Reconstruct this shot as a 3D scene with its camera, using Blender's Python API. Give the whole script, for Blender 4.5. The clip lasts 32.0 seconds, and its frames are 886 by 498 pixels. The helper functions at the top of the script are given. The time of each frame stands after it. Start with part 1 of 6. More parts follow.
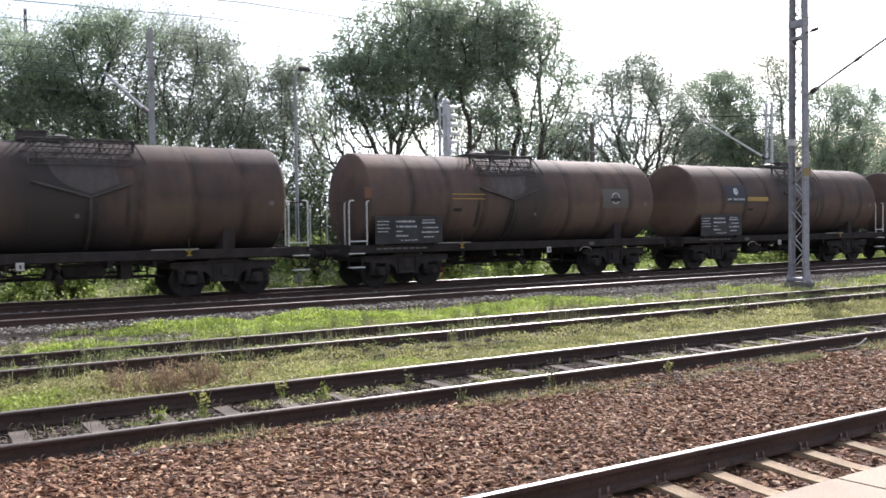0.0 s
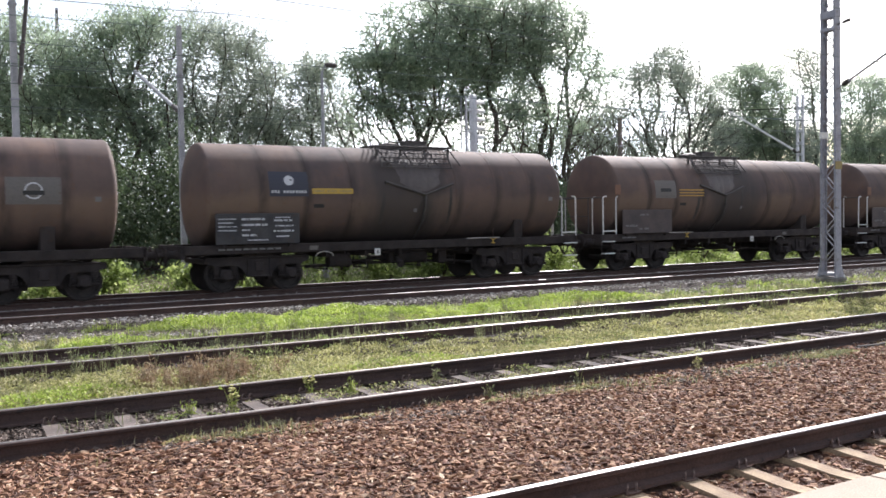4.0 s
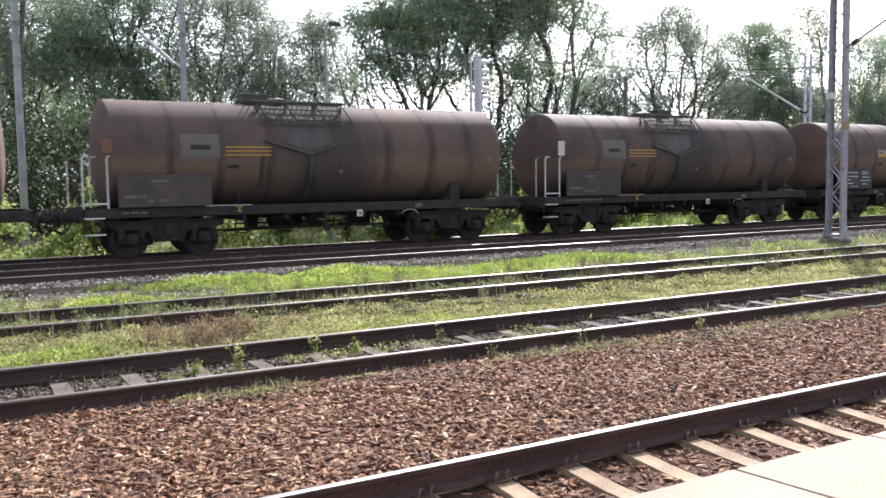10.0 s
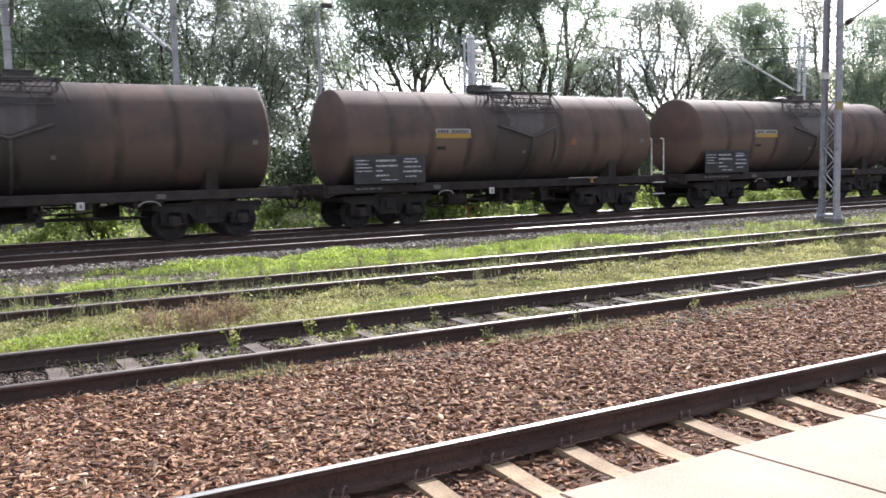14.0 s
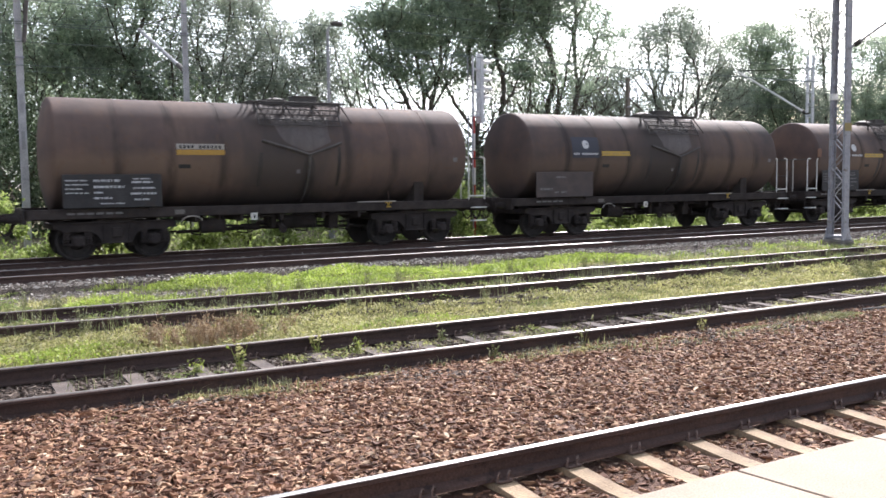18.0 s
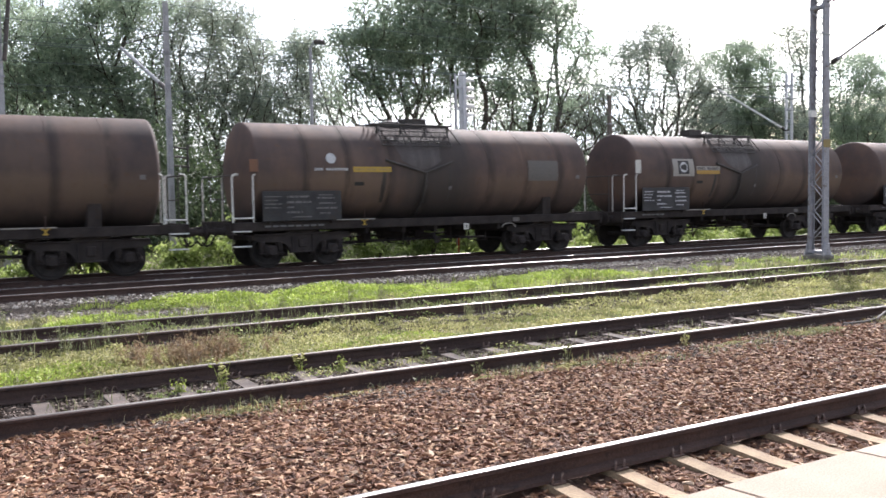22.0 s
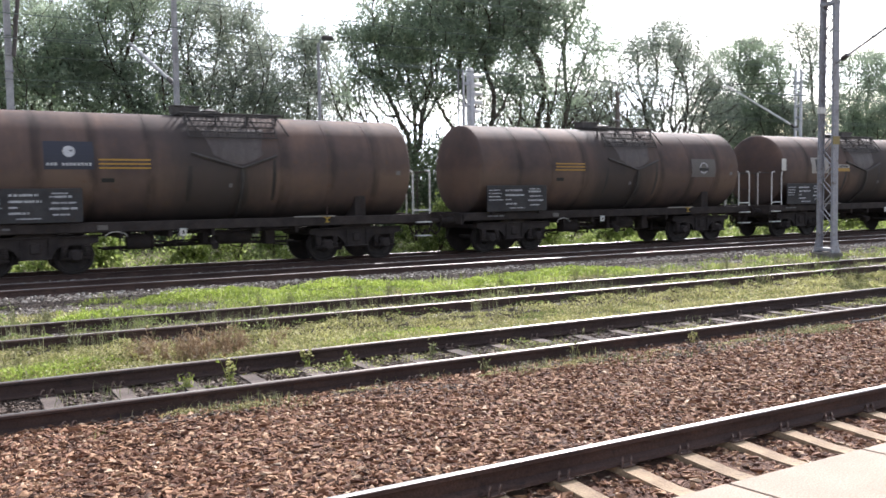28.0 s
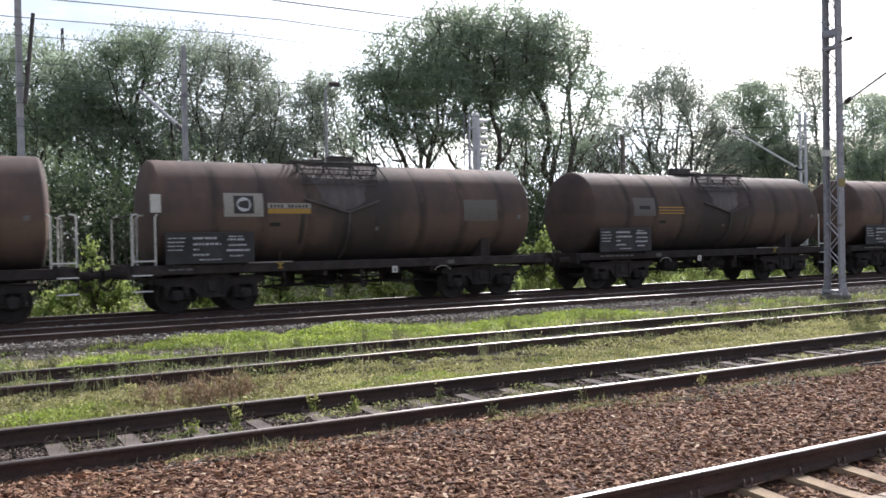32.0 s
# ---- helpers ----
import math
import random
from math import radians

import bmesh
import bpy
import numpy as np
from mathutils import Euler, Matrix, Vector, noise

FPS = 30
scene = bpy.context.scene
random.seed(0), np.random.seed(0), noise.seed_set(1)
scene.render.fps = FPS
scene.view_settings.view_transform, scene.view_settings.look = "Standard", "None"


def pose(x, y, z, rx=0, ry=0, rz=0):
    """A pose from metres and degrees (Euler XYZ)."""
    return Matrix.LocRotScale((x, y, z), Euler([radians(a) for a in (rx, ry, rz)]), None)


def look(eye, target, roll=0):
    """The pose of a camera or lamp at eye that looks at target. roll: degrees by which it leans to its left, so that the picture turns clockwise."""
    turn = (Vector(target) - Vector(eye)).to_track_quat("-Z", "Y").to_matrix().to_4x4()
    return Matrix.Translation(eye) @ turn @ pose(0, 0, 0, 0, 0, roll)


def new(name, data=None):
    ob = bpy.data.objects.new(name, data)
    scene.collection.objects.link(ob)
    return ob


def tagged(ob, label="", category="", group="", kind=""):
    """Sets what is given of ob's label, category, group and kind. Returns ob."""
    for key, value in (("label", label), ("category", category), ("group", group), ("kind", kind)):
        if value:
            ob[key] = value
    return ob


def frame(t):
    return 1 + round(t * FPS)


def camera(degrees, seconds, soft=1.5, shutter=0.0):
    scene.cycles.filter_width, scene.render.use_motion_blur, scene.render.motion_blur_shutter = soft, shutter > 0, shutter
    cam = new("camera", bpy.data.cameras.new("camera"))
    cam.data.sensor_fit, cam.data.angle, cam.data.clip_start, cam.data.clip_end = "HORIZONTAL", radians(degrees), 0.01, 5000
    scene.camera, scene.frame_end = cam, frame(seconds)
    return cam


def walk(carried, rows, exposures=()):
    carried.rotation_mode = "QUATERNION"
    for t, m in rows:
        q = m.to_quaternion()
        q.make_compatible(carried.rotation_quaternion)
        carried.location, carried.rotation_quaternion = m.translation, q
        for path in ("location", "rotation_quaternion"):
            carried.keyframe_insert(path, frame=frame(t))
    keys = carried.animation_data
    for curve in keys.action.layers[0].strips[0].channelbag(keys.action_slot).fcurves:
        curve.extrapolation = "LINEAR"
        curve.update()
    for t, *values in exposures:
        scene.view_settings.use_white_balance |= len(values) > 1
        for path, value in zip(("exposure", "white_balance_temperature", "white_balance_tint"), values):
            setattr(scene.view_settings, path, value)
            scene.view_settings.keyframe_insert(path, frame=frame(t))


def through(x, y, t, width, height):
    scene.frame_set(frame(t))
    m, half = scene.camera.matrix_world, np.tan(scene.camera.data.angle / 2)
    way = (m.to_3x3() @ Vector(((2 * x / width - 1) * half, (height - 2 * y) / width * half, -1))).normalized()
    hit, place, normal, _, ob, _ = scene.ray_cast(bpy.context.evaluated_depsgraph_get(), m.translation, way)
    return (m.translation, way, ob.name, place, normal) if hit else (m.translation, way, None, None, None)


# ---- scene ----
# Camera: held by hand on the platform, swaying a little; x runs along the tracks, y across them, z = 0 on the rail tops.
EYE = (0.0, 0.0, 1.815)
cam = camera(53.66, 32.0, soft=1.6, shutter=0.3)
SWAY = (
    (0, -32.33, -1.54, 0.73), (0.5, -32.02, -1.72, 0.83), (1, -31.77, -1.74, 0.96), (1.5, -31.41, -1.73, 1.12), (2, -31.29, -1.82, 1.16),
    (2.5, -31.11, -1.79, 1.18), (4.5, -30.50, -1.95, 0.83), (5, -30.62, -2.43, 0.74), (5.5, -30.56, -2.87, 0.73), (6, -30.69, -2.96, 0.69),
    (6.5, -30.66, -2.99, 0.66), (7, -30.61, -3.04, 0.67), (7.5, -30.60, -3.09, 0.68), (8, -30.51, -3.27, 0.63), (8.5, -30.58, -3.33, 0.64),
    (9, -30.46, -3.70, 0.65), (9.5, -30.36, -4.09, 0.70), (10, -30.30, -4.39, 0.81), (10.5, -30.42, -4.54, 0.87), (11, -30.36, -4.74, 0.91),
    (11.5, -30.33, -4.89, 1.01), (12, -30.29, -5.09, 1.15), (12.5, -30.27, -5.24, 1.17), (13, -30.39, -5.34, 1.14), (13.5, -30.53, -5.40, 1.15),
    (14, -30.69, -5.54, 1.14), (14.5, -30.80, -5.47, 1.13), (16.5, -30.35, -4.80, 0.67), (17, -30.30, -4.63, 0.70), (17.5, -30.27, -4.53, 0.68),
    (18, -30.18, -4.37, 0.69), (18.5, -30.21, -4.30, 0.66), (19, -30.10, -4.11, 0.63), (19.5, -30.23, -3.91, 0.61), (20, -30.41, -3.73, 0.70),
    (20.5, -30.46, -3.53, 0.72), (21, -30.78, -3.60, 1.02), (21.5, -30.71, -3.48, 0.91), (22, -31.27, -3.26, 0.92), (22.5, -31.42, -3.22, 0.63),
    (23, -32.12, -3.46, 0.64), (23.5, -32.63, -3.52, 0.86), (24, -32.53, -3.73, 0.69), (24.5, -32.34, -3.85, 0.64), (26.5, -31.67, -4.11, 0.56),
    (27, -31.33, -4.03, 0.59), (27.5, -31.05, -3.87, 0.65), (28, -30.78, -3.50, 0.76), (28.5, -30.56, -3.17, 0.83), (29, -30.32, -2.91, 0.97),
    (29.5, -30.13, -2.48, 0.98), (30, -30.19, -1.98, 1.00), (30.5, -30.25, -1.48, 1.00), (31, -30.39, -1.11, 1.02), (31.5, -30.52, -0.84, 1.02),
    (32, -30.36, -0.64, 1.00),
)
walk(cam, [(t, pose(*EYE, 90 + p, r, w)) for t, w, p, r in SWAY],
     [(t, e, 6400, 14) for t, e in ((0, 0.52), (3, 0.63), (6, 0.74), (13, 0.83), (19, 0.82), (24, 0.70), (28, 0.69), (30, 0.60), (31, 0.42), (32, 0.28))])

# World and sun: a high, thin, bright sky and a low sun beyond the train.
SUN = Vector((0.616, 0.496, 0.612)).normalized()
world = bpy.data.worlds.new("world")
scene.world = world
world.use_nodes = True
wn, wl = world.node_tree.nodes, world.node_tree.links
bg = wn["Background"]
sky = wn.new("ShaderNodeTexSky")
sky.sky_type, sky.sun_disc = "NISHITA", False
sky.sun_elevation, sky.sun_rotation = math.asin(SUN.z), math.atan2(SUN.x, SUN.y)
sky.dust_density, sky.air_density = 2.5, 1.0
geo = wn.new("ShaderNodeTexCoord")
mapn = wn.new("ShaderNodeMapping")
mapn.inputs["Scale"].default_value = (1.6, 1.6, 5.0)
cloud = wn.new("ShaderNodeTexNoise")
cloud.inputs["Scale"].default_value, cloud.inputs["Detail"].default_value = 2.2, 6.0
ramp = wn.new("ShaderNodeValToRGB")
ramp.color_ramp.elements[0].position, ramp.color_ramp.elements[0].color = 0.40, (0.05, 0.05, 0.05, 1)
ramp.color_ramp.elements[1].position, ramp.color_ramp.elements[1].color = 0.56, (1, 1, 1, 1)
grey = wn.new("ShaderNodeRGBToBW")
thin = wn.new("ShaderNodeMath")
thin.operation = "MULTIPLY_ADD"
thin.inputs[1].default_value, thin.inputs[2].default_value = 1.45, 0.95
wl.new(sky.outputs["Color"], grey.inputs["Color"])
wl.new(grey.outputs["Val"], thin.inputs[0])
white = wn.new("ShaderNodeMixRGB")
tint = wn.new("ShaderNodeMixRGB")
tint.blend_type = "MULTIPLY"
tint.inputs["Fac"].default_value, tint.inputs[2].default_value = 1.0, (0.93, 1.0, 1.10, 1)
wl.new(thin.outputs["Value"], tint.inputs[1])
wl.new(tint.outputs["Color"], white.inputs[2])
wl.new(geo.outputs["Generated"], mapn.inputs["Vector"])
wl.new(mapn.outputs["Vector"], cloud.inputs["Vector"])
wl.new(cloud.outputs["Fac"], ramp.inputs["Fac"])
wl.new(ramp.outputs["Color"], white.inputs["Fac"])
wl.new(sky.outputs["Color"], white.inputs[1])
wl.new(white.outputs["Color"], bg.inputs["Color"])
bg.inputs["Strength"].default_value = 0.138
sun = new("sun", bpy.data.lights.new("sun", "SUN"))
sun.data.energy, sun.data.angle, sun.data.color = 5.0, radians(0.6), (1.0, 0.955, 0.93)
sun.matrix_world = look(SUN * 60, (0, 0, 0))

rng = np.random.default_rng(7)

# Places across the tracks (centre lines), and sizes.
HALF = 0.7525
TRACKS = (4.07, 9.01, 13.44, 20.56, 23.92)
GROUND = -0.30
PLAT_Z, PLAT_Y = 0.60, 2.486
R_TANK, Z_TANK, TANK = 1.42, 2.62, 11.55


# ---- materials ----
def tree_of(name):
    m = bpy.data.materials.new(name)
    m.use_nodes = True
    return m, m.node_tree.nodes, m.node_tree.links, m.node_tree.nodes["Principled BSDF"]


def noise_node(nt, links, scale, detail=4.0, coord="Object", stretch=None, rough=0.55):
    tc = nt.new("ShaderNodeTexCoord")
    n = nt.new("ShaderNodeTexNoise")
    n.inputs["Scale"].default_value, n.inputs["Detail"].default_value = scale, detail
    n.inputs["Roughness"].default_value = rough
    src = tc.outputs[coord]
    if stretch:
        mp = nt.new("ShaderNodeMapping")
        mp.inputs["Scale"].default_value = stretch
        links.new(src, mp.inputs["Vector"])
        src = mp.outputs["Vector"]
    links.new(src, n.inputs["Vector"])
    return n


def ramp_node(nt, links, src, stops):
    r = nt.new("ShaderNodeValToRGB")
    e = r.color_ramp.elements
    while len(e) < len(stops):
        e.new(0.5)
    for k, (p, c) in enumerate(stops):
        e[k].position, e[k].color = p, (*c, 1)
    links.new(src, r.inputs["Fac"])
    return r


def mix(nt, links, fac, a, b, kind="MIX"):
    m = nt.new("ShaderNodeMixRGB")
    m.blend_type = kind
    for slot, v in (("Fac", fac), (1, a), (2, b)):
        if isinstance(v, (int, float)):
            m.inputs[slot].default_value = v
        elif isinstance(v, tuple):
            m.inputs[slot].default_value = (*v, 1)
        else:
            links.new(v, m.inputs[slot])
    return m.outputs["Color"]


def bump(nt, links, bsdf, height, strength=0.4, distance=0.02):
    b = nt.new("ShaderNodeBump")
    b.inputs["Strength"].default_value, b.inputs["Distance"].default_value = strength, distance
    links.new(height, b.inputs["Height"])
    links.new(b.outputs["Normal"], bsdf.inputs["Normal"])


def surface(name, dark, light, scale=6.0, rough=0.8, metal=0.0, spots=None, fine=60.0, bumpy=0.3, per="object", stretch=None, dist=0.02, vary=0.6, gloss=0.5):
    """Two scales of noise between two colours, spots of a third, relief, and a little variation from piece to piece."""
    m, nt, ln, bs = tree_of(name)
    a = noise_node(nt, ln, scale, 5.0, stretch=stretch)
    col = ramp_node(nt, ln, a.outputs["Fac"], ((0.3, dark), (0.7, light))).outputs["Color"]
    f = noise_node(nt, ln, fine, 3.0)
    col = mix(nt, ln, 0.35, col, ramp_node(nt, ln, f.outputs["Fac"], ((0.35, (0.25, 0.25, 0.25)), (0.65, (0.85, 0.85, 0.85)))).outputs["Color"], "OVERLAY")
    if spots:
        s = noise_node(nt, ln, scale * 2.3, 6.0, rough=0.7)
        col = mix(nt, ln, ramp_node(nt, ln, s.outputs["Fac"], ((0.55, (0, 0, 0)), (0.68, (1, 1, 1)))).outputs["Color"], col, spots)
    if per == "object":
        rnd = nt.new("ShaderNodeObjectInfo").outputs["Random"]
    else:
        rnd = nt.new("ShaderNodeNewGeometry").outputs["Random Per Island"]
    var = ramp_node(nt, ln, rnd, ((0.0, (0.36, 0.36, 0.36)), (1.0, (0.64, 0.64, 0.64)))).outputs["Color"]
    col = mix(nt, ln, vary, col, var, "OVERLAY")
    ln.new(col, bs.inputs["Base Color"])
    bs.inputs["Roughness"].default_value, bs.inputs["Metallic"].default_value = rough, metal
    bs.inputs["Specular IOR Level"].default_value = gloss
    if bumpy:
        bump(nt, ln, bs, f.outputs["Fac"], bumpy, dist)
    return m


def leafy(name, stops, through=0.45, rough=0.6, glow=(0.34, 0.46, 0.05), amount=0.4, clumped=False):
    """Leaves and blades: colours from piece to piece, and light that comes through them."""
    m, nt, ln, bs = tree_of(name)
    rnd = nt.new("ShaderNodeNewGeometry").outputs["Random Per Island"]
    col = ramp_node(nt, ln, rnd, stops).outputs["Color"]
    big = noise_node(nt, ln, 0.35, 3.0)
    col = mix(nt, ln, 0.5, col, ramp_node(nt, ln, big.outputs["Fac"], ((0.35, (0.3, 0.3, 0.3)), (0.65, (0.7, 0.7, 0.65)))).outputs["Color"], "OVERLAY")
    if clumped:
        # tone that differs from spray to spray
        mid = noise_node(nt, ln, 1.5, 4.0)
        col = mix(nt, ln, 0.75, col, ramp_node(nt, ln, mid.outputs["Fac"], ((0.36, (0.24, 0.26, 0.26)), (0.64, (0.74, 0.72, 0.66)))).outputs["Color"], "OVERLAY")
    ln.new(col, bs.inputs["Base Color"])
    bs.inputs["Roughness"].default_value = rough
    tr = nt.new("ShaderNodeBsdfTranslucent")
    ln.new(mix(nt, ln, amount, col, glow), tr.inputs["Color"])
    sh = nt.new("ShaderNodeMixShader")
    sh.inputs["Fac"].default_value = through
    ln.new(bs.outputs["BSDF"], sh.inputs[1])
    ln.new(tr.outputs["BSDF"], sh.inputs[2])
    ln.new(sh.outputs["Shader"], nt["Material Output"].inputs["Surface"])
    return m


def plain(name, col, rough=0.5, metal=0.0):
    m, nt, ln, bs = tree_of(name)
    f = noise_node(nt, ln, 25.0, 4.0)
    c = mix(nt, ln, ramp_node(nt, ln, f.outputs["Fac"], ((0.45, (0, 0, 0)), (0.75, (0.6, 0.6, 0.6)))).outputs["Color"], col, tuple(v * 0.45 + 0.02 for v in col))
    ln.new(c, bs.inputs["Base Color"])
    bs.inputs["Roughness"].default_value, bs.inputs["Metallic"].default_value = rough, metal
    return m


def tank_paint():
    """Old brown tank paint: rust, vertical runs, a dark spill round the filler; bounce light, oily dirt and shade
    painted in low down.
    """
    m, nt, ln, bs = tree_of("tank_paint")
    tc = nt.new("ShaderNodeTexCoord")
    sep = nt.new("ShaderNodeSeparateXYZ")
    ln.new(tc.outputs["Object"], sep.inputs["Vector"])
    rnd = nt.new("ShaderNodeObjectInfo").outputs["Random"]
    off = nt.new("ShaderNodeVectorMath")
    ln.new(tc.outputs["Object"], off.inputs[0])
    cmb = nt.new("ShaderNodeCombineXYZ")
    mul = nt.new("ShaderNodeMath")
    mul.operation = "MULTIPLY"
    mul.inputs[1].default_value = 80.0
    ln.new(rnd, mul.inputs[0])
    ln.new(mul.outputs[0], cmb.inputs["Y"])
    ln.new(cmb.outputs["Vector"], off.inputs[1])

    def nz(scale, stretch, detail=5.0, rough=0.6):
        mp = nt.new("ShaderNodeMapping")
        mp.inputs["Scale"].default_value = stretch
        n = nt.new("ShaderNodeTexNoise")
        n.inputs["Scale"].default_value, n.inputs["Detail"].default_value, n.inputs["Roughness"].default_value = scale, detail, rough
        ln.new(off.outputs["Vector"], mp.inputs["Vector"])
        ln.new(mp.outputs["Vector"], n.inputs["Vector"])
        return n.outputs["Fac"]

    base = ramp_node(nt, ln, nz(0.7, (1, 1, 1)), ((0.30, (0.060, 0.046, 0.046)), (0.5, (0.097, 0.068, 0.061)), (0.70, (0.150, 0.096, 0.075)))).outputs["Color"]
    # each ring of plates has faded in its own way
    ring = nt.new("ShaderNodeValToRGB")
    ring.color_ramp.interpolation = "CONSTANT"
    seams = (0.0, 1.48, 2.74, 4.08, 7.6, 9.02, 10.33)
    while len(ring.color_ramp.elements) < len(seams):
        ring.color_ramp.elements.new(0.5)
    for k, p in enumerate(seams):
        ring.color_ramp.elements[k].position, ring.color_ramp.elements[k].color = p / TANK, (k / 7, k / 7, k / 7, 1)
    along = nt.new("ShaderNodeMath")
    along.operation = "DIVIDE"
    along.inputs[1].default_value = TANK
    ln.new(sep.outputs["X"], along.inputs[0])
    ln.new(along.outputs[0], ring.inputs["Fac"])
    pair = nt.new("ShaderNodeCombineXYZ")
    ln.new(ring.outputs["Color"], pair.inputs["X"])
    ln.new(rnd, pair.inputs["Y"])
    dice = nt.new("ShaderNodeTexWhiteNoise")
    ln.new(pair.outputs["Vector"], dice.inputs["Vector"])
    fade = mix(nt, ln, 1.0, ramp_node(nt, ln, dice.outputs["Value"], ((0.25, (0, 0, 0)), (1.0, (0.5, 0.5, 0.5)))).outputs["Color"], ramp_node(nt, ln, nz(1.3, (0.8, 0.5, 0.5), 3.0), ((0.40, (0.1, 0.1, 0.1)), (0.58, (1, 1, 1)))).outputs["Color"], "MULTIPLY")
    base = mix(nt, ln, fade, base, (0.148, 0.104, 0.080))
    runs = nz(3.0, (1.0, 0.16, 0.16), 5.0)
    base = mix(nt, ln, ramp_node(nt, ln, runs, ((0.48, (0, 0, 0)), (0.70, (0.42, 0.42, 0.42)))).outputs["Color"], base, (0.058, 0.045, 0.045))
    # tan paint with ground-bounced light painted in, a band along the lower flank, broken from ring to ring
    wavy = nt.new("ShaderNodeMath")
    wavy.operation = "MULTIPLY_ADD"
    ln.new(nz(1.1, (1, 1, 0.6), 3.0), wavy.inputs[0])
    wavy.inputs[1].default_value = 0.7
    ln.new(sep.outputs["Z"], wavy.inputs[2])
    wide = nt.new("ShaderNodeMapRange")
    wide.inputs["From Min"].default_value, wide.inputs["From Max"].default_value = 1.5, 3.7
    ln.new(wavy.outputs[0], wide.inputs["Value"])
    bounce_band = ramp_node(nt, ln, wide.outputs["Result"], ((0.22, (0, 0, 0)), (0.42, (0.75, 0.75, 0.75)), (0.58, (0.75, 0.75, 0.75)), (0.70, (0, 0, 0)))).outputs["Color"]
    bounce_band = mix(nt, ln, 1.0, bounce_band, ramp_node(nt, ln, dice.outputs["Value"], ((0.0, (0.3, 0.3, 0.3)), (0.8, (1, 1, 1)))).outputs["Color"], "MULTIPLY")
    base = mix(nt, ln, bounce_band, base, (0.160, 0.110, 0.080))
    rust = nz(5.0, (1, 1, 1), 8.0, 0.7)
    base = mix(nt, ln, ramp_node(nt, ln, rust, ((0.56, (0, 0, 0)), (0.72, (0.7, 0.7, 0.7)))).outputs["Color"], base, (0.125, 0.07, 0.042))
    # lower third darkened: oily dirt, with the shade under the shell painted in
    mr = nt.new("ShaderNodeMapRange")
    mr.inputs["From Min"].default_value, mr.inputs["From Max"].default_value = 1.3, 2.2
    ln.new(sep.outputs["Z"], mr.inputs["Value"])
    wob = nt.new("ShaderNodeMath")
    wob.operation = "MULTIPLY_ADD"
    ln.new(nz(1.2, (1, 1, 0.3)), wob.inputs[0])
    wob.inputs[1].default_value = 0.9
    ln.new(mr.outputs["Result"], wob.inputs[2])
    grime_and_shade = ramp_node(nt, ln, wob.outputs[0], ((0.42, (0.85, 0.85, 0.85)), (0.95, (0, 0, 0)))).outputs["Color"]
    base = mix(nt, ln, grime_and_shade, base, (0.036, 0.031, 0.031))
    # dirty runs along the ring seams
    ux = nt.new("ShaderNodeMath")
    ux.operation = "DIVIDE"
    ln.new(sep.outputs["X"], ux.inputs[0])
    ux.inputs[1].default_value = TANK
    stops = []
    for s in (1.48, 2.74, 4.08, 7.6, 9.02, 10.33):
        stops += [((s - 0.13) / TANK, (0, 0, 0)), ((s - 0.02) / TANK, (0.72, 0.72, 0.72)), ((s + 0.10) / TANK, (0.55, 0.55, 0.55)), ((s + 0.24) / TANK, (0, 0, 0))]
    seam = ramp_node(nt, ln, ux.outputs[0], stops).outputs["Color"]
    seam = mix(nt, ln, 1.0, seam, ramp_node(nt, ln, nz(1.6, (1.5, 0.6, 0.6)), ((0.38, (0.15, 0.15, 0.15)), (0.56, (1, 1, 1)))).outputs["Color"], "MULTIPLY")
    base = mix(nt, ln, seam, base, (0.032, 0.025, 0.024))
    # the spill under the filler, in the middle of the shell
    mx = nt.new("ShaderNodeMath")
    mx.operation = "SUBTRACT"
    ln.new(sep.outputs["X"], mx.inputs[0])
    mx.inputs[1].default_value = TANK / 2
    ab = nt.new("ShaderNodeMath")
    ab.operation = "ABSOLUTE"
    ln.new(mx.outputs[0], ab.inputs[0])
    sw = nt.new("ShaderNodeMath")
    sw.operation = "MULTIPLY_ADD"
    ln.new(nz(2.2, (1, 0.25, 0.25)), sw.inputs[0])
    sw.inputs[1].default_value = 1.6
    ln.new(ab.outputs[0], sw.inputs[2])
    ms = nt.new("ShaderNodeMapRange")
    ms.inputs["From Min"].default_value, ms.inputs["From Max"].default_value = 1.5, 2.6
    ms.inputs["To Min"].default_value, ms.inputs["To Max"].default_value = 0.75, 0.0
    ln.new(sw.outputs[0], ms.inputs["Value"])
    base = mix(nt, ln, ms.outputs["Result"], base, (0.042, 0.038, 0.038))
    var = ramp_node(nt, ln, rnd, ((0.0, (0.42, 0.42, 0.42)), (1.0, (0.6, 0.58, 0.57)))).outputs["Color"]
    base = mix(nt, ln, 0.7, base, var, "OVERLAY")
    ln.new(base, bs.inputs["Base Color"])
    bs.inputs["Roughness"].default_value = 0.78
    bs.inputs["Specular IOR Level"].default_value = 0.35
    bump(nt, ln, bs, rust, 0.15, 0.01)
    return m


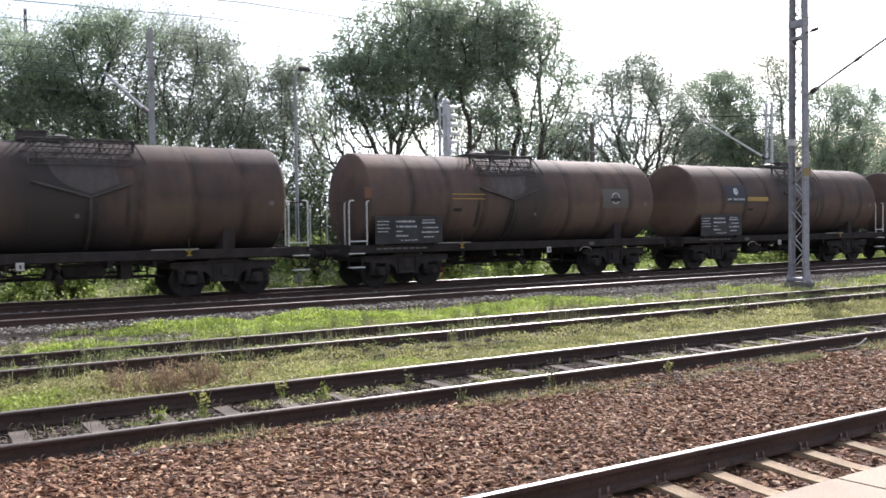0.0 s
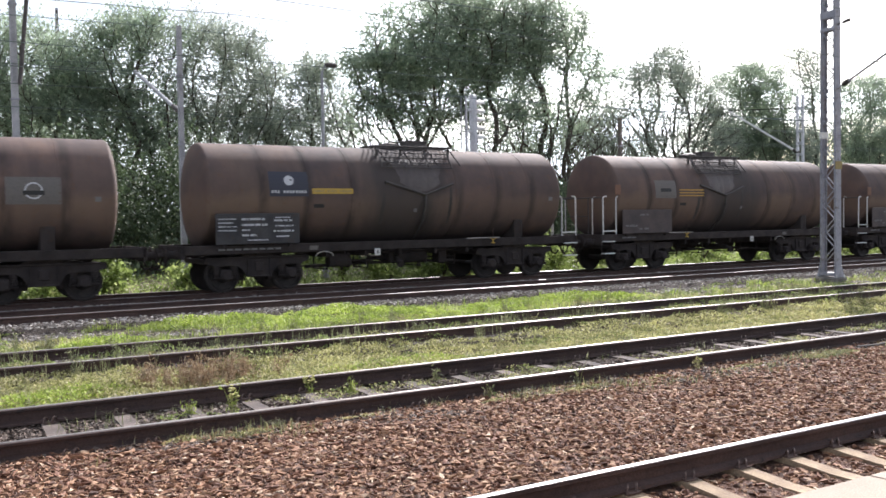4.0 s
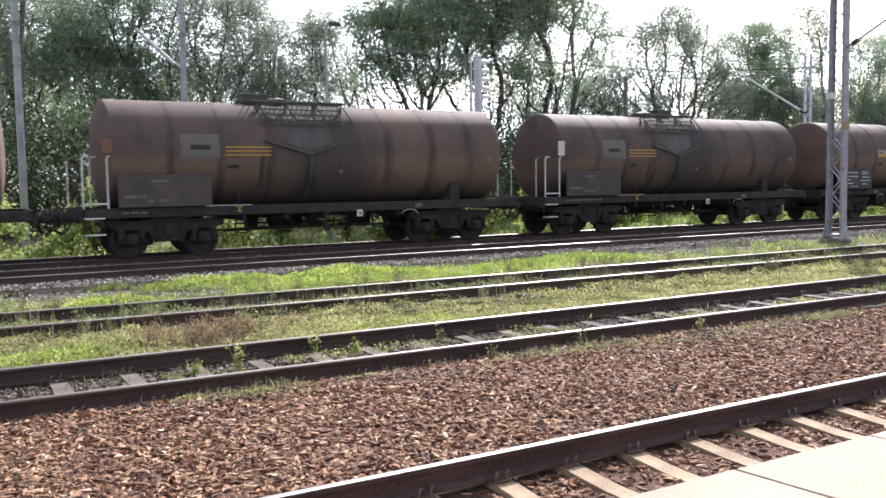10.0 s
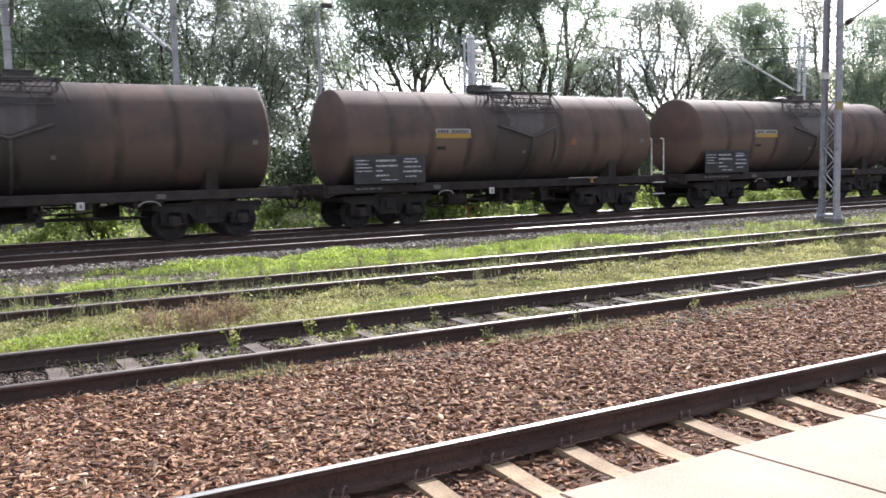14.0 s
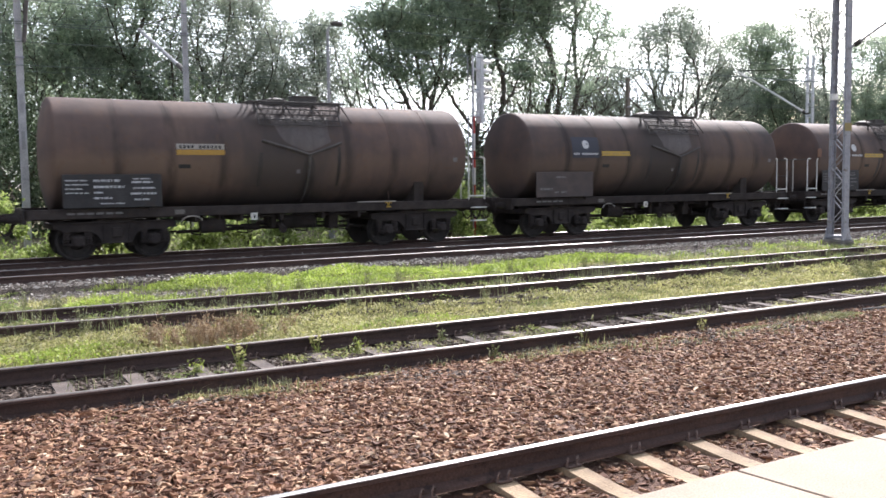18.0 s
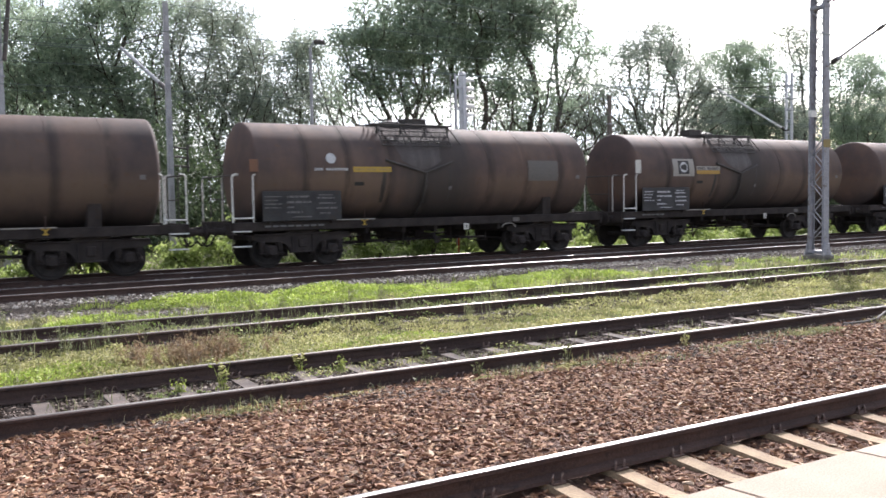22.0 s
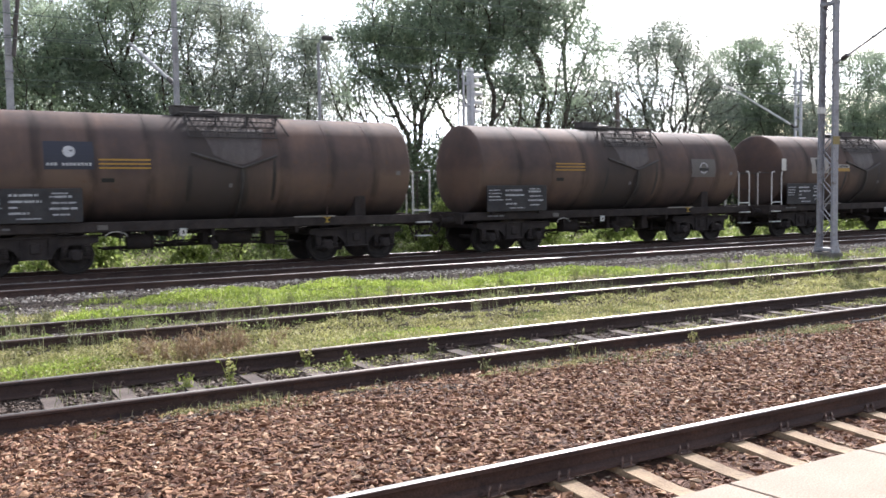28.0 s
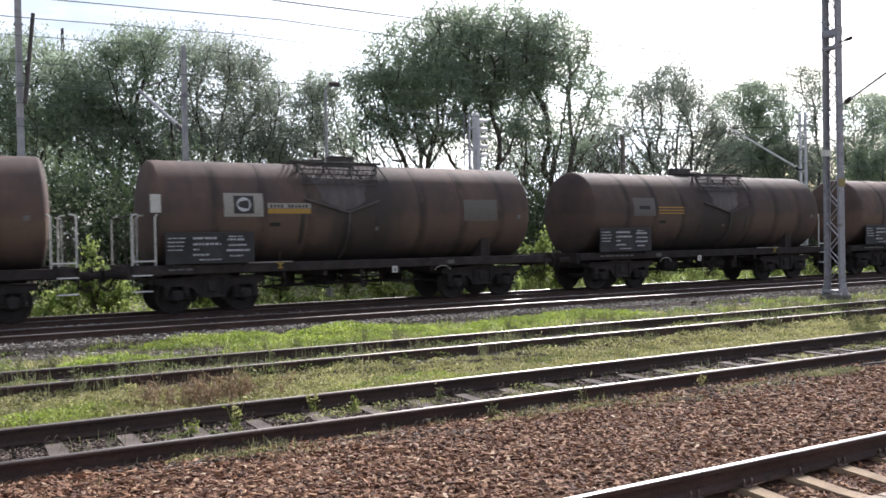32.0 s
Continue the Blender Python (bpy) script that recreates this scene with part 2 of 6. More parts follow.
def stone(name, stops):
    """Broken stone: each piece its own colour, speckled."""
    m, nt, ln, bs = tree_of(name)
    rnd = nt.new("ShaderNodeNewGeometry").outputs["Random Per Island"]
    col = ramp_node(nt, ln, rnd, stops).outputs["Color"]
    f = noise_node(nt, ln, 55.0, 4.0)
    col = mix(nt, ln, 0.5, col, ramp_node(nt, ln, f.outputs["Fac"], ((0.3, (0.3, 0.3, 0.3)), (0.7, (0.75, 0.75, 0.75)))).outputs["Color"], "OVERLAY")
    ln.new(col, bs.inputs["Base Color"])
    bs.inputs["Roughness"].default_value = 0.85
    bump(nt, ln, bs, f.outputs["Fac"], 0.4, 0.01)
    return m


M_TANK = tank_paint()
M_FRAME = surface("frame_steel", (0.026, 0.022, 0.021), (0.056, 0.045, 0.042), 3.0, 0.9, spots=(0.045, 0.030, 0.024), gloss=0.25)
M_BOGIE = surface("bogie_steel", (0.024, 0.020, 0.020), (0.052, 0.042, 0.039), 3.0, 0.85, spots=(0.038, 0.027, 0.022), gloss=0.25)
M_WHEEL = surface("wheel_steel", (0.020, 0.018, 0.017), (0.046, 0.037, 0.034), 5.0, 0.7, gloss=0.3)
M_BOARD = surface("board_paint", (0.030, 0.029, 0.032), (0.056, 0.053, 0.055), 2.5, 0.7, spots=(0.055, 0.042, 0.037), gloss=0.35)
M_BOARD_RUST = surface("board_rust", (0.046, 0.035, 0.035), (0.078, 0.057, 0.052), 2.5, 0.65, spots=(0.05, 0.04, 0.042))
M_MARK = plain("white_marking", (0.55, 0.55, 0.57), 0.6)
M_FAINT = plain("faint_marking", (0.17, 0.16, 0.16), 0.7)
M_BLUE = plain("dark_blue_paint", (0.032, 0.034, 0.052), 0.6)
M_YELLOW = plain("yellow_paint", (0.46, 0.29, 0.04), 0.5)
M_ORANGE = plain("orange_paint", (0.42, 0.235, 0.035), 0.5)
M_CREAM = plain("faded_white_paint", (0.34, 0.31, 0.28), 0.6)
M_GREY_PATCH = plain("grey_patch", (0.14, 0.125, 0.115), 0.7)
M_DULL = plain("dull_red_plate", (0.19, 0.09, 0.052), 0.6)
M_RUSTY = plain("rusty_orange_paint", (0.30, 0.11, 0.045), 0.6)
M_OCHRE = plain("dull_ochre_paint", (0.30, 0.23, 0.09), 0.6)
M_WASH = surface("washed_paint", (0.066, 0.052, 0.050), (0.105, 0.088, 0.083), 2.0, 0.6, spots=(0.06, 0.05, 0.048), stretch=(3, 0.5, 0.5))
M_OIL = surface("oily_stain", (0.026, 0.021, 0.020), (0.055, 0.042, 0.037), 3.0, 0.6, stretch=(2, 0.5, 0.5))
M_BLACK = plain("black_paint", (0.015, 0.015, 0.015), 0.6)
M_HANDRAIL = plain("handrail_white", (0.70, 0.69, 0.66), 0.45)
M_PLATE = plain("white_plate", (0.62, 0.60, 0.56), 0.5)
M_RAIL = surface("rail_rust", (0.045, 0.026, 0.022), (0.085, 0.05, 0.04), 4.0, 0.8, 0.1, spots=(0.03, 0.02, 0.018), stretch=(0.4, 1, 1))
M_CONCRETE = surface("sleeper_concrete", (0.23, 0.16, 0.10), (0.36, 0.27, 0.17), 5.0, 0.9, spots=(0.18, 0.13, 0.10))
M_SLEEPER_OLD = surface("sleeper_weathered", (0.060, 0.046, 0.040), (0.145, 0.115, 0.097), 4.0, 0.92, spots=(0.060, 0.038, 0.031), vary=1.0)
M_STONE = stone("ballast_stone", ((0.0, (0.062, 0.030, 0.018)), (0.35, (0.168, 0.074, 0.041)), (0.72, (0.300, 0.158, 0.086)), (0.93, (0.40, 0.25, 0.145)), (1.0, (0.54, 0.41, 0.29))))
M_STONE_GREY = stone("grey_stone", ((0.0, (0.09, 0.075, 0.065)), (0.5, (0.22, 0.19, 0.165)), (0.85, (0.36, 0.33, 0.295)), (1.0, (0.58, 0.55, 0.51))))
M_STONE_DARK = stone("dark_stone", ((0.0, (0.036, 0.023, 0.017)), (0.5, (0.092, 0.063, 0.046)), (0.9, (0.165, 0.122, 0.094)), (1.0, (0.37, 0.31, 0.26))))
M_BALLAST = surface("ballast_bed", (0.07, 0.034, 0.022), (0.19, 0.10, 0.065), 22.0, 0.95, fine=90.0, bumpy=1.0, dist=0.05)
M_BALLAST_GREY = surface("grey_ballast_bed", (0.035, 0.027, 0.022), (0.11, 0.086, 0.072), 20.0, 0.95, fine=90.0, bumpy=1.0, dist=0.05)
M_EARTH = surface("earth_and_turf", (0.11, 0.095, 0.055), (0.20, 0.18, 0.10), 1.2, 0.95, spots=(0.14, 0.11, 0.07), fine=40.0, bumpy=0.8, dist=0.04)
M_SLAB = surface("platform_slab", (0.285, 0.222, 0.165), (0.345, 0.275, 0.21), 3.0, 0.85, fine=120.0, bumpy=0.12, vary=0.2)
M_EDGE = surface("platform_wall", (0.30, 0.27, 0.24), (0.42, 0.38, 0.33), 3.0, 0.9)
M_GALV = surface("grey_painted_steel", (0.25, 0.25, 0.285), (0.35, 0.35, 0.38), 3.0, 0.6, 0.1, spots=(0.15, 0.12, 0.10))
M_POLE = surface("pole_concrete", (0.27, 0.27, 0.28), (0.40, 0.40, 0.41), 3.0, 0.85)
M_FOOT = surface("stained_concrete", (0.10, 0.09, 0.08), (0.20, 0.185, 0.165), 3.0, 0.9)
M_CLIP = plain("worn_clip_steel", (0.13, 0.085, 0.07), 0.5, 0.4)
M_WIRE = plain("wire_bronze", (0.16, 0.20, 0.18), 0.5, 0.2)
M_DARK_STEEL = surface("dark_steel", (0.04, 0.035, 0.033), (0.08, 0.07, 0.065), 4.0, 0.7)
M_SIGNAL = surface("pale_signal_paint", (0.42, 0.43, 0.45), (0.56, 0.57, 0.60), 3.0, 0.6)
M_RED = plain("red_paint", (0.45, 0.05, 0.035), 0.5)
M_BARK = surface("bark", (0.045, 0.036, 0.028), (0.11, 0.09, 0.07), 3.0, 0.95, fine=25.0, bumpy=0.8, stretch=(1, 1, 0.25), dist=0.05)
M_WOOD = surface("weathered_wood", (0.13, 0.105, 0.09), (0.24, 0.20, 0.175), 3.0, 0.9, stretch=(1, 1, 0.2))
# crown leaves made paler and bluer: haze and glare are put into their colour
M_LEAF_WILLOW = leafy("willow_leaves", ((0.0, (0.20, 0.235, 0.19)), (0.6, (0.30, 0.335, 0.28)), (1.0, (0.42, 0.45, 0.385))), 0.60, 0.5, (0.45, 0.515, 0.44), 0.55, True)
M_LEAF_DARK = leafy("dark_leaves", ((0.0, (0.16, 0.215, 0.15)), (0.6, (0.265, 0.325, 0.23)), (1.0, (0.39, 0.44, 0.335))), 0.66, 0.5, (0.40, 0.49, 0.385), 0.55, True)
# thicket and far woods: the wood's deep shade is put into this leaf colour
M_LEAF_SHADE = leafy("shaded_thicket_leaves", ((0.0, (0.05, 0.075, 0.04)), (0.6, (0.095, 0.13, 0.075)), (1.0, (0.17, 0.21, 0.125))), 0.30, 0.55, (0.16, 0.24, 0.10), 0.4, True)
M_LEAF_BUSH = leafy("bush_leaves", ((0.0, (0.10, 0.15, 0.045)), (0.6, (0.25, 0.32, 0.10)), (1.0, (0.50, 0.54, 0.29))), 0.55, 0.5, (0.38, 0.50, 0.13), 0.4, True)
M_GRASS = leafy("green_grass", ((0.0, (0.07, 0.09, 0.035)), (0.5, (0.19, 0.255, 0.085)), (0.85, (0.33, 0.37, 0.16)), (1.0, (0.52, 0.48, 0.34))), 0.48, 0.5, (0.29, 0.38, 0.10), 0.4, True)
M_LIME = leafy("lime_turf", ((0.0, (0.10, 0.14, 0.03)), (0.4, (0.29, 0.38, 0.075)), (0.8, (0.44, 0.52, 0.14)), (1.0, (0.62, 0.63, 0.36))), 0.5, 0.5, (0.38, 0.52, 0.08), 0.4, True)
M_GRASS_DRY = leafy("dry_grass", ((0.0, (0.12, 0.10, 0.055)), (0.35, (0.29, 0.285, 0.12)), (0.7, (0.45, 0.425, 0.22)), (1.0, (0.66, 0.58, 0.42))), 0.45, 0.5, (0.40, 0.43, 0.14), 0.4, True)
M_WEED_RED = leafy("reddish_weed", ((0.0, (0.16, 0.10, 0.06)), (0.6, (0.34, 0.235, 0.155)), (1.0, (0.50, 0.42, 0.29))), 0.35, 0.7, (0.38, 0.27, 0.15))
M_FLOWER = plain("yellow_petals", (0.42, 0.39, 0.13), 0.6)
M_WEED = leafy("pale_weed", ((0.0, (0.10, 0.115, 0.055)), (0.6, (0.21, 0.225, 0.115)), (1.0, (0.38, 0.355, 0.235))), 0.40, 0.6, (0.24, 0.28, 0.11))
M_WEED_GREEN = leafy("yellow_green_weed", ((0.0, (0.13, 0.16, 0.04)), (0.6, (0.29, 0.34, 0.10)), (1.0, (0.45, 0.45, 0.20))), 0.45)


# ---- building helpers ----
class Geo:
    """Collects the corners and faces of one mesh."""

    def __init__(self):
        self.v, self.f = [], []

    def add(self, verts, faces):
        n = len(self.v)
        self.v += [tuple(p) for p in verts]
        self.f += [tuple(n + i for i in q) for q in faces]
        return self

    def box(self, x0, x1, y0, y1, z0, z1, c=0.0, m=None):
        """A box, its edges along x and its ends chamfered by c."""
        if c <= 0:
            vs = [(x, y, z) for x in (x0, x1) for y in (y0, y1) for z in (z0, z1)]
            fs = [(0, 1, 3, 2), (4, 6, 7, 5), (0, 4, 5, 1), (2, 3, 7, 6), (0, 2, 6, 4), (1, 5, 7, 3)]
        else:
            def ring(x, k):
                a = [(y0 + c, z0), (y1 - c, z0), (y1, z0 + c), (y1, z1 - c), (y1 - c, z1), (y0 + c, z1), (y0, z1 - c), (y0, z0 + c)]
                cy, cz = (y0 + y1) / 2, (z0 + z1) / 2
                if k:
                    a = [(y - math.copysign(min(k, abs(y - cy)), y - cy), z - math.copysign(min(k, abs(z - cz)), z - cz)) for y, z in a]
                return [(x, y, z) for y, z in a]
            rings = [ring(x0, c), ring(x0 + c, 0), ring(x1 - c, 0), ring(x1, c)]
            vs = [p for r in rings for p in r]
            fs = [tuple(reversed(range(8))), tuple(range(24, 32))]
            fs += [(8 * k + i, 8 * k + (i + 1) % 8, 8 * k + 8 + (i + 1) % 8, 8 * k + 8 + i) for k in range(3) for i in range(8)]
        if m is not None:
            vs = [m @ Vector(p) for p in vs]
        return self.add(vs, fs)

    def tube(self, path, r, n=8, caps=True):
        """A round bar along a path; r is one radius or one for each point."""
        pts = [Vector(p) for p in path]
        rs = r if isinstance(r, (list, tuple)) else [r] * len(pts)
        vs, up = [], None
        for k, p in enumerate(pts):
            d = (pts[min(k + 1, len(pts) - 1)] - pts[max(k - 1, 0)]).normalized()
            if up is None:
                up = d.orthogonal().normalized()
            up = (up - d * up.dot(d)).normalized()
            side = d.cross(up)
            vs += [p + (up * math.cos(2 * math.pi * i / n) + side * math.sin(2 * math.pi * i / n)) * rs[k] for i in range(n)]
        fs = [(n * k + i, n * k + (i + 1) % n, n * k + n + (i + 1) % n, n * k + n + i) for k in range(len(pts) - 1) for i in range(n)]
        if caps:
            fs += [tuple(reversed(range(n))), tuple(range(n * (len(pts) - 1), n * len(pts)))]
        return self.add(vs, fs)

    def lathe(self, profile, n=24, axis="y", at=(0, 0, 0)):
        """Turns (place along the axis, radius) pairs about an axis."""
        vs, fs = [], []
        for a, r in profile:
            for i in range(n):
                c, s = r * math.cos(2 * math.pi * i / n), r * math.sin(2 * math.pi * i / n)
                p = {"x": (a, c, s), "y": (s, a, c), "z": (c, s, a)}[axis]
                vs.append((p[0] + at[0], p[1] + at[1], p[2] + at[2]))
        for k in range(len(profile) - 1):
            fs += [(n * k + i, n * k + (i + 1) % n, n * k + n + (i + 1) % n, n * k + n + i) for i in range(n)]
        fs += [tuple(reversed(range(n))), tuple(range(n * (len(profile) - 1), n * len(profile)))]
        return self.add(vs, fs)

    def sweep(self, outline, x0, x1):
        """A closed outline in y and z, drawn out along x."""
        n = len(outline)
        vs = [(x, y, z) for x in (x0, x1) for y, z in outline]
        fs = [(i, (i + 1) % n, n + (i + 1) % n, n + i) for i in range(n)] + [tuple(reversed(range(n))), tuple(range(n, 2 * n))]
        return self.add(vs, fs)

    def mesh(self, name, mat, smooth=False):
        me = bpy.data.meshes.new(name)
        me.from_pydata(self.v, [], self.f)
        bm = bmesh.new()
        bm.from_mesh(me)
        bmesh.ops.recalc_face_normals(bm, faces=bm.faces)
        bm.to_mesh(me)
        bm.free()
        if smooth:
            me.polygons.foreach_set("use_smooth", [True] * len(me.polygons))
            me.set_sharp_from_angle(angle=radians(40))
        me.materials.append(mat)
        return me


def part(name, g, mat, parent=None, label="", smooth=False):
    """Links a mesh as one object under a thing or a part."""
    ob = new(name, g.mesh(name, mat, smooth) if isinstance(g, Geo) else g)
    if parent:
        ob.parent = parent
    return tagged(ob, label) if label else ob


def np_mesh(name, verts, faces, mat, smooth=False):
    """A mesh from arrays: verts n x 3, faces m x k."""
    me = bpy.data.meshes.new(name)
    n, k = faces.shape
    me.vertices.add(len(verts))
    me.vertices.foreach_set("co", np.ascontiguousarray(verts, dtype=np.float32).ravel())
    me.loops.add(n * k)
    me.loops.foreach_set("vertex_index", np.ascontiguousarray(faces, dtype=np.int32).ravel())
    me.polygons.add(n)
    me.polygons.foreach_set("loop_start", np.arange(0, n * k, k, dtype=np.int32))
    me.update(calc_edges=True)
    if not smooth:
        me.shade_flat()
    me.materials.append(mat)
    return me


def blades(n, xs, ys, z, height, width, lean=0.5):
    """Tapered blades of two faces each, at n places."""
    a = rng.uniform(0, 2 * np.pi, n)
    d = np.stack([np.cos(a), np.sin(a), np.zeros(n)], 1)
    s = np.stack([-np.sin(a), np.cos(a), np.zeros(n)], 1)
    h = height * rng.uniform(0.45, 1.25, n)
    base = np.stack([xs, ys, np.broadcast_to(z, (n,))], 1)
    w = (width * rng.uniform(0.6, 1.3, n))[:, None]
    b = rng.uniform(0.1, 1.0, n)[:, None] * lean
    up = np.zeros((n, 3))
    up[:, 2] = h
    mid = base + up * 0.55 + d * h[:, None] * b * 0.3
    tip = base + up * (1 - 0.3 * b) + d * h[:, None] * b
    v = np.stack([base - s * w, base + s * w, mid - s * w * 0.8, mid + s * w * 0.8, tip], 1).reshape(-1, 3)
    k = np.arange(n)[:, None] * 5
    f = np.concatenate([k + np.array([[0, 1, 3]]), k + np.array([[0, 3, 2]]), k + np.array([[2, 3, 4]])], 0)
    return v, f


def leaves(pts, size, ratio=0.4, droop=0.3):
    """One folded leaf of two faces at each point, turned at random."""
    n = len(pts)
    d = rng.normal(size=(n, 3))
    d[:, 2] -= droop
    d /= np.linalg.norm(d, axis=1, keepdims=True)
    s = np.cross(d, rng.normal(size=(n, 3)))
    s /= np.linalg.norm(s, axis=1, keepdims=True) + 1e-9
    up = np.cross(s, d)
    l = (size * rng.uniform(0.6, 1.4, n))[:, None]
    v = np.stack([pts - d * l * 0.5, pts + s * l * ratio * 0.5 + up * l * 0.08, pts + d * l * 0.5, pts - s * l * ratio * 0.5 + up * l * 0.08], 1).reshape(-1, 3)
    k = np.arange(n)[:, None] * 4
    return v, np.concatenate([k + np.array([[0, 1, 2]]), k + np.array([[0, 2, 3]])], 0)


def wob(x, y, s=1.0):
    return noise.noise(Vector((x * s, y * s, 3.7)))


# ---- ground ----
def ground_sheet():
    """One sheet from the platform to the horizon, with a rough strip behind the train."""
    xs = np.concatenate([[-2500, -600, -150, -60], np.arange(-30, 121, 1.5), [150, 220, 400, 900, 2500]])
    ys = np.concatenate([[-2500, -600, -100, -20], np.arange(0, 62, 1.0), [80, 120, 250, 700, 2500]])
    vs = []
    for y in ys:
        for x in xs:
            z = GROUND - 0.04
            if y > 26:
                z += min((y - 26) * 0.04, 0.5) + 0.12 * wob(x, y, 0.25)
            vs.append((x, y, z))
    n = len(xs)
    fs = [(j * n + i, j * n + i + 1, j * n + n + i + 1, j * n + n + i) for j in range(len(ys) - 1) for i in range(n - 1)]
    me = np_mesh("ground", np.array(vs), np.array(fs), M_EARTH, True)
    tagged(new("ground", me), "rough grassy earth beside and between the railway tracks", "ground", kind="structure")


def bed(name, y0, y1, z, mat, label, x0=-30, x1=150, rise=0.02):
    """A ballast bed with sloping shoulders and an uneven top."""
    xs = np.concatenate([np.arange(x0, 30, 0.25), np.arange(30, x1 + 1, 2.0)])
    ys = np.concatenate([[y0 - 0.35], np.linspace(y0, y1, max(4, int((y1 - y0) / 0.25))), [y1 + 0.35]])
    vs = []
    for j, y in enumerate(ys):
        for x in xs:
            zz = GROUND - 0.08 if j in (0, len(ys) - 1) else z + rise * wob(x, y, 2.2)
            vs.append((x, y, zz))
    n = len(xs)
    fs = [(j * n + i, j * n + i + 1, j * n + n + i + 1, j * n + n + i) for j in range(len(ys) - 1) for i in range(n - 1)]
    tagged(new(name, np_mesh(name, np.array(vs), np.array(fs), mat, True)), label, "ballast", kind="structure")


ROCKS = []
for _ in range(10):
    bm = bmesh.new()
    for p in rng.normal(size=(8, 3)):
        bm.verts.new(Vector(p / np.linalg.norm(p)))
    hull = bmesh.ops.convex_hull(bm, input=bm.verts)
    bm.verts.index_update()
    rv = np.array([v.co[:] for v in bm.verts])
    rf = np.array([[v.index for v in f.verts] for f in bm.faces])
    bm.free()
    ROCKS.append((rv * np.array([1.2, 0.58, 0.40]), rf))


def stones(name, n, xs, ys, z, size, mat, label, category="ballast"):
    """Loose broken stones lying on a bed, one mesh of many."""
    V, F, base = [], [], 0
    kind = rng.integers(0, len(ROCKS), n)
    for k, (rv, rf) in enumerate(ROCKS):
        ids = np.nonzero(kind == k)[0]
        m = len(ids)
        if not m:
            continue
        a, b = rng.uniform(0, 2 * np.pi, m), rng.normal(0, 0.55, m)
        ca, sa, cb, sb = np.cos(a), np.sin(a), np.cos(b), np.sin(b)
        R = np.zeros((m, 3, 3))
        R[:, 0, 0], R[:, 0, 1], R[:, 0, 2] = ca, -sa * cb, sa * sb
        R[:, 1, 0], R[:, 1, 1], R[:, 1, 2] = sa, ca * cb, -ca * sb
        R[:, 2, 1], R[:, 2, 2] = sb, cb
        s = size * np.clip(rng.lognormal(0, 0.33, m), 0.5, 1.75)
        p = np.einsum("mij,vj->mvi", R, rv) * s[:, None, None]
        zz = np.broadcast_to(z, (n,))[ids]
        p += np.stack([xs[ids], ys[ids], zz + s * rng.uniform(0.1, 0.45, m)], 1)[:, None, :]
        V.append(p.reshape(-1, 3))
        F.append((np.arange(m)[:, None, None] * len(rv) + rf[None] + base).reshape(-1, 3))
        base += m * len(rv)
    me = np_mesh(name, np.concatenate(V), np.concatenate(F), mat)
    return tagged(new(name, me), label, category, kind="stuff")


def spread(n, x0, x1, y0, y1, near=1.0):
    """n places in a strip, closer together towards low x."""
    u = rng.uniform(0, 1, n)
    return x0 + (x1 - x0) * u ** near, rng.uniform(y0, y1, n)


ground_sheet()
bed("ballast_bed_near", 2.9, 4.95, -0.214, M_BALLAST, "bed of brown broken stone under the platform track")
bed("ballast_bed_shoulder", 5.1, 8.12, -0.168, M_BALLAST, "bed of brown broken stone between two tracks")
bed("ballast_bed_second", 8.45, 9.7, -0.205, M_BALLAST_GREY, "grey-brown stone bed under a weedy track", rise=0.03)
bed("ballast_bed_verge", 9.85, 10.4, -0.168, M_BALLAST_GREY, "grey-brown stone verge of the weedy track", rise=0.03)
bed("ballast_bed_third", 12.5, 14.4, -0.165, M_BALLAST_GREY, "grey stone bed under an overgrown siding", rise=0.03)
bed("ballast_bed_fourth", 19.2, 25.6, -0.165, M_BALLAST_GREY, "grey stone bed under the two far tracks", rise=0.03)


# ---- tracks ----
def rail_outline(y):
    half = [(0.0, -0.004), (0.020, -0.006), (0.034, -0.013), (0.036, -0.036), (0.012, -0.048), (0.0085, -0.075), (0.010, -0.125), (0.068, -0.150), (0.075, -0.172)]
    return [(y + a, b) for a, b in half] + [(y - a, b) for a, b in reversed(half[1:])]


def rail_worn(y, w):
    top = [(y + w * math.sin(a) / math.sin(radians(36)), 0.002 - 0.045 * (1 - math.cos(a))) for a in [radians(-36 + 9 * k) for k in range(9)]]
    return top + [(y + 0.02, -0.011), (y - 0.02, -0.011)]


def polished():
    m, nt, ln, bs = tree_of("polished_rail_top")
    n = noise_node(nt, ln, 8.0, 4.0, stretch=(0.05, 1, 1))
    ln.new(ramp_node(nt, ln, n.outputs["Fac"], ((0.35, (0.20, 0.19, 0.18)), (0.7, (0.38, 0.37, 0.36)))).outputs["Color"], bs.inputs["Base Color"])
    bs.inputs["Metallic"].default_value, bs.inputs["Roughness"].default_value = 0.95, 0.36
    return m


M_POLISHED = polished()
M_WORN = surface("worn_rail_top", (0.16, 0.14, 0.125), (0.36, 0.335, 0.31), 8.0, 0.42, 0.85, stretch=(0.05, 1, 1), bumpy=0.0)


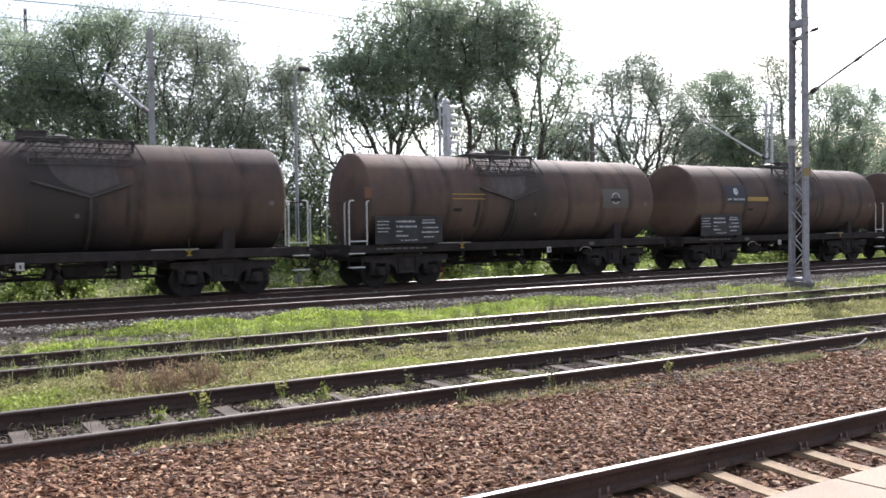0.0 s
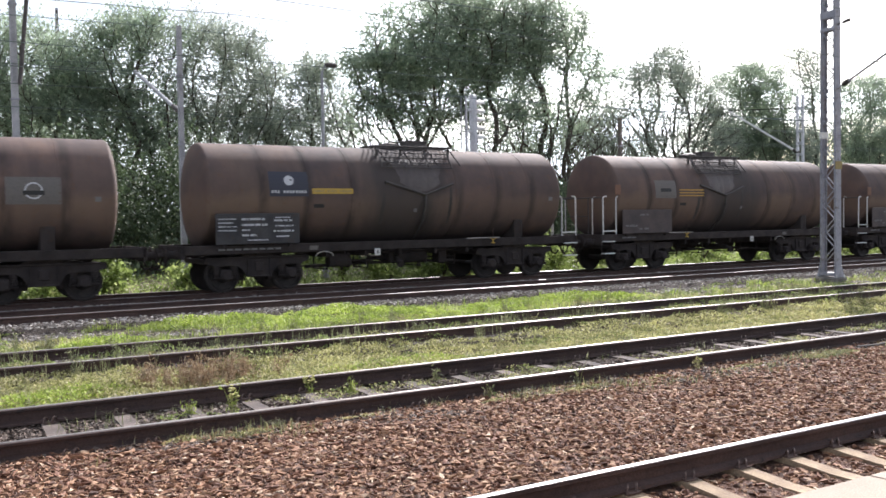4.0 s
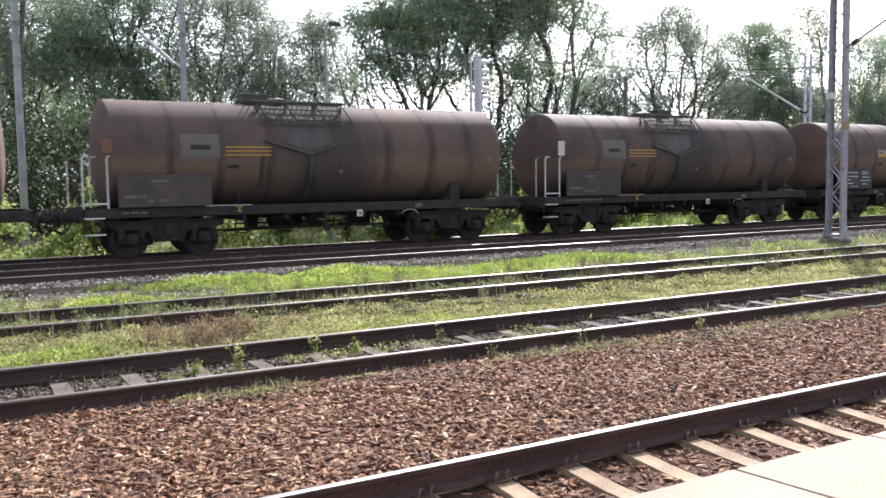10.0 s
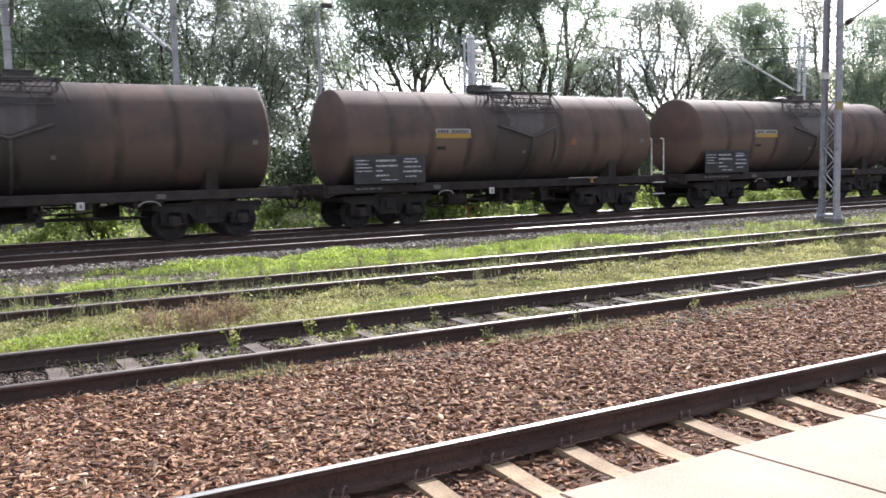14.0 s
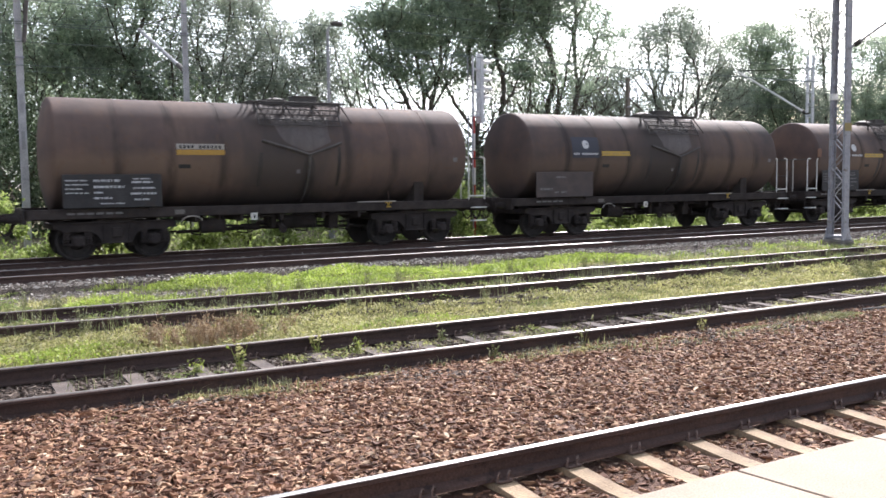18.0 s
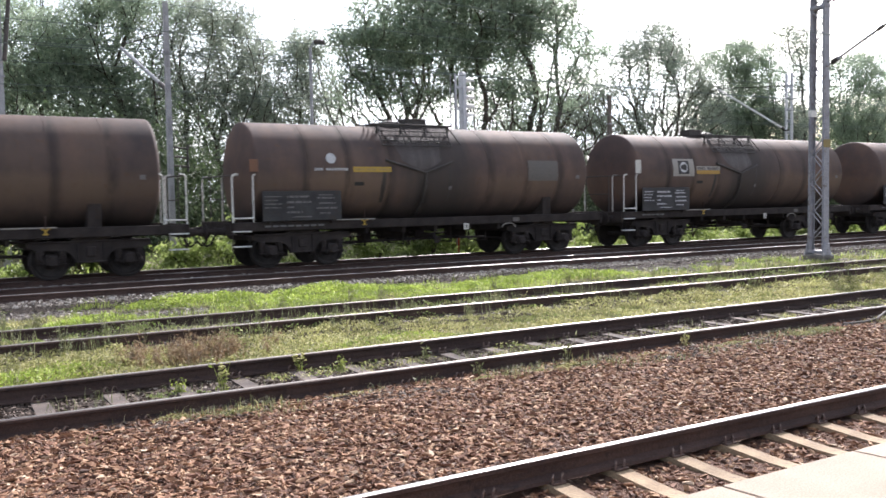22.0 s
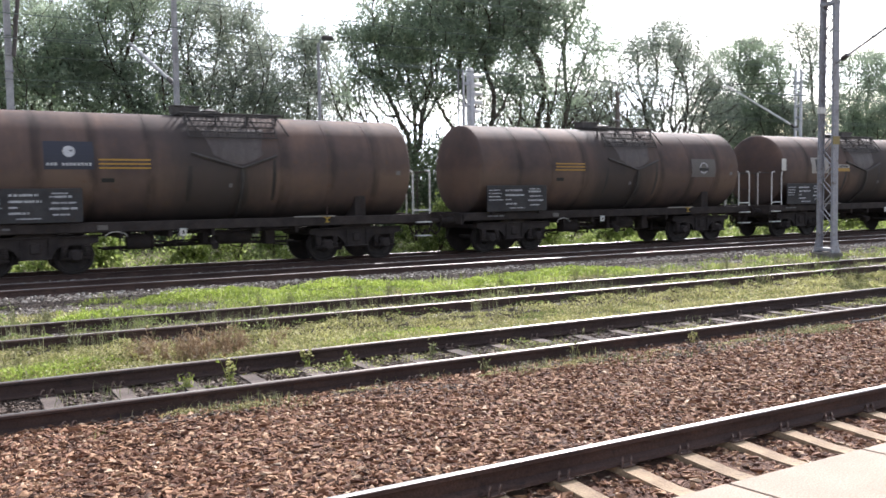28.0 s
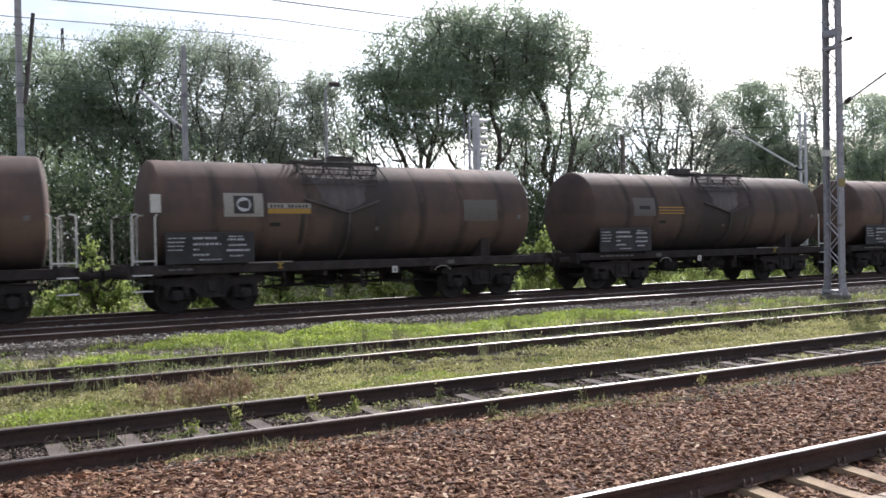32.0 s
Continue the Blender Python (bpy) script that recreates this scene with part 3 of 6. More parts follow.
def sleeper_mesh(mat, w=0.11, half=1.25, dip=0.006):
    g = Geo()
    xs = [(-w, -0.19), (w, -0.19), (w - 0.03, -0.172), (-w + 0.03, -0.172)]
    n = []
    for y, dz in ((-half, 0.0), (-half + 0.03, 0.0), (-0.62, 0.0), (-0.22, -dip), (0.22, -dip), (0.62, 0.0), (half - 0.03, 0.0), (half, 0.0)):
        n.append([(x, y, (-0.32 if k < 2 else -0.174 + dz)) for k, (x, _) in enumerate(xs)])
    vs = [p for r in n for p in r]
    fs = [(4 * k + i, 4 * k + (i + 1) % 4, 4 * k + 4 + (i + 1) % 4, 4 * k + 4 + i) for k in range(len(n) - 1) for i in range(4)]
    fs += [(3, 2, 1, 0), tuple(range(4 * len(n) - 4, 4 * len(n)))]
    return g.add(vs, fs).mesh("sleeper", mat)


def clip_mesh():
    """A rail fastening: two bent spring clips on each side of the foot, with a low base."""
    g = Geo()
    for sx in (-0.042, 0.042):
        for sy in (-1, 1):
            g.tube([(sx - 0.03, sy * 0.125, -0.165), (sx - 0.018, sy * 0.116, -0.122), (sx, sy * 0.10, -0.108), (sx + 0.018, sy * 0.08, -0.118), (sx + 0.03, sy * 0.062, -0.148)], 0.009, 5)
    for sy in (-1, 1):
        g.box(-0.06, 0.06, sy * 0.10 - 0.03, sy * 0.10 + 0.03, -0.178, -0.158, 0.006)
    return g.mesh("rail_fastening", M_CLIP)


def track(cy, label, mat, pitch, phase, count, near_x, worn=True, clips=0):
    root = new("railway_track")
    root.location = (0, cy, 0)
    tagged(root, label, "track", "railway tracks", "structure")
    for sy in (-HALF, HALF):
        r = part("rail", Geo().sweep(rail_outline(sy), -40, 260), M_RAIL, root)
        part("running_surface", Geo().sweep(rail_worn(sy, 0.031 if cy < 6 else 0.020), -40, 260), (M_POLISHED if cy < 6 or cy > 20 else M_WORN) if worn else M_RAIL, r, "bright worn top of the rail" if worn else "", smooth=True)
    me = sleeper_mesh(mat, *((0.105, 1.25, 0.028) if cy < 6 else (0.115, 0.99)))
    first = math.ceil((near_x - phase) / pitch)
    for k in range(count):
        s = part("sleeper", me, None, root)
        s.location.x = phase + (first + k) * pitch
        s.location.z = random.uniform(-0.008, 0.004)
        s.rotation_euler.z = random.uniform(-0.008, 0.008)
    far = Geo()
    for k in range(count, count + 90):
        x = phase + (first + k) * pitch
        far.box(x - 0.11, x + 0.11, -1.0, 1.0, -0.32, -0.176, 0.02)
    tagged(part("far_sleepers", far, mat, root), kind="stuff")
    if clips:
        cm = clip_mesh()
        for k in range(clips):
            for sy in (-HALF, HALF):
                c = part("rail_fastening", cm, None, root)
                c.location = (phase + (first + k) * pitch, sy, 0)
    return root


track(TRACKS[0], "platform track with concrete sleepers on brown stone", M_CONCRETE, 0.579, 3.766, 92, -12.0, True, 57)
track(TRACKS[1], "weedy track with old grey sleepers and dark rusty rails", M_SLEEPER_OLD, 0.685, 1.03, 84, -12.0, True, 54)
track(TRACKS[2], "overgrown siding with dark rusty rails in the grass", M_SLEEPER_OLD, 0.65, 0.4, 40, -2.0)
track(TRACKS[3], "dark track in front of the passing train", M_SLEEPER_OLD, 0.65, 0.2, 50, -2.0)
track(TRACKS[4], "track on which the tank train runs", M_SLEEPER_OLD, 0.65, 0.3, 50, -2.0)


# ---- platform ----
def platform():
    root = new("platform")
    tagged(root, "low platform edge of pale sunlit concrete slabs with dark joints", "platform", kind="structure")
    part("platform_wall", Geo().box(-40, 160, -6.0, PLAT_Y - 0.10, GROUND - 0.05, PLAT_Z - 0.12), M_EDGE, root)
    # joints skewed a few degrees from the edge to fit the camera's view
    skew = Matrix(((1, -0.115, 0, 0.115 * PLAT_Y), (0, 1, 0, 0), (0, 0, 1, 0), (0, 0, 0, 1)))
    for k in range(-12, 36):
        x0 = 2.845 + k * 0.905
        part("platform_slab", Geo().box(x0 + 0.006, x0 + 0.899, -1.2, PLAT_Y, PLAT_Z - 0.12, PLAT_Z, 0.004, skew), M_SLAB, root)
    part("platform_paving", Geo().box(-40, 160, -6.0, -1.22, PLAT_Z - 0.12, PLAT_Z, 0.01), M_SLAB, root)


platform()


# ---- tank wagons ----
def on_shell(x, a, lift=0.0):
    """A point of the tank's shell: a is the angle from the side facing the platform, upward."""
    r = R_TANK + lift
    return (x, -r * math.cos(a), Z_TANK + r * math.sin(a))


def angle_at(z):
    return math.asin(max(-1, min(1, (z - Z_TANK) / R_TANK)))


def patch(x0, x1, z0, z1, lift=0.006, thick=0.004, n=6):
    """A painted or riveted plate that follows the shell."""
    g = Geo()
    a0, a1 = angle_at(z0), angle_at(z1)
    rows = []
    for k in range(n + 1):
        a = a0 + (a1 - a0) * k / n
        rows.append([on_shell(x0, a, lift), on_shell(x1, a, lift), on_shell(x1, a, lift - thick), on_shell(x0, a, lift - thick)])
    vs = [p for r in rows for p in r]
    fs = [(4 * k + i, 4 * k + (i + 1) % 4, 4 * k + 4 + (i + 1) % 4, 4 * k + 4 + i) for k in range(n) for i in range(4)]
    return g.add(vs, fs + [(0, 1, 2, 3), (4 * n + 3, 4 * n + 2, 4 * n + 1, 4 * n)])


def tapered_patch(rows, lift=0.004, thick=0.002):
    """A coat of paint that follows the shell, its width changing with height: rows of (z, x0, x1)."""
    vs, fine = [], []
    for (za, xa, xb), (zb, xc, xd) in zip(rows, rows[1:]):
        fine += [(za + (zb - za) * k / 5, xa + (xc - xa) * k / 5, xb + (xd - xb) * k / 5) for k in range(5)]
    rows = fine + [rows[-1]]
    for z, x0, x1 in rows:
        a = angle_at(z)
        vs += [on_shell(x0, a, lift), on_shell(x1, a, lift), on_shell(x1, a, lift - thick), on_shell(x0, a, lift - thick)]
    n = len(rows) - 1
    fs = [(4 * k + i, 4 * k + (i + 1) % 4, 4 * k + 4 + (i + 1) % 4, 4 * k + 4 + i) for k in range(n) for i in range(4)]
    return Geo().add(vs, fs + [(0, 1, 2, 3), (4 * n + 3, 4 * n + 2, 4 * n + 1, 4 * n)])


def disc(xc, zc, r, lift=0.010, n=18):
    """A round painted spot that follows the shell."""
    a0 = angle_at(zc)
    vs = []
    for l in (lift, lift - 0.004):
        vs += [on_shell(xc + r * math.cos(2 * math.pi * k / n), a0 + r * math.sin(2 * math.pi * k / n) / R_TANK, l) for k in range(n)]
    return Geo().add(vs, [tuple(range(n)), tuple(range(2 * n - 1, n - 1, -1))] + [(k, (k + 1) % n, n + (k + 1) % n, n + k) for k in range(n)])


def tank_mesh():
    g = Geo()
    head = [(-0.27, 0.02), (-0.266, 0.25), (-0.252, 0.5), (-0.228, 0.75), (-0.19, 1.0), (-0.145, 1.2), (-0.105, 1.32), (-0.06, 1.395), (-0.02, 1.417), (0.0, R_TANK), (0.03, R_TANK), (0.08, R_TANK)]
    prof = list(head)
    for s in (1.48, 2.74, 4.08, 7.6, 9.02, 10.33):
        prof += [(s - 0.06, R_TANK), (s - 0.021, R_TANK), (s - 0.02, R_TANK + 0.006), (s + 0.02, R_TANK + 0.006), (s + 0.021, R_TANK), (s + 0.06, R_TANK)]
    prof += [(TANK - x, r) for x, r in reversed(head)]
    prof = [(0.12 + x * 0.977, r) for x, r in prof]
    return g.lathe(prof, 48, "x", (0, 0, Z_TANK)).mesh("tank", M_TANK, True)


def wheelset_mesh():
    g = Geo()
    g.lathe([(-0.98, 0.07), (-0.75, 0.08), (-0.6, 0.075), (0.6, 0.075), (0.75, 0.08), (0.98, 0.07)], 12, "y")
    for s in (-1, 1):
        g.lathe([(s * 0.68, 0.10), (s * 0.69, 0.40), (s * 0.685, 0.485), (s * 0.715, 0.488), (s * 0.725, 0.462), (s * 0.815, 0.457), (s * 0.82, 0.40), (s * 0.775, 0.36), (s * 0.765, 0.20), (s * 0.83, 0.15), (s * 0.84, 0.09)], 28, "y")
    return g.mesh("wheelset", M_WHEEL, True)


def side_frame_mesh():
    """One side of a bogie: a deep-bellied beam with horns that reach down on both sides of each axle box."""
    g = Geo()
    y0, y1 = -1.10, -0.98
    half = [(0.0, 0.40), (0.34, 0.42), (0.46, 0.62), (0.58, 0.70), (0.60, 0.46), (0.70, 0.46), (0.74, 0.72), (1.06, 0.72), (1.10, 0.46), (1.20, 0.46), (1.24, 0.74), (1.44, 0.80), (1.44, 0.90), (1.15, 0.94), (0.50, 0.95), (0.36, 1.02), (0.0, 1.02)]
    out = half + [(-x, z) for x, z in reversed(half[1:-1])]
    n = len(out)
    g.add([(x, y, z) for y in (y0, y1) for x, z in out], [(i, (i + 1) % n, n + (i + 1) % n, n + i) for i in range(n)] + [tuple(range(n)), tuple(range(2 * n - 1, n - 1, -1))])
    # flanges, ribs and the lug for the load spring
    g.box(-1.42, 1.42, y0 - 0.05, y1, 0.90, 0.945, 0.01)
    g.box(-0.36, 0.36, y0 - 0.05, y1, 0.40, 0.44, 0.01)
    for x in (-0.30, 0.30):
        g.box(x - 0.02, x + 0.02, y0 - 0.045, y0, 0.44, 0.90, 0.005)
    g.box(-0.12, 0.12, y0 - 0.06, y0, 0.55, 0.80, 0.02)
    return g.mesh("side_frame", M_BOGIE)


def spring_mesh():
    """One coil spring beside an axle box."""
    g = Geo()
    g.tube([(0.07 * math.cos(a * 0.9), -1.06 + 0.07 * math.sin(a * 0.9), 0.43 + a * 0.0082) for a in range(0, 36)], 0.019, 5)
    g.box(-0.09, 0.09, -1.15, -0.97, 0.405, 0.435, 0.01)
    return g.mesh("spring", M_FRAME, True)


def axle_box_mesh():
    """An axle box with its wings, a round cover and bolts."""
    g = Geo()
    g.box(-0.16, 0.16, -1.17, -0.96, 0.34, 0.62, 0.04)
    g.box(-0.34, 0.34, -1.13, -0.97, 0.37, 0.425, 0.015)
    g.lathe([(-1.235, 0.02), (-1.23, 0.10), (-1.21, 0.125), (-1.16, 0.13)], 16, "y", (0, 0, 0.47))
    for k in range(4):
        a = math.pi / 4 + k * math.pi / 2
        g.tube([(0.10 * math.cos(a), -1.25, 0.47 + 0.10 * math.sin(a)), (0.10 * math.cos(a), -1.22, 0.47 + 0.10 * math.sin(a))], 0.016, 6)
    return g.mesh("axle_box", M_BOGIE)


def bolster_mesh():
    """The cross beam of a bogie, deep in the middle, with a pivot plate."""
    g = Geo()
    out = [(-1.0, 0.78), (-0.8, 0.60), (-0.5, 0.46), (0.5, 0.46), (0.8, 0.60), (1.0, 0.78), (1.0, 1.0), (-1.0, 1.0)]
    return g.sweep(out, -0.26, 0.26).mesh("bolster", M_BOGIE)


def end_beam_mesh():
    return Geo().box(-0.045, 0.045, -0.98, 0.98, 0.76, 0.90, 0.02).mesh("end_beam", M_BOGIE)


def brake_beam_mesh():
    g = Geo()
    g.box(-0.04, 0.04, -0.9, 0.9, 0.40, 0.52, 0.015)
    for y in (-0.76, 0.76):
        g.box(-0.07, 0.07, y - 0.06, y + 0.06, 0.30, 0.66, 0.02)
    return g.mesh("brake_beam", M_BOGIE)


def frame_mesh():
    """Solebars, headstocks, cross members and the centre sill."""
    g = Geo()
    for s in (-1, 1):
        g.box(-0.62, TANK + 0.62, s * 1.27 - 0.05, s * 1.27 + 0.05, 1.03, 1.27, 0.012)
        g.box(-0.62, TANK + 0.62, s * 1.27 - (0.0 if s < 0 else 0.12), s * 1.27 + (0.12 if s < 0 else 0.0), 1.25, 1.275, 0.005)
        g.box(-0.62, TANK + 0.62, s * 0.3 - 0.06, s * 0.3 + 0.06, 0.98, 1.24, 0.01)
    for x in (-0.66, TANK + 0.56):
        g.box(x, x + 0.10, -1.32, 1.32, 0.93, 1.28, 0.015)
    for x in (1.45, 9.85):
        g.box(x - 0.12, x + 0.12, -1.24, 1.24, 1.0, 1.24, 0.01)
    for x in (3.4, 4.6, 5.7, 6.9, 8.0):
        g.box(x - 0.05, x + 0.05, -1.22, 1.22, 0.86, 1.24, 0.01)
    return g.mesh("underframe", M_FRAME)


def saddle_mesh():
    g = Geo()
    n = 9
    rows = []
    for k in range(n):
        y = -1.18 + 2.36 * k / (n - 1)
        zt = Z_TANK - math.sqrt(R_TANK ** 2 - y * y) + 0.004
        rows.append([(-0.16, y, 1.24), (0.16, y, 1.24), (0.16, y, zt), (-0.16, y, zt)])
    vs = [p for r in rows for p in r]
    fs = [(4 * k + i, 4 * k + (i + 1) % 4, 4 * k + 4 + (i + 1) % 4, 4 * k + 4 + i) for k in range(n - 1) for i in range(4)]
    return g.add(vs, fs + [(3, 2, 1, 0), tuple(range(4 * n - 4, 4 * n))]).mesh("saddle", M_FRAME)


def buffer_mesh():
    g = Geo()
    g.lathe([(0.0, 0.13), (-0.04, 0.13), (-0.05, 0.10), (-0.30, 0.095), (-0.31, 0.075), (-0.50, 0.07), (-0.51, 0.20), (-0.535, 0.21), (-0.55, 0.12), (-0.553, 0.02)], 18, "x")
    return g.mesh("buffer", M_FRAME, True)


def coupling_mesh():
    g = Geo()
    g.box(-0.16, 0.0, -0.08, 0.08, -0.10, 0.10, 0.02)
    g.tube([(-0.14, 0, 0.02), (-0.28, 0, 0.04), (-0.36, 0, -0.02), (-0.34, 0, -0.10), (-0.26, 0, -0.08)], 0.032, 8)
    g.tube([(-0.15, -0.06, -0.02), (-0.34, -0.06, -0.16), (-0.50, -0.05, -0.06)], 0.022, 6)
    g.tube([(-0.15, 0.06, -0.02), (-0.34, 0.06, -0.16), (-0.50, 0.05, -0.06)], 0.022, 6)
    for y in (-0.28, 0.28):
        g.tube([(0, y, -0.05), (-0.12, y, -0.16), (-0.20, y, -0.36), (-0.32, y * 0.9, -0.42), (-0.44, y * 0.8, -0.30)], 0.028, 6)
    return g.mesh("coupling", M_FRAME)


def walkway_mesh():
    """The grated platform on top of the shell, with its frame."""
    g = Geo()
    for y in (-0.86, -0.30, 0.30, 0.86):
        g.box(0, 2.75, y - 0.03, y + 0.03, 1.40, 1.45, 0.008)
    for x in (0.15, 0.95, 1.8, 2.6):
        for s in (-1, 1):
            g.box(x - 0.03, x + 0.03, s * 0.82 - 0.025, s * 0.82 + 0.025, 1.08, 1.42, 0.006)
            g.tube([(x, s * 0.84, 1.40), (x + 0.25, s * 1.16, 0.86)], 0.02, 5)
    return g.mesh("walkway", M_DARK_STEEL)


def deck_mesh():
    g = Geo()
    for k in range(19):
        x = k * 2.75 / 18
        g.box(x - 0.014, x + 0.014, -0.86, 0.86, 1.412, 1.44)
    return g.mesh("deck_grating", M_DARK_STEEL)


def grating_mesh(s):
    """The sloping side grating that hangs below the walkway."""
    g = Geo()
    a, b = Vector((0, s * 0.93, 1.36)), Vector((0, s * 1.30, 0.78))
    for k in range(5):
        p = a + (b - a) * k / 4
        g.tube([(0.12, p.y, p.z), (2.45, p.y, p.z)], 0.016, 5)
    for k in range(22):
        x = 0.12 + k * 2.33 / 21
        g.tube([(x, a.y, a.z), (x, b.y, b.z)], 0.009 if k % 7 else 0.02, 4)
    return g.mesh("side_grating", M_DARK_STEEL)


def gutter_mesh():
    """The V-shaped drip gutter on the flank, with its drain."""
    g = Geo()
    z0, z1 = 2.90, 2.60

    def run(xa, za, xb, zb, n=7):
        pts = []
        for k in range(n):
            u = k / (n - 1)
            pts.append(on_shell(xa + (xb - xa) * u, angle_at(za + (zb - za) * u), 0.03))
        g.tube(pts, 0.040, 6)
    run(0.10, z0 + 0.06, 1.40, z1)
    run(1.40, z1, 2.35, z0 + 0.02)
    run(1.40, z1, 1.40, 1.35)
    return g.mesh("drip_gutter", M_DARK_STEEL)


def dome_mesh(r=0.28, h=0.20, mat=None):
    g = Geo()
    g.lathe([(1.36, r), (1.40 + h * 0.5, r), (1.41 + h * 0.5, r + 0.05), (1.45 + h * 0.5, r + 0.05), (1.46 + h * 0.5, r), (1.42 + h * 0.8, r * 0.8), (1.42 + h, r * 0.3), (1.42 + h, 0.02)], 20, "z")
    for k in range(6):
        a = k * math.pi / 3
        g.tube([((r + 0.05) * math.cos(a), (r + 0.05) * math.sin(a), 1.38 + h * 0.5), ((r + 0.05) * math.cos(a), (r + 0.05) * math.sin(a), 1.5 + h * 0.5)], 0.02, 5)
    return g.mesh("filler_dome", mat or M_DARK_STEEL, True)


def locker_mesh():
    g = Geo()
    g.box(-0.36, 0.36, -0.22, 0.22, 1.45, 1.66, 0.03)
    g.box(-0.38, 0.38, -0.24, 0.24, 1.64, 1.68, 0.01)
    return g.mesh("valve_cover", M_DARK_STEEL)


def handrail_mesh():
    """A hoop of white tube at the end platform, standing on the solebar."""
    g = Geo()
    pts = [(0, -1.36, 1.28)]
    for k in range(5):
        a = k / 4 * math.pi / 2
        pts.append((0.09 - 0.09 * math.cos(a), -1.36, 2.47 + 0.09 * math.sin(a)))
    pts += [(0.16, -1.36, 2.56)]
    g.tube(pts, 0.021, 7)
    return g.mesh("handrail", M_HANDRAIL, True)


def low_rail_mesh():
    g = Geo()
    g.tube([(0, -1.36, 1.39), (0.56, -1.36, 1.39)], 0.022, 6)
    return g.mesh("guard_bar", M_HANDRAIL)


def cross_rail_mesh():
    g = Geo()
    g.tube([(0, -1.36, 2.53), (0, 1.36, 2.53)], 0.02, 6)
    for y in (-0.6, 0.6):
        g.tube([(0, y, 1.28), (0, y, 2.53)], 0.018, 6)
    g.tube([(0, -0.6, 1.9), (0, 0.6, 1.9)], 0.016, 6)
    return g.mesh("end_railing", M_DARK_STEEL)


def step_mesh():
    g = Geo()
    g.box(-0.02, 0.46, -1.42, -1.22, 0.0, 0.035, 0.008)
    return g.mesh("step", M_HANDRAIL)


def step_hanger_mesh():
    g = Geo()
    g.box(-0.012, 0.012, -1.27, -1.24, 0.64, 1.26, 0.004)
    return g.mesh("step_hanger", M_FRAME)


def brake_gear():
    """The changeover lever: a bar along the solebar with a yellow handle."""
    bar = Geo().tube([(-0.95, -1.44, 1.285), (0.25, -1.44, 1.285)], 0.018, 6).mesh("brake_bar", M_CREAM)
    h = Geo()
    h.tube([(0, -1.46, 1.14), (0, -1.46, 1.24)], 0.022, 6)
    h.tube([(-0.09, -1.47, 1.27), (-0.03, -1.47, 1.23), (0.03, -1.47, 1.23), (0.09, -1.47, 1.27)], 0.018, 6)
    h.tube([(-0.06, -1.47, 1.13), (0.06, -1.47, 1.13)], 0.02, 6)
    return bar, h.mesh("brake_handle", M_YELLOW)


def reservoir_mesh():
    g = Geo()
    g.lathe([(-0.55, 0.03), (-0.5, 0.16), (-0.42, 0.20), (0.42, 0.20), (0.5, 0.16), (0.55, 0.03)], 16, "x", (0, -0.55, 0.78))
    g.box(-0.9, -0.75, -0.9, -0.6, 0.62, 1.02, 0.02)
    g.box(0.85, 1.15, -0.75, -0.35, 0.55, 1.02, 0.02)
    g.tube([(-1.8, -0.9, 0.95), (2.0, -0.9, 0.95)], 0.03, 6)
    g.tube([(-1.6, -0.4, 0.72), (1.6, -0.4, 0.72)], 0.025, 6)
    for x in (-1.5, -0.2, 1.5):
        g.tube([(x, -0.9, 0.95), (x, -0.9, 1.1)], 0.02, 5)
    return g.mesh("brake_reservoir", M_FRAME, True)


def drain_mesh():
    """The bottom outlet: a stub under the shell, a valve body and two branches to the sides."""
    g = Geo()
    g.lathe([(0.62, 0.10), (0.66, 0.17), (0.95, 0.17), (1.0, 0.12), (1.26, 0.12)], 14, "z")
    g.tube([(0, -1.12, 0.60), (0, -0.9, 0.72), (0, 0.9, 0.72), (0, 1.12, 0.60)], 0.075, 10)
    for s in (-1, 1):
        g.tube([(0, s * 1.10, 0.61), (0, s * 1.17, 0.57)], 0.105, 10)
        g.tube([(-0.12, s * 1.0, 0.86), (0.12, s * 1.0, 0.86)], 0.018, 6)
        g.tube([(0, s * 1.0, 0.70), (0, s * 1.0, 0.87)], 0.02, 6)
    return g.mesh("drain_valve", M_FRAME, True)


def cylinder_mesh():
    """The brake cylinder with its slack rod and brackets."""
    g = Geo()
    g.lathe([(-0.32, 0.04), (-0.30, 0.19), (0.28, 0.19), (0.30, 0.22), (0.34, 0.22), (0.36, 0.06)], 16, "x", (0, -0.75, 0.74))
    g.tube([(0.34, -0.75, 0.74), (1.3, -0.55, 0.66)], 0.03, 6)
    for x in (-0.25, 0.2):
        g.box(x - 0.03, x + 0.03, -0.85, -0.65, 0.9, 1.05, 0.008)
    return g.mesh("brake_cylinder", M_FRAME, True)


def rigging_mesh():
    """Pull rods, levers and safety straps between the bogies."""
    g = Geo()
    for y in (-0.32, 0.32):
        g.tube([(-2.7, y, 0.56), (-0.9, y * 1.2, 0.60), (0.9, y * 1.2, 0.60), (2.7, y, 0.56)], 0.028, 6)
    for x in (-2.1, -0.8, 0.9, 2.2):
        g.box(x - 0.02, x + 0.02, -0.5, 0.5, 0.47, 0.50, 0.004)
        for y in (-0.5, 0.5):
            g.box(x - 0.02, x + 0.02, y - 0.02, y + 0.02, 0.47, 1.03, 0.004)
    for x in (-0.95, 1.05):
        g.box(x - 0.025, x + 0.025, -0.75, 0.45, 0.58, 0.66, 0.01)
    return g.mesh("brake_rigging", M_FRAME)


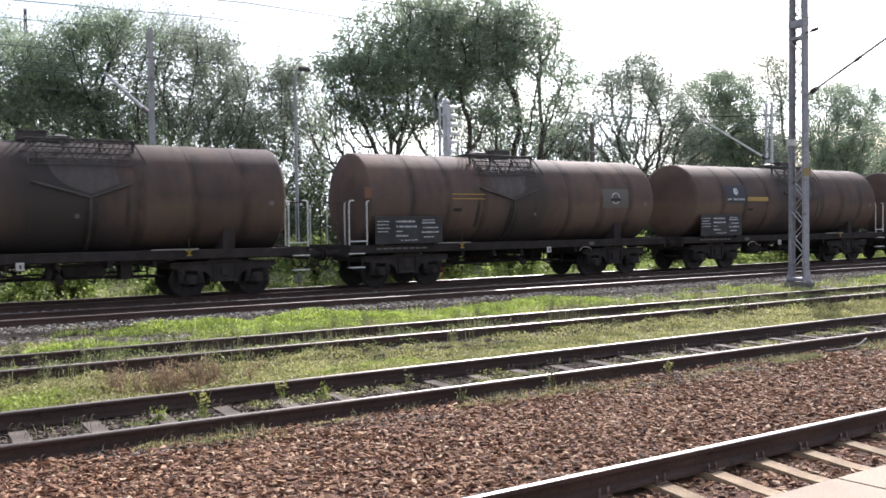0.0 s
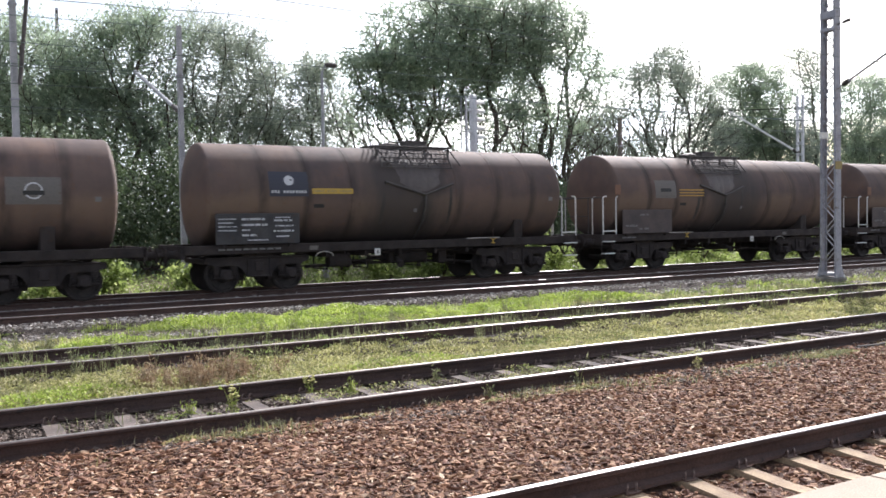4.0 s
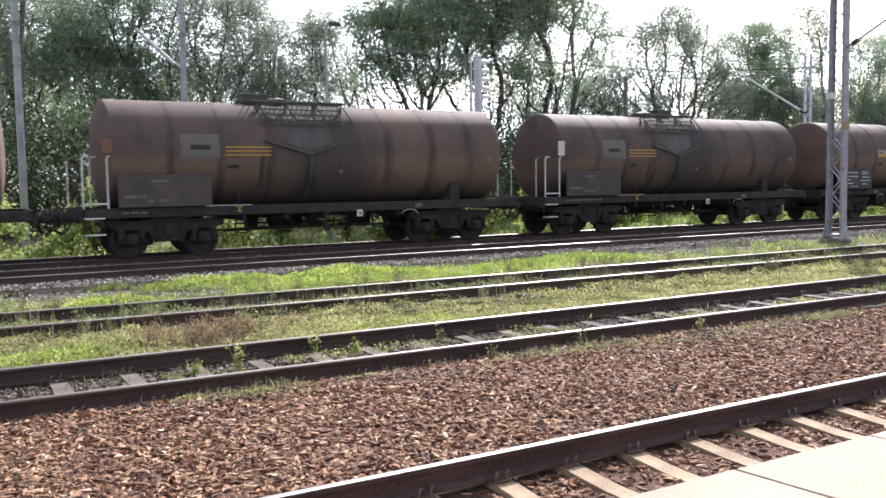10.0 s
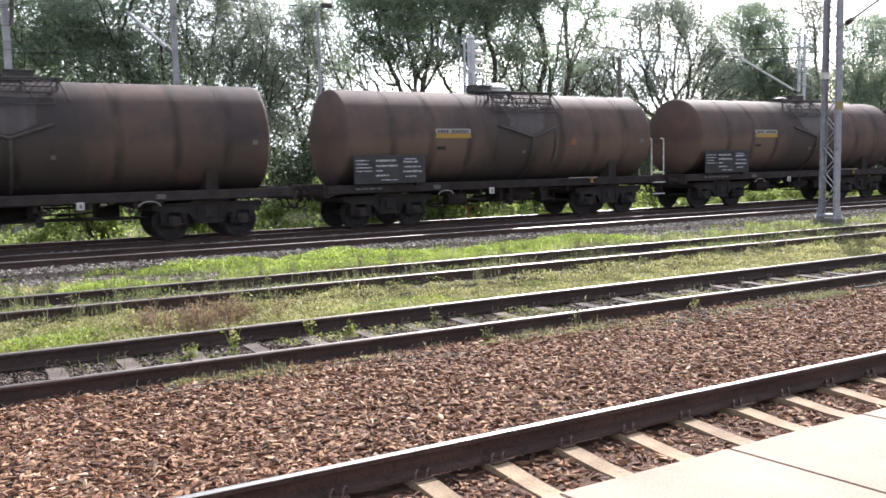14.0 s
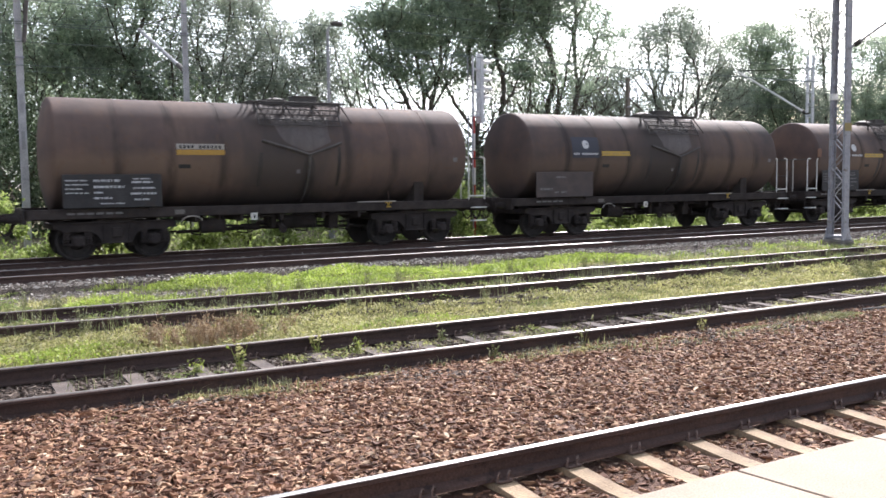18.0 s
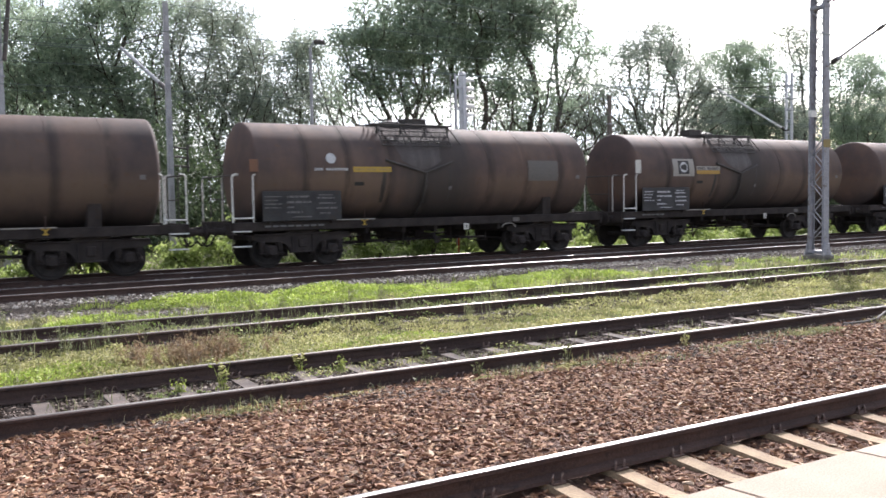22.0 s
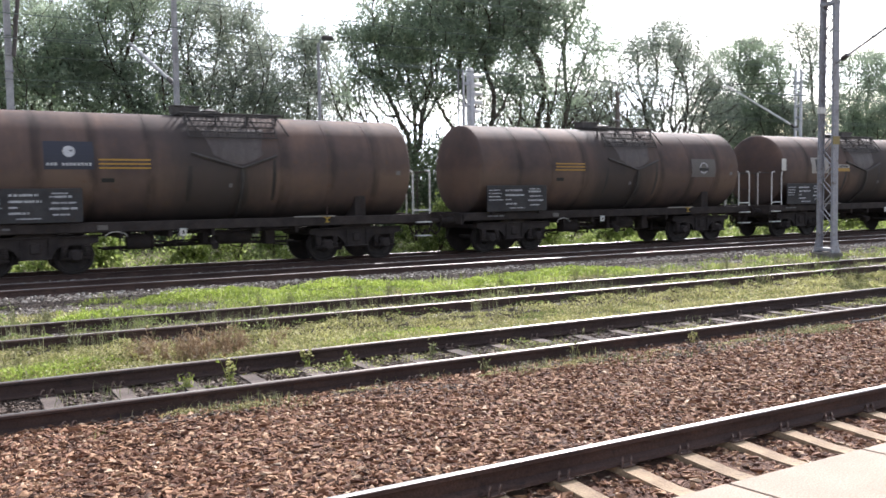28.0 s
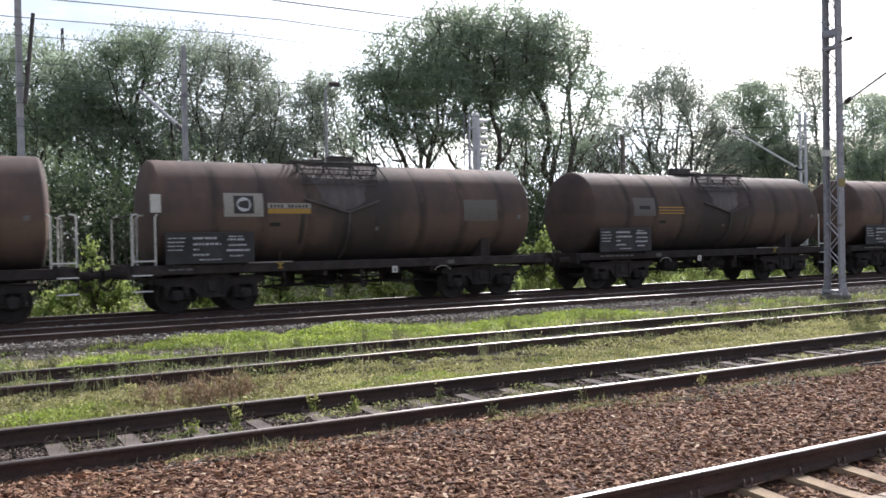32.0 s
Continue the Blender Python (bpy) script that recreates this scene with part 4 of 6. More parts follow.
def pipe_mesh():
    """The train's air pipe along the far solebar, with clips."""
    g = Geo()
    g.tube([(-5.9, 0.95, 0.98), (-3.4, 1.05, 0.86), (3.4, 1.05, 0.86), (5.9, 0.95, 0.98)], 0.028, 6)
    for x in (-3.0, -1.6, -0.2, 1.2, 2.6):
        g.box(x - 0.02, x + 0.02, 1.03, 1.08, 0.85, 1.05, 0.004)
    return g.mesh("rear_pipe", M_FRAME, True)


def bars(rows, h=0.035, y=-1.462):
    """Rows of plain bars in place of small lettering: (x, z, length)."""
    g = Geo()
    for x, z, l, *hh in rows:
        g.box(x, x + l, y, y + 0.004, z, z + (hh[0] if hh else h))
    return g


def board_writing(r, faint):
    """Rows of lettering on a board, as (x, z, length, height)."""
    rows = [(0.27, 1.94 - k * 0.10, r.uniform(0.35, 0.52), 0.028) for k in range(4)]
    rows += [(0.90, 1.92, 0.62, 0.055), (0.90, 1.77, 0.70, 0.055), (0.90, 1.64, 0.20, 0.04), (0.90, 1.50, 0.42, 0.05), (1.05, 1.38, 0.55, 0.03)]
    rows += [(1.82, 1.97, 0.40, 0.03), (1.78, 1.88, 0.50, 0.05), (1.82, 1.74, 0.52, 0.04), (1.76, 1.60, 0.60, 0.05), (1.84, 1.46, 0.35, 0.04)]
    if faint:
        rows = [(1.0, 1.90, 0.40, 0.06), (0.92, 1.42, 0.18, 0.05), (1.18, 1.42, 0.22, 0.06), (0.35, 1.52, 0.5, 0.07)]
    out = []
    for x, z, l, h in rows:
        # broken into letter-long pieces
        p = x
        while p < x + l - 0.02:
            q = min(x + l, p + r.choice((0.03, 0.04, 0.05, 0.07)))
            out.append((p, z, q - p, h))
            p = q + r.choice((0.012, 0.015, 0.04))
    return out


MESH = dict(tank=tank_mesh(), wheels=wheelset_mesh(), side=side_frame_mesh(), box=axle_box_mesh(), bolster=bolster_mesh(), end_beam=end_beam_mesh(), brake_beam=brake_beam_mesh(), spring=spring_mesh(), deck=deck_mesh(), frame=frame_mesh(), saddle=saddle_mesh(), buffer=buffer_mesh(), coupling=coupling_mesh(), walkway=walkway_mesh(), grating_a=grating_mesh(-1), grating_b=grating_mesh(1), gutter=gutter_mesh(), dome=dome_mesh(), cover=locker_mesh(), handrail=handrail_mesh(), low_rail=low_rail_mesh(), cross=cross_rail_mesh(), step=step_mesh(), hanger=step_hanger_mesh(), reservoir=reservoir_mesh())
MESH["bar"], MESH["handle"] = brake_gear()
MESH["white_dome"] = dome_mesh(0.36, 0.36, M_HANDRAIL)
MESH["rod"] = Geo().tube([(0, -1.46, 1.24), (0, -1.46, 1.52)], 0.011, 6).tube([(0, -1.46, 1.52), (0, -1.46, 1.56)], 0.025, 6).mesh("handle_rod", M_RAIL)
MESH["drain"], MESH["cylinder"], MESH["rigging"], MESH["pipe"] = drain_mesh(), cylinder_mesh(), rigging_mesh(), pipe_mesh()
MESH["hose"] = Geo().tube([(0.26 * math.cos(a), -1.36, 0.90 + 0.13 * math.sin(a)) for a in [math.pi * k / 8 for k in range(9)]], 0.016, 6).mesh("brake_hose", M_CREAM, True)
MESH["sole_plate"] = Geo().box(-0.12, 0.12, -1.345, -1.318, 1.08, 1.20, 0.006).mesh("solebar_plate", M_GREY_PATCH)
MESH["sign"] = Geo().box(-0.09, 0.09, -1.40, -1.385, 0.88, 1.07, 0.004).mesh("marker_plate", M_PLATE)
MESH["sign_mark"] = Geo().box(-0.015, 0.03, -1.404, -1.399, 0.92, 1.02).mesh("marker", M_BLACK)
MESH["end_plate"] = Geo().box(-0.13, 0.13, -1.475, -1.46, 2.60, 3.06, 0.006).mesh("notice_plate", M_PLATE)
MESH["end_plate_dull"] = Geo().box(-0.12, 0.12, -1.475, -1.46, 2.62, 2.95, 0.006).mesh("notice_plate", M_DULL)


def wagon(x0, flip, board, flank, band, extra, plate, dome=""):
    """A four-axle tank wagon, its shell's end at x0 at the start. flip: its end platform is the one at low x."""
    r = random.Random(int(x0 * 10))
    root = new("tank_wagon")
    look_of = {"text": "dark lettered board", "rust": "rust-brown board", "grey": "worn grey board"}[board]
    sort_of = {"blue": "blue emblem panel", "grey": "grey flank panel", "white": "pale flank panel", "none": "stained bare flank", "bare": "emblem on its flank"}[flank]
    tagged(root, f"grimy rust-brown tank wagon with {look_of}, {sort_of}", "tank wagon", "tank wagons of the passing train")
    root.location = (x0, TRACKS[4], 0)

    def fx(x):
        return TANK - x if flip else x

    def put(name, key, x=0.0, label="", turn=False, y=0.0, z=0.0, parent=None):
        ob = part(name, MESH[key], None, parent or root, label)
        ob.location = (x, y, z)
        if turn:
            ob.rotation_euler.z = math.pi
        return ob

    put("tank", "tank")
    put("underframe", "frame")
    for x in (1.35, TANK - 1.6):
        put("saddle", "saddle", x)
    rolling = []
    for x in (1.45, TANK - 1.70):
        b = new("bogie")
        b.parent, b.location = root, (x, 0, 0)
        put("bolster", "bolster", parent=b)
        for a in (-1.40, 1.40):
            put("end_beam", "end_beam", a, parent=b)
        for a in (-0.39, 0.39):
            put("brake_beam", "brake_beam", a, parent=b)
        for turn in (False, True):
            put("side_frame", "side", turn=turn, parent=b)
            for a in (-1.15, -0.65, 0.65, 1.15):
                put("spring", "spring", a, turn=turn, parent=b)
            for a in (-0.9, 0.9):
                put("axle_box", "box", a, turn=turn, parent=b)
        for a in (-0.9, 0.9):
            w = put("wheelset", "wheels", a, z=0.457, parent=b)
            rolling.append((w, a))
    for turn, x in ((False, -0.66), (True, TANK + 0.66)):
        for y in (-0.875, 0.875):
            put("buffer", "buffer", x, turn=turn, y=y, z=1.05)
        put("coupling", "coupling", x, turn=turn, z=1.05)
    wx = TANK - 7.75 if flip else 5.0
    put("walkway", "walkway", wx, z=Z_TANK)
    tagged(put("deck_grating", "deck", wx, z=Z_TANK), kind="stuff")
    put("side_grating", "grating_a", wx, z=Z_TANK)
    put("side_grating", "grating_b", wx, z=Z_TANK)
    put("filler_dome", "white_dome" if dome else "dome", wx + 1.0, z=Z_TANK, label="white filler dome" if dome else "dark filler dome")
    if dome:
        part("warning_triangle", tapered_patch([(2.36, 7.95, 8.25), (2.60, 8.09, 8.11)], 0.006), M_RUSTY, root, "faded orange triangle")
    put("valve_cover", "cover", wx + (1.85 if r.random() < 0.6 else 0.35), z=Z_TANK)
    put("drip_gutter", "gutter", wx + 0.05)
    q = r.uniform(-0.12, 0.12)
    part("washed_patch", tapered_patch([(2.70, wx + 1.30 + q, wx + 1.52), (2.82, wx + 0.98 + q, wx + 1.80), (2.95, wx + 0.72 + q, wx + 2.05 + q), (3.12, wx + 0.66, wx + 2.02 + q), (3.30, wx + 0.58, wx + 2.06), (3.48, wx + 0.50, wx + 2.12), (3.64, wx + 0.42, wx + 2.15)]), M_WASH, root, "paler washed patch above the gutter")
    part("drain_stain", tapered_patch([(1.38, wx + 1.26, wx + 1.62 + q), (1.75, wx + 1.24, wx + 1.66), (2.1, wx + 1.27 + q * 0.3, wx + 1.62), (2.4, wx + 1.30, wx + 1.58 + q * 0.5), (2.56, wx + 1.36, wx + 1.54)]), M_OIL, root, "dark oily run below the gutter")
    for k, (zz, ww) in enumerate(((2.45, 0.11), (2.62, 0.08))):
        part("side_stain", tapered_patch([(1.75, wx + (0.02, 2.3)[k], wx + (0.02, 2.3)[k] + ww), (2.15, wx + (0.0, 2.28)[k], wx + (0.0, 2.28)[k] + ww * 1.3), (zz + 0.2, wx + (0.05, 2.3)[k], wx + (0.05, 2.3)[k] + ww)]), M_OIL, root, "dark run on the flank")
    put("brake_reservoir", "reservoir", fx(6.4), turn=flip)
    put("brake_bar", "bar", fx(8.8) if not flip else 3.3)
    put("brake_handle", "handle", fx(8.8) if not flip else 3.2, "yellow brake handle")
    put("handle_rod", "rod", fx(8.8) if not flip else 3.2)
    for x in (3.9, 5.75):
        put("drain_valve" if x > 5 else "brake_cylinder", "drain" if x > 5 else "cylinder", fx(x), turn=flip)
    put("brake_rigging", "rigging", TANK / 2)
    put("rear_pipe", "pipe", TANK / 2)
    s = put("marker_plate", "sign", fx(4.87), "small white plate")
    put("marker", "sign_mark", parent=s)
    put("brake_hose", "hose", fx(3.25), "pale curved brake hose")
    put("solebar_plate", "sole_plate", fx(2.95))
    # the end platform with its hoops and steps
    ex, d = (-0.59, 1) if flip else (TANK + 0.59, -1)
    for side in (1, -1):
        for x in (ex, ex + d * 0.57):
            h = put("handrail", "handrail", x)
            h.scale = (d, side, 1)
    put("handrail", "handrail", ex + d * 0.3).location.y = 0.9
    g = put("guard_bar", "low_rail", min(ex, ex + d * 0.57))
    put("end_railing", "cross", ex)
    for z in (1.02, 0.62):
        put("step", "step", min(ex, ex + d * 0.45) + 0.02, z=z)
    for a in (0.02, 0.46):
        put("step_hanger", "hanger", min(ex, ex + d * 0.45) + a)
    if plate:
        put("notice_plate", "end_plate" if plate == "white" else "end_plate_dull", -0.02 if flip else TANK, "small notice plate on a post")
    # lettered board
    b = part("board", Geo().box(0.20, 2.50, -1.455, -1.43, 1.29, 2.10, 0.01), M_BOARD_RUST if board == "rust" else M_BOARD, root, look_of)
    for bx in (0.4, 2.2):
        part("board_bracket", Geo().box(bx, bx + 0.06, -1.43, -1.30, 1.2, 1.6), M_FRAME, b)
    tagged(part("lettering", bars(board_writing(r, board == "rust")), M_MARK if board == "text" else M_FAINT, b), kind="stuff")
    tagged(part("solebar_lettering", bars([(0.3 + k * 0.22, 1.13, 0.17) for k in range(r.randint(3, 8))], 0.05, -1.326), M_FAINT, root), kind="stuff")
    # flank panel
    if flank == "blue":
        f = part("emblem_panel", patch(1.68, 2.80, 2.55, 3.22), M_BLUE, root, "dark blue panel")
        part("emblem", disc(2.24, 2.98, 0.14), M_MARK, f)
        tagged(part("lettering", Geo().add(*join([patch(1.74 + k * 0.085, 1.79 + k * 0.085, 2.64, 2.71, 0.010, n=1) for k in range(12) if k != 3])), M_MARK, f), kind="stuff")
    elif flank == "bare":
        part("emblem", disc(2.24, 3.0, 0.15), M_MARK, root, "white emblem")
        tagged(part("flank_lettering", Geo().add(*join([patch(1.74 + k * 0.085, 1.79 + k * 0.085, 2.66, 2.73, 0.010, n=1) for k in range(12) if k != 3])), M_MARK, root), kind="stuff")
    elif flank == "grey":
        f = part("panel", patch(1.75, 2.75, 2.50, 3.12), M_GREY_PATCH, root, "faded grey panel")
        part("lettering", patch(2.0, 2.5, 2.72, 2.84, 0.010, n=2), M_BLACK, f)
    elif flank == "white":
        f = part("panel", patch(1.72, 2.78, 2.50, 3.12), M_CREAM, root, "pale worn panel")
        part("emblem", patch(1.98, 2.52, 2.58, 3.05, 0.010), M_BOARD, f)
        part("emblem_disc", disc(2.25, 2.82, 0.19, 0.014), M_MARK, f)
    # hazard band
    z0 = 2.62
    if band == "solid":
        f = part("band", patch(2.90, 4.12, z0, z0 + 0.15), M_YELLOW, root, "yellow band")
        tagged(part("lettering", Geo().add(*join([patch(2.97 + k * 0.075, 3.02 + k * 0.075, z0 + 0.05, z0 + 0.10, 0.010, n=1) for k in range(15) if k not in (4, 9)])), M_OCHRE, f), kind="stuff")
    elif band == "stripes":
        for k in range(3):
            part("band", patch(2.90, 4.12, z0 - 0.05 + k * 0.10, z0 - 0.01 + k * 0.10), M_ORANGE, root, "orange stripe")
    elif band == "outline":
        for za, zb in ((z0, z0 + 0.025), (z0 + 0.14, z0 + 0.165)):
            part("band", patch(2.90, 4.12, za, zb), M_YELLOW, root, "thin yellow line")
    else:
        part("band", patch(2.90, 4.12, z0 - 0.04, z0 + 0.09), M_ORANGE, root, "orange band")
        f = part("band", patch(2.90, 4.12, z0 + 0.10, z0 + 0.24), M_CREAM, root, "pale band")
        tagged(part("lettering", Geo().add(*join([patch(2.97 + k * 0.10, 3.03 + k * 0.10, z0 + 0.12, z0 + 0.20, 0.010, n=1) for k in range(11) if k not in (4,)])), M_BOARD, f), kind="stuff")
    part("stencil", patch(2.95, 3.25, 2.24, 2.34, n=2), M_BLACK, root)
    part("small_plate", patch(11.0, 11.14, 2.42, 2.54, n=2), M_FAINT, root)
    part("small_plate", patch(6.1, 6.2, 2.1, 2.2, n=2), M_FAINT, root)
    if extra:
        f = part("panel", patch(9.05, 10.25, 2.36, 3.0), M_GREY_PATCH, root, "faded grey panel")
        if extra == "mark":
            part("emblem_ring", disc(9.65, 2.68, 0.20), M_MARK, f, "worn white ring")
            part("emblem_disc", disc(9.65, 2.68, 0.165, 0.013), M_GREY_PATCH, f)
            part("lettering", patch(9.42, 9.88, 2.58, 2.68, 0.016, n=2), M_BLACK, f)
    return root, x0, rolling


def join(geos):
    v, f = [], []
    for g in geos:
        f += [tuple(i + len(v) for i in q) for q in g.f]
        v += g.v
    return v, f


# place at the start, end platform, board, flank panel, hazard band, far panel, notice plate
TRAIN = [wagon(*w) for w in (
    (-2.30, False, "text", "none", "stripes", "", ""),
    (11.70, True, "text", "none", "outline", "mark", "dull"),
    (25.40, False, "text", "blue", "solid", "", ""),
    (39.30, True, "rust", "grey", "stripes", "", "dull"),
    (53.12, True, "rust", "grey", "stripes", "", "dull"),
    (66.92, True, "rust", "grey", "stripes", "", "white"),
    (80.60, False, "text", "none", "two", "", "", "white"),
    (94.50, False, "text", "none", "two", "", ""),
    (108.32, False, "rust", "blue", "solid", "", ""),
    (122.25, True, "grey", "bare", "solid", "plain", "dull"),
    (136.0, True, "text", "white", "two", "", "white"),
    (150.10, False, "text", "blue", "stripes", "", ""),
    (164.02, False, "text", "none", "stripes", "mark", ""),
    (178.02, True, "text", "white", "two", "plain", "white"),
    (192.14, False, "text", "grey", "stripes", "", ""),
    (206.40, False, "text", "none", "stripes", "", ""),
)]


# ---- masts, poles, wires ----
def lattice_mast():
    """The near mast: two steel channels tied by zigzag bars, on a concrete foot."""
    root = new("catenary_mast")
    tagged(root, "grey painted steel lattice mast on a concrete foot", "mast")
    root.location = (24.75, 17.70, -0.2)
    root.rotation_euler.z = radians(-8)
    h = 10.6

    def gap(z):
        return 0.25 - 0.05 * z / h
    for s in (-1, 1):
        g = Geo()
        p = []
        for z in (0.06, h):
            y = s * (gap(z) + 0.07)
            for xx, yy in ((-0.11, 0.012), (0.11, 0.012), (0.11, -0.07), (0.098, -0.07), (0.098, 0.0), (-0.098, 0.0), (-0.098, -0.07), (-0.11, -0.07)):
                p.append((xx, y + s * yy, z))
        g.add(p, [(i, (i + 1) % 8, 8 + (i + 1) % 8, 8 + i) for i in range(8)] + [(0, 1, 4, 5), (1, 2, 3, 4), (0, 5, 6, 7), (8, 13, 12, 9), (9, 12, 11, 10), (8, 15, 14, 13)])
        part("mast_leg", g, M_GALV, root)
    n = 22
    for k in range(n):
        z0, z1 = 0.55 + k * (h - 0.7) / n, 0.55 + (k + 1) * (h - 0.7) / n
        for x in (-0.10, 0.10):
            a, b = (-1, 1) if k % 2 else (1, -1)
            part("lattice_bar", Geo().tube([(x, a * gap(z0), z0), (x, b * gap(z1), z1)], 0.019, 5), M_GALV, root)
    for z, w in ((0.04, 0.10), (8.15, 0.22), (7.75, 0.10)):
        part("tie_plate", Geo().box(-0.125, 0.125, -gap(z) - 0.1, gap(z) + 0.1, z + 0.05, z + 0.05 + w, 0.01), M_GALV, root)
    part("foot", Geo().box(-0.27, 0.27, -0.44, 0.44, -0.45, 0.05, 0.04), M_FOOT, root, "dark weathered concrete foot")
    for s in (-1, 1):
        y = s * (gap(0) + 0.07)
        part("gusset", Geo().add([(-0.20, y + s * 0.03, 0.05), (0.20, y + s * 0.03, 0.05), (0.115, y + s * 0.03, 0.42), (-0.115, y + s * 0.03, 0.42), (-0.20, y + s * 0.015, 0.05), (0.20, y + s * 0.015, 0.05), (0.115, y + s * 0.015, 0.42), (-0.115, y + s * 0.015, 0.42)], [(0, 1, 2, 3), (7, 6, 5, 4), (0, 4, 5, 1), (1, 5, 6, 2), (2, 6, 7, 3), (3, 7, 4, 0)]), M_GALV, root)
        for x in (-0.16, 0.16):
            part("bolt", Geo().tube([(x, y + s * 0.07, 0.04), (x, y + s * 0.07, 0.13)], 0.022, 6), M_HANDRAIL, root, "pale anchor bolt")
    part("white_band", Geo().box(-0.13, 0.13, gap(4.55) - 0.02, gap(4.55) + 0.10, 4.45, 4.65, 0.005), M_HANDRAIL, root, "white painted band")
    part("number_plate", Geo().box(-0.14, 0.14, -gap(3.6) - 0.105, -gap(3.6) - 0.08, 3.45, 3.70, 0.005), M_OCHRE, root, "dull yellow plate")
    # bracket over the neighbouring tracks, with insulators
    arm = part("bracket_tube", Geo().tube([(0, -0.25, 5.95), (-0.6, -4.23, 7.30)], 0.035, 8), M_GALV, root, "sloping bracket tube")
    for u in (0.08, 0.55):
        p, q = Vector((0, -0.25, 5.95)), Vector((-0.6, -4.23, 7.30))
        d = (q - p).normalized()
        ins = Geo()
        for k in range(4):
            c = p + (q - p) * u + d * k * 0.07
            ins.tube([c, c + d * 0.03], 0.075 if u < 0.2 else 0.05, 10)
        part("insulator", ins, M_DARK_STEEL, arm)
    st = part("insulator_arm", Geo().tube([(0, -0.2, 7.95), (0.05, -0.75, 8.02)], 0.02, 6).tube([(0.03, -0.5, 7.99), (0.05, -0.72, 8.02)], 0.055, 8), M_DARK_STEEL, root)


def concrete_pole(x, y, top, w=0.17, arm=None, strut=None, label="grey concrete catenary pole behind the train", ladder=False, mat=None):
    mat = mat or M_POLE
    root = new("catenary_pole")
    tagged(root, label, "pole", "poles behind the train")
    root.location = (x, y, -0.15)
    g = Geo()
    for z0, z1, a, b in ((0, top + 0.15, w, w * 0.8),):
        g.add([(-a, -a, z0), (a, -a, z0), (a, a, z0), (-a, a, z0), (-b, -b, z1), (b, -b, z1), (b, b, z1), (-b, b, z1)],
              [(3, 2, 1, 0), (4, 5, 6, 7), (0, 1, 5, 4), (1, 2, 6, 5), (2, 3, 7, 6), (3, 0, 4, 7)])
    part("pole", g, mat, root)
    for k in range(int(top / 1.1)):
        z = 0.9 + k * 1.1
        part("recess", Geo().box(-w * 0.45, w * 0.45, -w - 0.004, -w * 0.8, z, z + 0.55, 0.004), mat, root)
    for z in (top * 0.55, top * 0.82):
        part("clamp", Geo().box(-w - 0.015, w + 0.015, -w - 0.015, w + 0.015, z, z + 0.05, 0.005), M_GALV, root)
    if arm:
        (xa, ya, za), (xb, yb, zb) = arm
        part("bracket_tube", Geo().tube([(xa, ya, za), (xb, yb, zb)], 0.065, 8), M_POLE, root, "pale sloping bracket tube")
        part("stay", Geo().tube([(xa, ya, za + 1.75), (xb, yb, zb + 0.12)], 0.018, 6), M_DARK_STEEL, root)
        part("insulator", Geo().tube([(xa, ya, za), (xa * 0.9 + xb * 0.1, ya * 0.9 + yb * 0.1, za * 0.9 + zb * 0.1)], 0.08, 10), M_DARK_STEEL, root)
    if strut:
        (xa, ya, za), (xb, yb, zb) = strut
        part("strut", Geo().tube([(xa, ya, za), (xb, yb, zb)], 0.06, 8), M_DARK_STEEL, root, "dark strut")
    if ladder:
        lg = Geo()
        for z in (3.2, 3.5, 3.8):
            lg.tube([(w, -0.1, z), (w + 0.5, -0.1, z - 0.05)], 0.035, 6)
        lg.tube([(w + 0.45, -0.1, 3.0), (w + 0.45, -0.1, 3.9)], 0.03, 6)
        part("bracket", lg, M_DARK_STEEL, root)


def lamp_pole(x, y, top):
    root = new("lamp_pole")
    tagged(root, "thin grey yard lamp pole with a small dark head", "lamp pole")
    root.location = (x, y, -0.15)
    part("pole", Geo().tube([(0, 0, 0), (0, 0, 1.2), (0, 0, 1.25), (0, 0, top)], [0.10, 0.10, 0.07, 0.05], 12), M_POLE, root, smooth=True)
    part("arm", Geo().tube([(0, 0, top - 0.05), (0.12, 0, top + 0.18), (0.3, 0, top + 0.22)], 0.03, 8), M_POLE, root)
    part("lamp_head", Geo().lathe([(0, 0.04), (0.08, 0.09), (0.38, 0.10), (0.46, 0.04)], 12, "x", (0.12, 0, top + 0.22)), M_DARK_STEEL, root, "dark lamp head")


